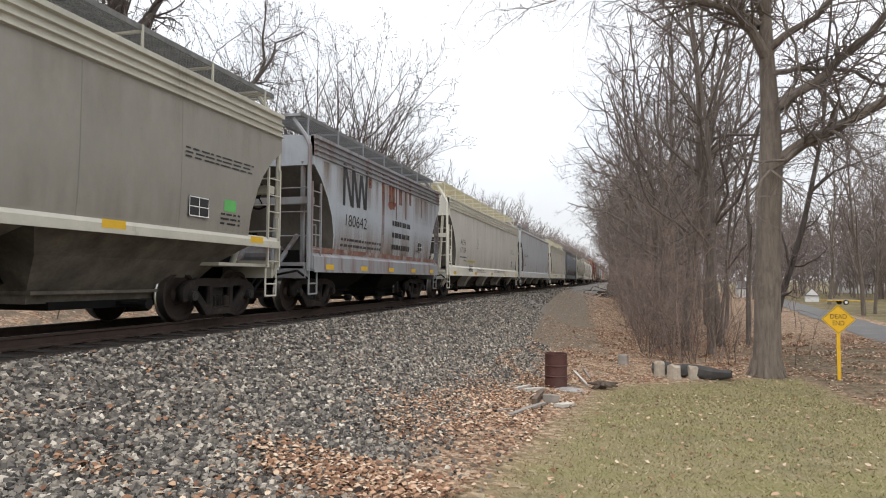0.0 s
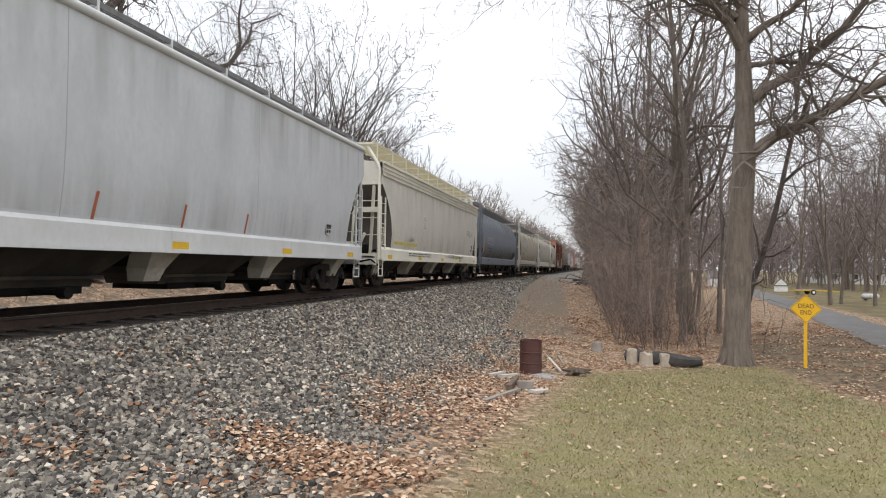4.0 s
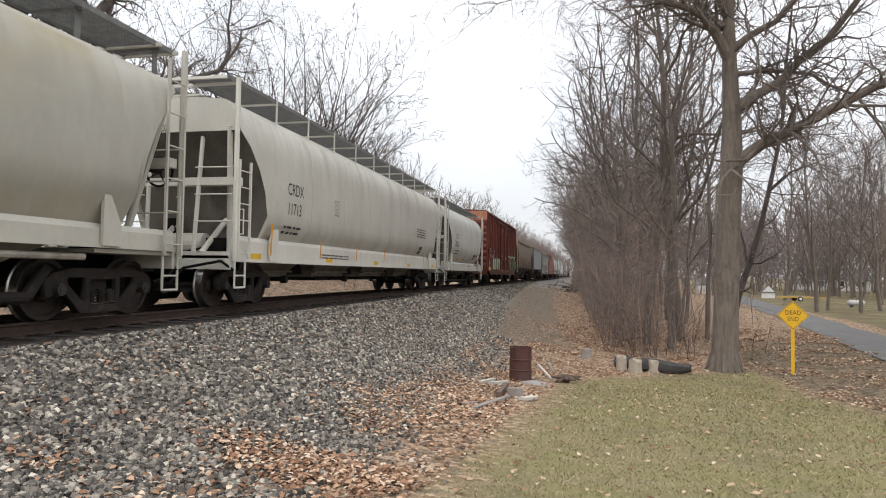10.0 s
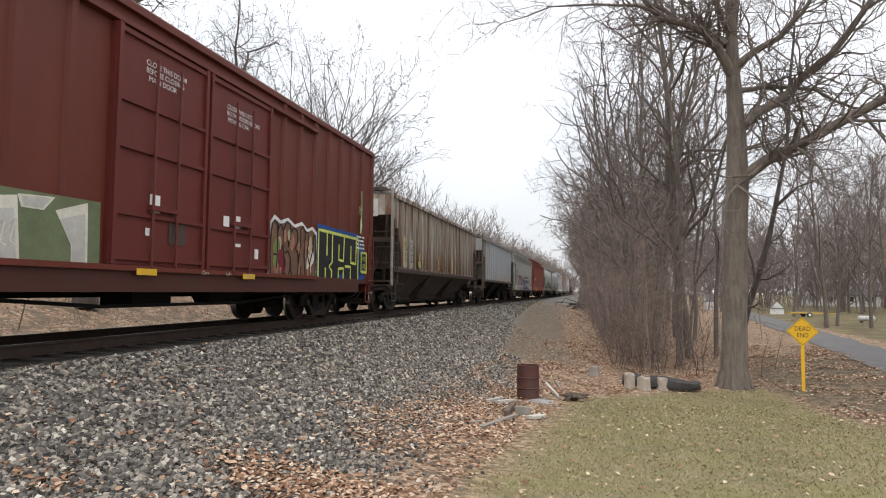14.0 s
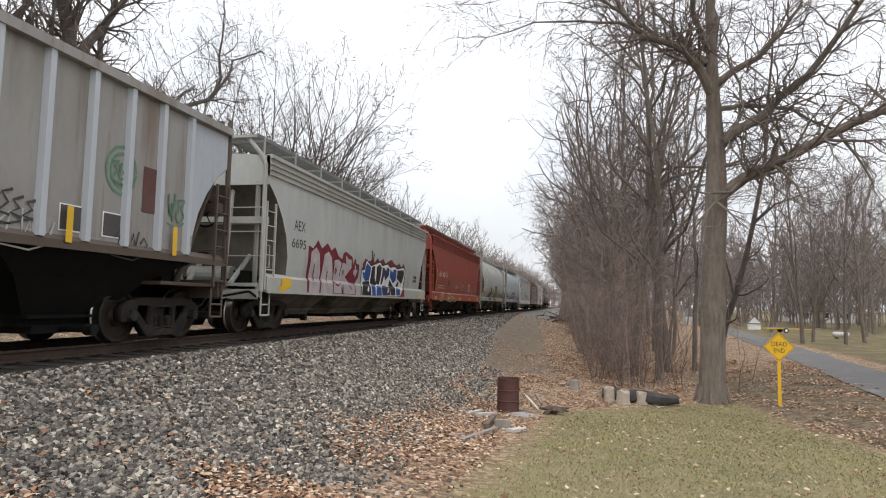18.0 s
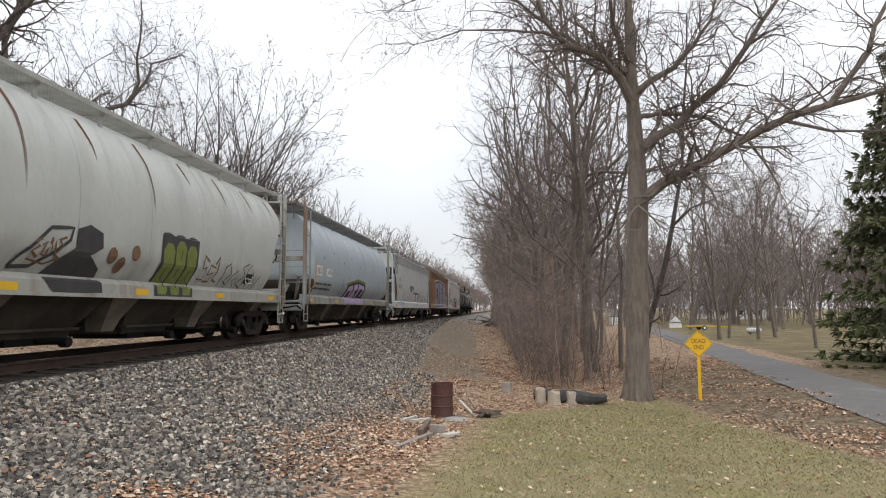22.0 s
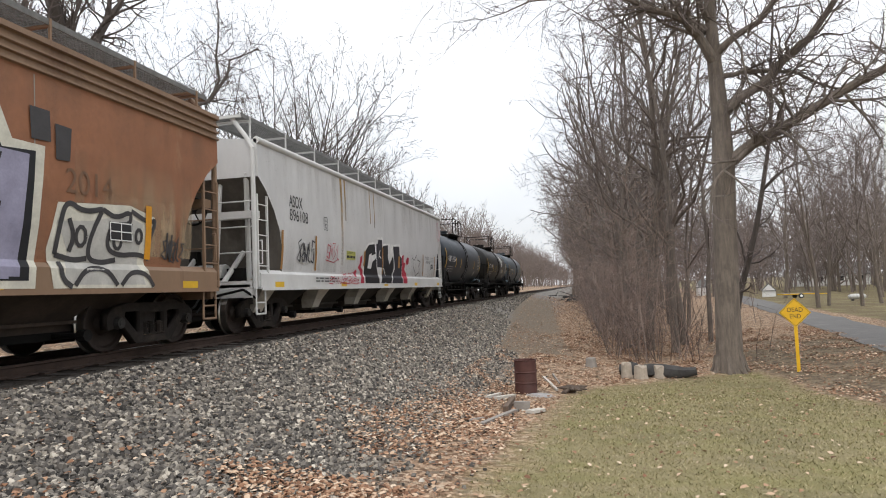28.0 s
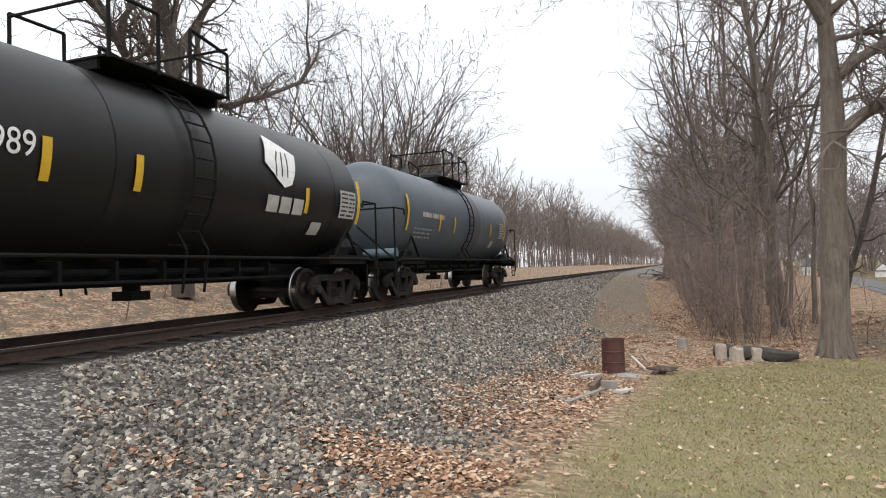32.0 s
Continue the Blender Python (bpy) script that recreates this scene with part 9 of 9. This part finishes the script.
sign = thing("road_sign", "yellow diamond road sign on a yellow post", "road sign", at=(5.97, 21.2, ground_z(5.97, 21.2)), turn=-9)
SIGN = mat("sign_yellow", (0.72, 0.42, 0.015), 0.4, 0, 0.06, 3)
part("post", Geo().box(-0.045, 0.045, -0.03, 0.03, -0.3, 1.55), SIGN, sign)
zc = ground_z(5.97, 21.2)
zs = -0.32 - zc
k = 0.43
plate = part("sign_plate", Geo().slab([(-k, zs), (-k + 0.02, zs - 0.02), (-0.02, zs - k + 0.02), (0, zs - k), (0.02, zs - k + 0.02), (k - 0.02, zs - 0.02), (k, zs), (k - 0.02, zs + 0.02), (0.02, zs + k - 0.02), (0, zs + k), (-0.02, zs + k - 0.02), (-k + 0.02, zs + 0.02)], 1, -0.05, -0.046), SIGN, sign)
for txt, z, w in (("DEAD", 0.02, 0.42), ("END", -0.17, 0.3)):
    cu = bpy.data.curves.new("lettering", "FONT")
    cu.body, cu.size = txt, 0.19
    ob = new("lettering", cu)
    me = bpy.data.meshes.new_from_object(ob.evaluated_get(bpy.context.evaluated_depsgraph_get()))
    bpy.data.objects.remove(ob)
    xm = max(v.co.x for v in me.vertices)
    for v in me.vertices:
        v.co = ((v.co.x / xm - 0.5) * w, -0.054, zs + z + v.co.y)
    me.materials.clear()
    me.materials.append(BLACK)
    part("lettering", me, BLACK, plate)
rim = Geo()
q = 0.395
rim.pipe([(-q, -0.051, zs), (0, -0.051, zs - q), (q, -0.051, zs), (0, -0.051, zs + q), (-q, -0.051, zs)], 0.006, 4)
part("border", rim, BLACK, plate)

CUTWOOD = mat("pale_cut_wood", (0.36, 0.31, 0.25), 0.9, 0, 0.2, 8, second=(0.2, 0.16, 0.12), second_scale=5)
GREYWOOD = mat("grey_weathered_wood", (0.26, 0.235, 0.21), 0.95, 0, 0.25, 4, (1, 6, 1), bump=0.3)
CHAR = mat("dark_log_bark", (0.05, 0.047, 0.045), 0.9, 0, 0.4, 4, bump=0.6, bump_scale=12)
lx, ly = 0.95, 20.9
log = thing("fallen_log", "long dark log lying at the lawn's edge", "log", at=(0.85, 21.0, ground_z(1.5, 21) + 0.16), turn=-18)
g = Geo()
pts = [V_((0.32 * i, 0.05 * math.sin(i), 0.03 * math.sin(2 * i))) for i in range(8)]
g.branch(pts, [0.17, 0.23, 0.19, 0.22, 0.18, 0.2, 0.15, 0.12], 14)
rough_log = random.Random(5)
g.v = [(x, y * rough_log.uniform(0.9, 1.25), z * rough_log.uniform(0.75, 1.12)) for x, y, z in g.v]
part("bark", g, CHAR, log, "", True)
for x, y, hgt, rad in ((1.0, 20.35, 0.46, 0.15), (1.42, 20.4, 0.38, 0.19), (1.98, 20.5, 0.34, 0.18)):
    b = thing("stump_block", "short upright cut block of pale wood", "log", "cut blocks by the log", at=(x, y, ground_z(x, y)))
    rs_ = random.Random(int(100 * x))
    ph, jag = rs_.uniform(0, 6), [rs_.uniform(-0.06, 0.05) for _ in range(14)]
    g = Geo().loft([[(rad * rr * (1 + 0.14 * math.sin(3 * a + ph) + 0.5 * jag[i]) * math.cos(a), rad * rr * (1 + 0.1 * math.sin(2 * a + ph)) * math.sin(a), z + (jag[i] if z > 0.1 else 0)) for i, a in enumerate([2 * math.pi * i / 14 for i in range(14)])] for z, rr in ((-0.05, 1.25), (0.04, 1.08), (hgt * 0.5, 1.0), (hgt - 0.02, 0.96), (hgt, 0.86))])
    part("block", g, CUTWOOD, b)
st = thing("tree_stump", "low grey stump among dead leaves", "stump", at=(-0.02, 23.2, ground_z(0, 23.2)))
part("stump", Geo().loft([[(0.17 * rr * math.cos(a) * (1 + 0.15 * math.sin(4 * a)), 0.17 * rr * math.sin(a), z) for a in [2 * math.pi * i / 14 for i in range(14)]] for z, rr in ((-0.1, 1.4), (0.1, 1.05), (0.3, 0.95), (0.32, 0.8))]), GREYWOOD, st)
PALEBOARD = mat("bleached_board", (0.5, 0.47, 0.42), 0.9, 0, 0.2, 6, (1, 6, 1), second=(0.28, 0.25, 0.21), second_scale=4)
BROWNBOARD = mat("brown_rotten_board", (0.13, 0.09, 0.065), 0.95, 0, 0.3, 5, (1, 6, 1))
SCRAP = ((-1.88, 11.0, -1.56, 13.5, 0.11, 0.05, GREYWOOD, "long weathered grey board lying on the leaves"), (-2.2, 15.0, -1.86, 15.9, 0.12, 0.09, PALEBOARD, "short bleached board lying by the drum"), (-2.45, 15.2, -2.26, 16.4, 0.09, 0.07, PALEBOARD, "pale scrap board lying by the drum"),
         (-1.8, 14.0, -1.42, 14.7, 0.14, 0.08, BROWNBOARD, "dark rotten board in the scrap heap"), (-1.72, 13.0, -1.78, 15.0, 0.1, 0.13, BROWNBOARD, "brown rotten board on the scrap heap"), (-1.28, 13.3, -1.05, 13.85, 0.2, 0.06, PALEBOARD, "small pale board end on bare soil"), (-1.66, 13.8, -1.3, 13.95, 0.13, 0.16, GREYWOOD, "short grey board on the scrap heap"),
         (-1.45, 20.2, -0.95, 18.0, 0.07, 0.06, PALEBOARD, "thin pale stick lying by the root clump"), (-1.21, 20.9, -0.93, 19.2, 0.05, 0.05, GREYWOOD, "thin grey stick lying by the root clump"), (-2.12, 11.3, -1.95, 11.8, 0.08, 0.05, GREYWOOD, "short grey stick among the leaves"))
for x0, y0, x1, y1, w, tall, mt, lab in SCRAP:
    l = math.hypot(x1 - x0, y1 - y0)
    za, zb = ground_z(x0, y0), ground_z(x1, y1)
    p = new("board")
    p.matrix_basis = pose((x0 + x1) / 2, (y0 + y1) / 2, (za + zb) / 2 + 0.015, 0, -math.degrees(math.atan2(zb - za, l)), math.degrees(math.atan2(y1 - y0, x1 - x0)))
    tagged(p, lab, "board", "scrap boards by the drum")
    part("plank", Geo().slab([(-l / 2, -w / 2), (l / 2 - 0.04, -w / 2 + 0.01), (l / 2, w / 2), (-l / 2 + 0.03, w / 2)], 2, 0.0, tall), mt, p)
root = thing("root_clump", "dark upturned root clump on the leaves", "stump", at=(-0.55, 17.9, ground_z(-0.55, 17.9)))
EARTHY = mat("earthy_root", (0.1, 0.075, 0.058), 0.95, 0, 0.4, 6, bump=0.6)
rng = random.Random(3)
for i in range(14):
    a = rng.uniform(0, 6.28)
    g = Geo()
    g.branch([V_((0, 0, 0.06)), V_((0.15 * math.cos(a), 0.12 * math.sin(a), 0.14)), V_((0.4 * math.cos(a), 0.25 * math.sin(a), 0.05 + rng.uniform(-0.05, 0.15)))], [0.1, 0.07, 0.02], 6)
    part("root", g, EARTHY, root)
ash = thing("ash_heap", "low heap of pale grey ash beside the drum", "ash", at=(-1.35, 16.75, ground_z(-1.35, 16.75) - 0.03))
g = Geo().loft([[(rr * math.cos(a) * (1 + 0.15 * math.sin(3 * a)), rr * math.sin(a), z) for a in [2 * math.pi * i / 18 for i in range(18)]] for z, rr in ((0, 0.4), (0.06, 0.3), (0.1, 0.15), (0.11, 0.02))])
part("heap", g, mat("wood_ash", (0.3, 0.29, 0.28), 0.95, 0, 0.25, 8, bump=0.6), ash, "", True)
pile = thing("brush_pile", "dark heap of cut branches beside the line far off", "brush", at=(-1.6, 70, ground_z(-1.6, 70)))
rng = random.Random(9)
for i in range(70):
    a, b = V_((rng.gauss(0, 1.2), rng.gauss(0, 2.0), rng.uniform(0, 0.7))), V_((rng.gauss(0, 1), rng.gauss(0, 1), rng.gauss(0, 0.3))).normalized()
    part("branch", Geo().tube(a, a + b * rng.uniform(0.6, 1.6), 0.06, 0.02, 5), GREYWOOD if i % 5 == 0 else CHAR, pile)

# ---- yards beyond the lane ----
HOUSE = mat("white_siding", (0.7, 0.7, 0.69), 0.7, 0, 0.06, 3, (0.2, 0.2, 8))
ROOFM = mat("grey_shingle", (0.14, 0.135, 0.13), 0.9, 0, 0.25, 4)
GLASS = mat("dark_pane", (0.02, 0.025, 0.03), 0.1, 0, 0.1, 2)


def house(x, y, w, d, hgt, turn, lab):
    hs = thing("house", lab, "house", "houses beyond the lane", at=(x, y, ground_z(x, y)), turn=turn)
    part("wall", Geo().box(-w / 2, w / 2, -d / 2, d / 2, -0.3, hgt), HOUSE, hs)
    e, ridge = (0.35, 0.3) if w > 5 else (0.08, 0.5)
    part("roof", Geo().slab([(-d / 2 - e, hgt - 0.1), (0, hgt + d * ridge), (d / 2 + e, hgt - 0.1), (d / 2 + e, hgt - 0.25), (-d / 2 - e, hgt - 0.25)], 0, -w / 2 - e, w / 2 + e), ROOFM, hs)
    part("gable", Geo().slab([(-d / 2, hgt - 0.15), (0, hgt + d * ridge - 0.12), (d / 2, hgt - 0.15)], 0, -w / 2 - e - 0.02, w / 2 + e + 0.02), HOUSE, hs)
    for i in range(3 if w > 5 else 0):
        xx = -w / 3 + i * w / 3
        wn = part("window", Geo().box(xx - 0.55, xx + 0.55, -d / 2 - 0.06, -d / 2 + 0.02, 0.9, 2.1), HOUSE, hs)
        part("pane", Geo().box(xx - 0.47, xx + 0.47, -d / 2 - 0.075, -d / 2 - 0.05, 0.98, 2.02), GLASS, wn)


house(53, 160, 13, 8, 2.5, 10, "white single-storey house behind bare trees")
house(88, 150, 14, 8, 2.5, -15, "white house with grey roof behind bare trees")
house(17.9, 110, 1.6, 2.0, 1.5, 5, "small white shed beyond the wood")
house(22.5, 90, 1.6, 1.5, 0.95, 78, "small white gabled shed beside the lane")
DIRTYWHITE = mat("dirty_white_tank", (0.5, 0.5, 0.48), 0.6, 0, 0.2, 3, second=(0.3, 0.28, 0.25), second_scale=2)
tank = thing("propane_tank", "white propane tank on short legs in a yard", "propane tank", at=(24.6, 68, ground_z(24.6, 68)), turn=15)
part("shell", Geo().loft([[(x, rr * math.cos(a), 0.75 + rr * math.sin(a)) for a in [2 * math.pi * i / 18 for i in range(18)]] for x, rr in ((-1.5, 0.1), (-1.4, 0.32), (-1.15, 0.46), (1.15, 0.46), (1.4, 0.32), (1.5, 0.1))]), DIRTYWHITE, tank, "", True)
tank.scale = (0.55, 0.55, 0.55)
for s in (-0.8, 0.8):
    part("leg", Geo().box(s - 0.08, s + 0.08, -0.3, 0.3, -0.1, 0.4), STEEL, tank)
trailer = thing("flat_trailer", "low flat trailer with yellow frame parked in a yard", "trailer", at=(23.0, 80, ground_z(23.0, 80)), turn=8)
part("frame", Geo().box(-2.6, 2.0, -0.9, 0.9, 0.55, 0.7).box(2.0, 4.2, -0.06, 0.06, 0.5, 0.6), YELLOW, trailer, "yellow frame")
part("deck", Geo().box(-2.5, 1.9, -0.85, 0.85, 0.704, 0.74), GREYWOOD, trailer)
for s in (-1, 1):
    w = part("wheel", Geo().tube((0, s * 0.92, 0.36), (0, s * 1.12, 0.36), 0.36, n=20), BLACK, trailer)
    part("rim", Geo().tube((0, s * 1.1, 0.36), (0, s * 1.135, 0.36), 0.2, n=16), WHITE, w)

trailer.scale = (0.75, 0.75, 0.75)

# ---- loose stones, leaves and grass ----
rng = np.random.RandomState(4)


def scatter(n_, keep):
    out = []
    while len(out) < n_:
        y = 2.2 + 34 * rng.random_sample() ** 1.7
        x = -6.6 + 17 * rng.random_sample()
        if abs(math.atan2(x, y) + 0.16) < 0.72 and rng.random_sample() < keep(x, y):
            out.append((x, y))
    return out


def on_path(x, y):
    return abs(x + 0.2 + 0.075 * y) < 1.35 and y > 25.5


def stone_keep(x, y):
    if on_path(x, y) or y > 24 and x > -2.9 - 0.075 * (y - 28):
        return 0.0
    return min(1.0, max(0.03, (-2.0 - x) / 1.6)) if x < -1.3 else 0.0


LEAF_HEAPS = ((-2.95, 6.0, 0.7, 0.5, 1.0), (-1.95, 5.9, 0.5, 0.4, 0.8), (-4.1, 4.3, 0.3, 0.25, 0.7), (-2.5, 11.3, 0.8, 2.0, 0.8), (-3.2, 9.2, 0.5, 1.0, 0.4), (-2.1, 15.0, 0.9, 3.0, 0.55), (-2.8, 19.0, 0.7, 3.0, 0.3))


def leaf_keep(x, y):
    if on_path(x, y):
        return 0.1
    rough_ = noise.noise(Vector((x * 0.9, y * 0.6, 3.0)))
    heap = smooth01((rough_ + 0.12) / 0.3)
    e = x - 0.065 * y
    if x + 0.09 * y > 7.0 and y < 28:
        return 0.05 + 0.3 * heap
    if y - 0.6 * x > 18.8 or x + 0.09 * y > 7.0:
        return 0.05 + 0.75 * heap if x > -3.6 else 0.03
    if e >= -1.85:
        return 0.012
    k = sum(w * math.exp(-((x - a) / p) ** 2 - ((y - b) / q) ** 2) for a, b, p, q, w in LEAF_HEAPS)
    return min(1.0, 0.02 + (0.12 * heap if x > -3.6 else 0.02 * heap) + k * (0.45 + 0.9 * heap))


def island_material(name, stops, rough=0.9):
    m = bpy.data.materials.new(name)
    m.use_nodes = True
    nt = m.node_tree
    b = nt.nodes["Principled BSDF"]
    b.inputs["Roughness"].default_value = rough
    b.inputs["Specular IOR Level"].default_value = 0.25
    ge = nt.nodes.new("ShaderNodeNewGeometry")
    rp = nt.nodes.new("ShaderNodeValToRGB")
    els = rp.color_ramp.elements
    while len(els) < len(stops):
        els.new(0.5)
    for e, (p, col) in zip(els, stops):
        e.position, e.color = p, (*col, 1)
    nt.links.new(ge.outputs["Random Per Island"], rp.inputs[0])
    nt.links.new(rp.outputs[0], b.inputs["Base Color"])
    return m


cube = np.array([(x, y, z) for x in (-1, 1) for y in (-1, 1) for z in (-1, 1)], float)
cf = ((0, 1, 3, 2), (4, 6, 7, 5), (0, 4, 5, 1), (2, 3, 7, 6), (0, 2, 6, 4), (1, 5, 7, 3))
g = Geo()
for x, y in scatter(56000, stone_keep):
    size = rng.uniform(0.01, 0.029) * (1.15 - 0.012 * min(y, 12)) * (1.0 + 0.018 * y)
    v = cube * rng.uniform(0.45, 1.0, (8, 3)) * size
    a, b_ = rng.uniform(0, 6.28, 2)
    ca, sa, cb, sb = math.cos(a), math.sin(a), math.cos(b_), math.sin(b_)
    v = v @ np.array([[ca, -sa, 0], [sa, ca, 0], [0, 0, 1]]) @ np.array([[1, 0, 0], [0, cb, -sb], [0, sb, cb]])
    v += (x, y, ground_z(x, y) + size * 0.35)
    k = len(g.v)
    g.v += v.tolist()
    g.f += [tuple(k + i for i in f_) for f_ in cf]
far_stones = [(-6.5 + 3.4 * rng.random_sample() - 0.04 * y_, y_) for y_ in 26 + 60 * rng.random_sample(9000)]
for x, y in far_stones:
    size = rng.uniform(0.022, 0.05)
    v = cube * rng.uniform(0.45, 1.0, (8, 3)) * size + (x, y, ground_z(x, y) + size * 0.3)
    k = len(g.v)
    g.v += v.tolist()
    g.f += [tuple(k + i for i in f_) for f_ in cf]
tagged(new("ballast_stones", g.mesh("ballast_stones", island_material("crushed_stone", ((0, (0.035, 0.033, 0.031)), (0.35, (0.11, 0.1, 0.09)), (0.7, (0.21, 0.19, 0.163)), (0.92, (0.34, 0.305, 0.255)), (1, (0.58, 0.53, 0.45)))))), "loose grey crushed stone", "gravel", kind="stuff")
g = Geo()
wood_floor = []
while len(wood_floor) < 16000:
    y_ = 30 + 48 * rng.random_sample() ** 1.3
    x_ = -3.6 - 0.055 * (y_ - 28) + 11 * rng.random_sample() ** 1.3
    if (not on_path(x_, y_) or rng.random_sample() < 0.2) and x_ < road_near(y_) - 0.3:
        wood_floor.append((x_, y_))
bank = [(-12.2 - 6 * rng.random_sample() ** 1.5, 3 + 45 * rng.random_sample()) for _ in range(9000)]
for x, y in scatter(46000, leaf_keep) + wood_floor + bank:
    l = rng.uniform(0.018, 0.044) * (1.0 + 0.009 * y)
    a, cu_ = rng.uniform(0, 6.28), rng.uniform(0.2, 1.2)
    z = ground_z(x, y) + rng.uniform(0.015, 0.045)
    ca, sa = math.cos(a), math.sin(a)
    k = len(g.v)
    t1, t2 = rng.uniform(-0.9, 0.9, 2)
    for u, w_, hh in ((-1, 0, 0), (-0.35, 0.55, cu_), (-0.35, -0.55, cu_ * 0.7), (0.45, 0.5, cu_), (0.45, -0.5, cu_ * 0.8), (1, 0, 0.2)):
        hz = hh * 0.5 + t1 * u * 0.4 + t2 * w_ * 0.5
        g.v.append((x + l * (u * ca - w_ * sa), y + l * (u * sa + w_ * ca), z + l * max(hz, -0.1)))
    g.f += [(k, k + 2, k + 1), (k + 1, k + 2, k + 4, k + 3), (k + 3, k + 4, k + 5)]
tagged(new("fallen_leaves", g.mesh("fallen_leaves", island_material("dead_leaves", ((0, (0.1, 0.05, 0.03)), (0.35, (0.23, 0.12, 0.07)), (0.7, (0.41, 0.265, 0.17)), (1, (0.6, 0.48, 0.36)))))), "dry curled brown fallen leaves", "leaves", kind="stuff")
g = Geo()
cnt = 0
while cnt < 40000:
    y = 3 + 19 * rng.random_sample() ** 1.4
    x = -3 + 9.5 * rng.random_sample()
    e = x - 0.065 * y
    if e < -1.95 + 0.9 * rng.random_sample() or x + 0.09 * y > 7.1 - 0.5 * rng.random_sample() or y - 0.6 * x > 19 - 0.8 * rng.random_sample():
        continue
    cnt += 1
    hgt = rng.uniform(0.018, 0.042)
    a = rng.uniform(0, 6.28)
    z = ground_z(x, y)
    wv = 0.003 + 0.0005 * y
    lx_, ly_ = rng.normal(0, 0.03, 2)
    k = len(g.v)
    g.v += [(x - wv * math.cos(a), y - wv * math.sin(a), z), (x + wv * math.cos(a), y + wv * math.sin(a), z), (x + lx_, y + ly_, z + hgt)]
    g.f.append((k, k + 1, k + 2))
tagged(new("grass", g.mesh("grass", island_material("dry_turf_blades", ((0, (0.11, 0.1, 0.04)), (0.4, (0.21, 0.183, 0.08)), (0.75, (0.33, 0.28, 0.15)), (1, (0.47, 0.4, 0.255)))))), "short half-dry lawn grass", "grass", kind="stuff")


# ---- movement ----
def motions():
    times = [0.0] + [2.0 * i for i in range(1, 16)] + [32.0]
    mid = {}
    for car, u in CARS:
        mid[car] = u
        walk(car, [(t, pose(TRACK, u - SPEED * t, 0)) for t in times])
    for ws, car, a in ROLLING:
        yt = ws.parent.location.y
        t0 = max(0.0, (mid[car] + yt - 34) / SPEED)
        t1 = min(32.0, (mid[car] + yt + 1) / SPEED)
        i0, i1 = math.ceil(t0 * FPS), math.floor(t1 * FPS)
        ticks = sorted({0, 32 * FPS} | set(range(i0, i1 + 1))) if i1 > i0 else [0, 32 * FPS]
        rows = []
        for i in ticks:
            s = (min(max(i, i0), max(i1, i0)) - i0) / FPS
            rows.append((i / FPS, pose(0, a, 0.457, math.degrees(SPEED * s / 0.457), 0, 0)))
        walk(ws, rows)


motions()
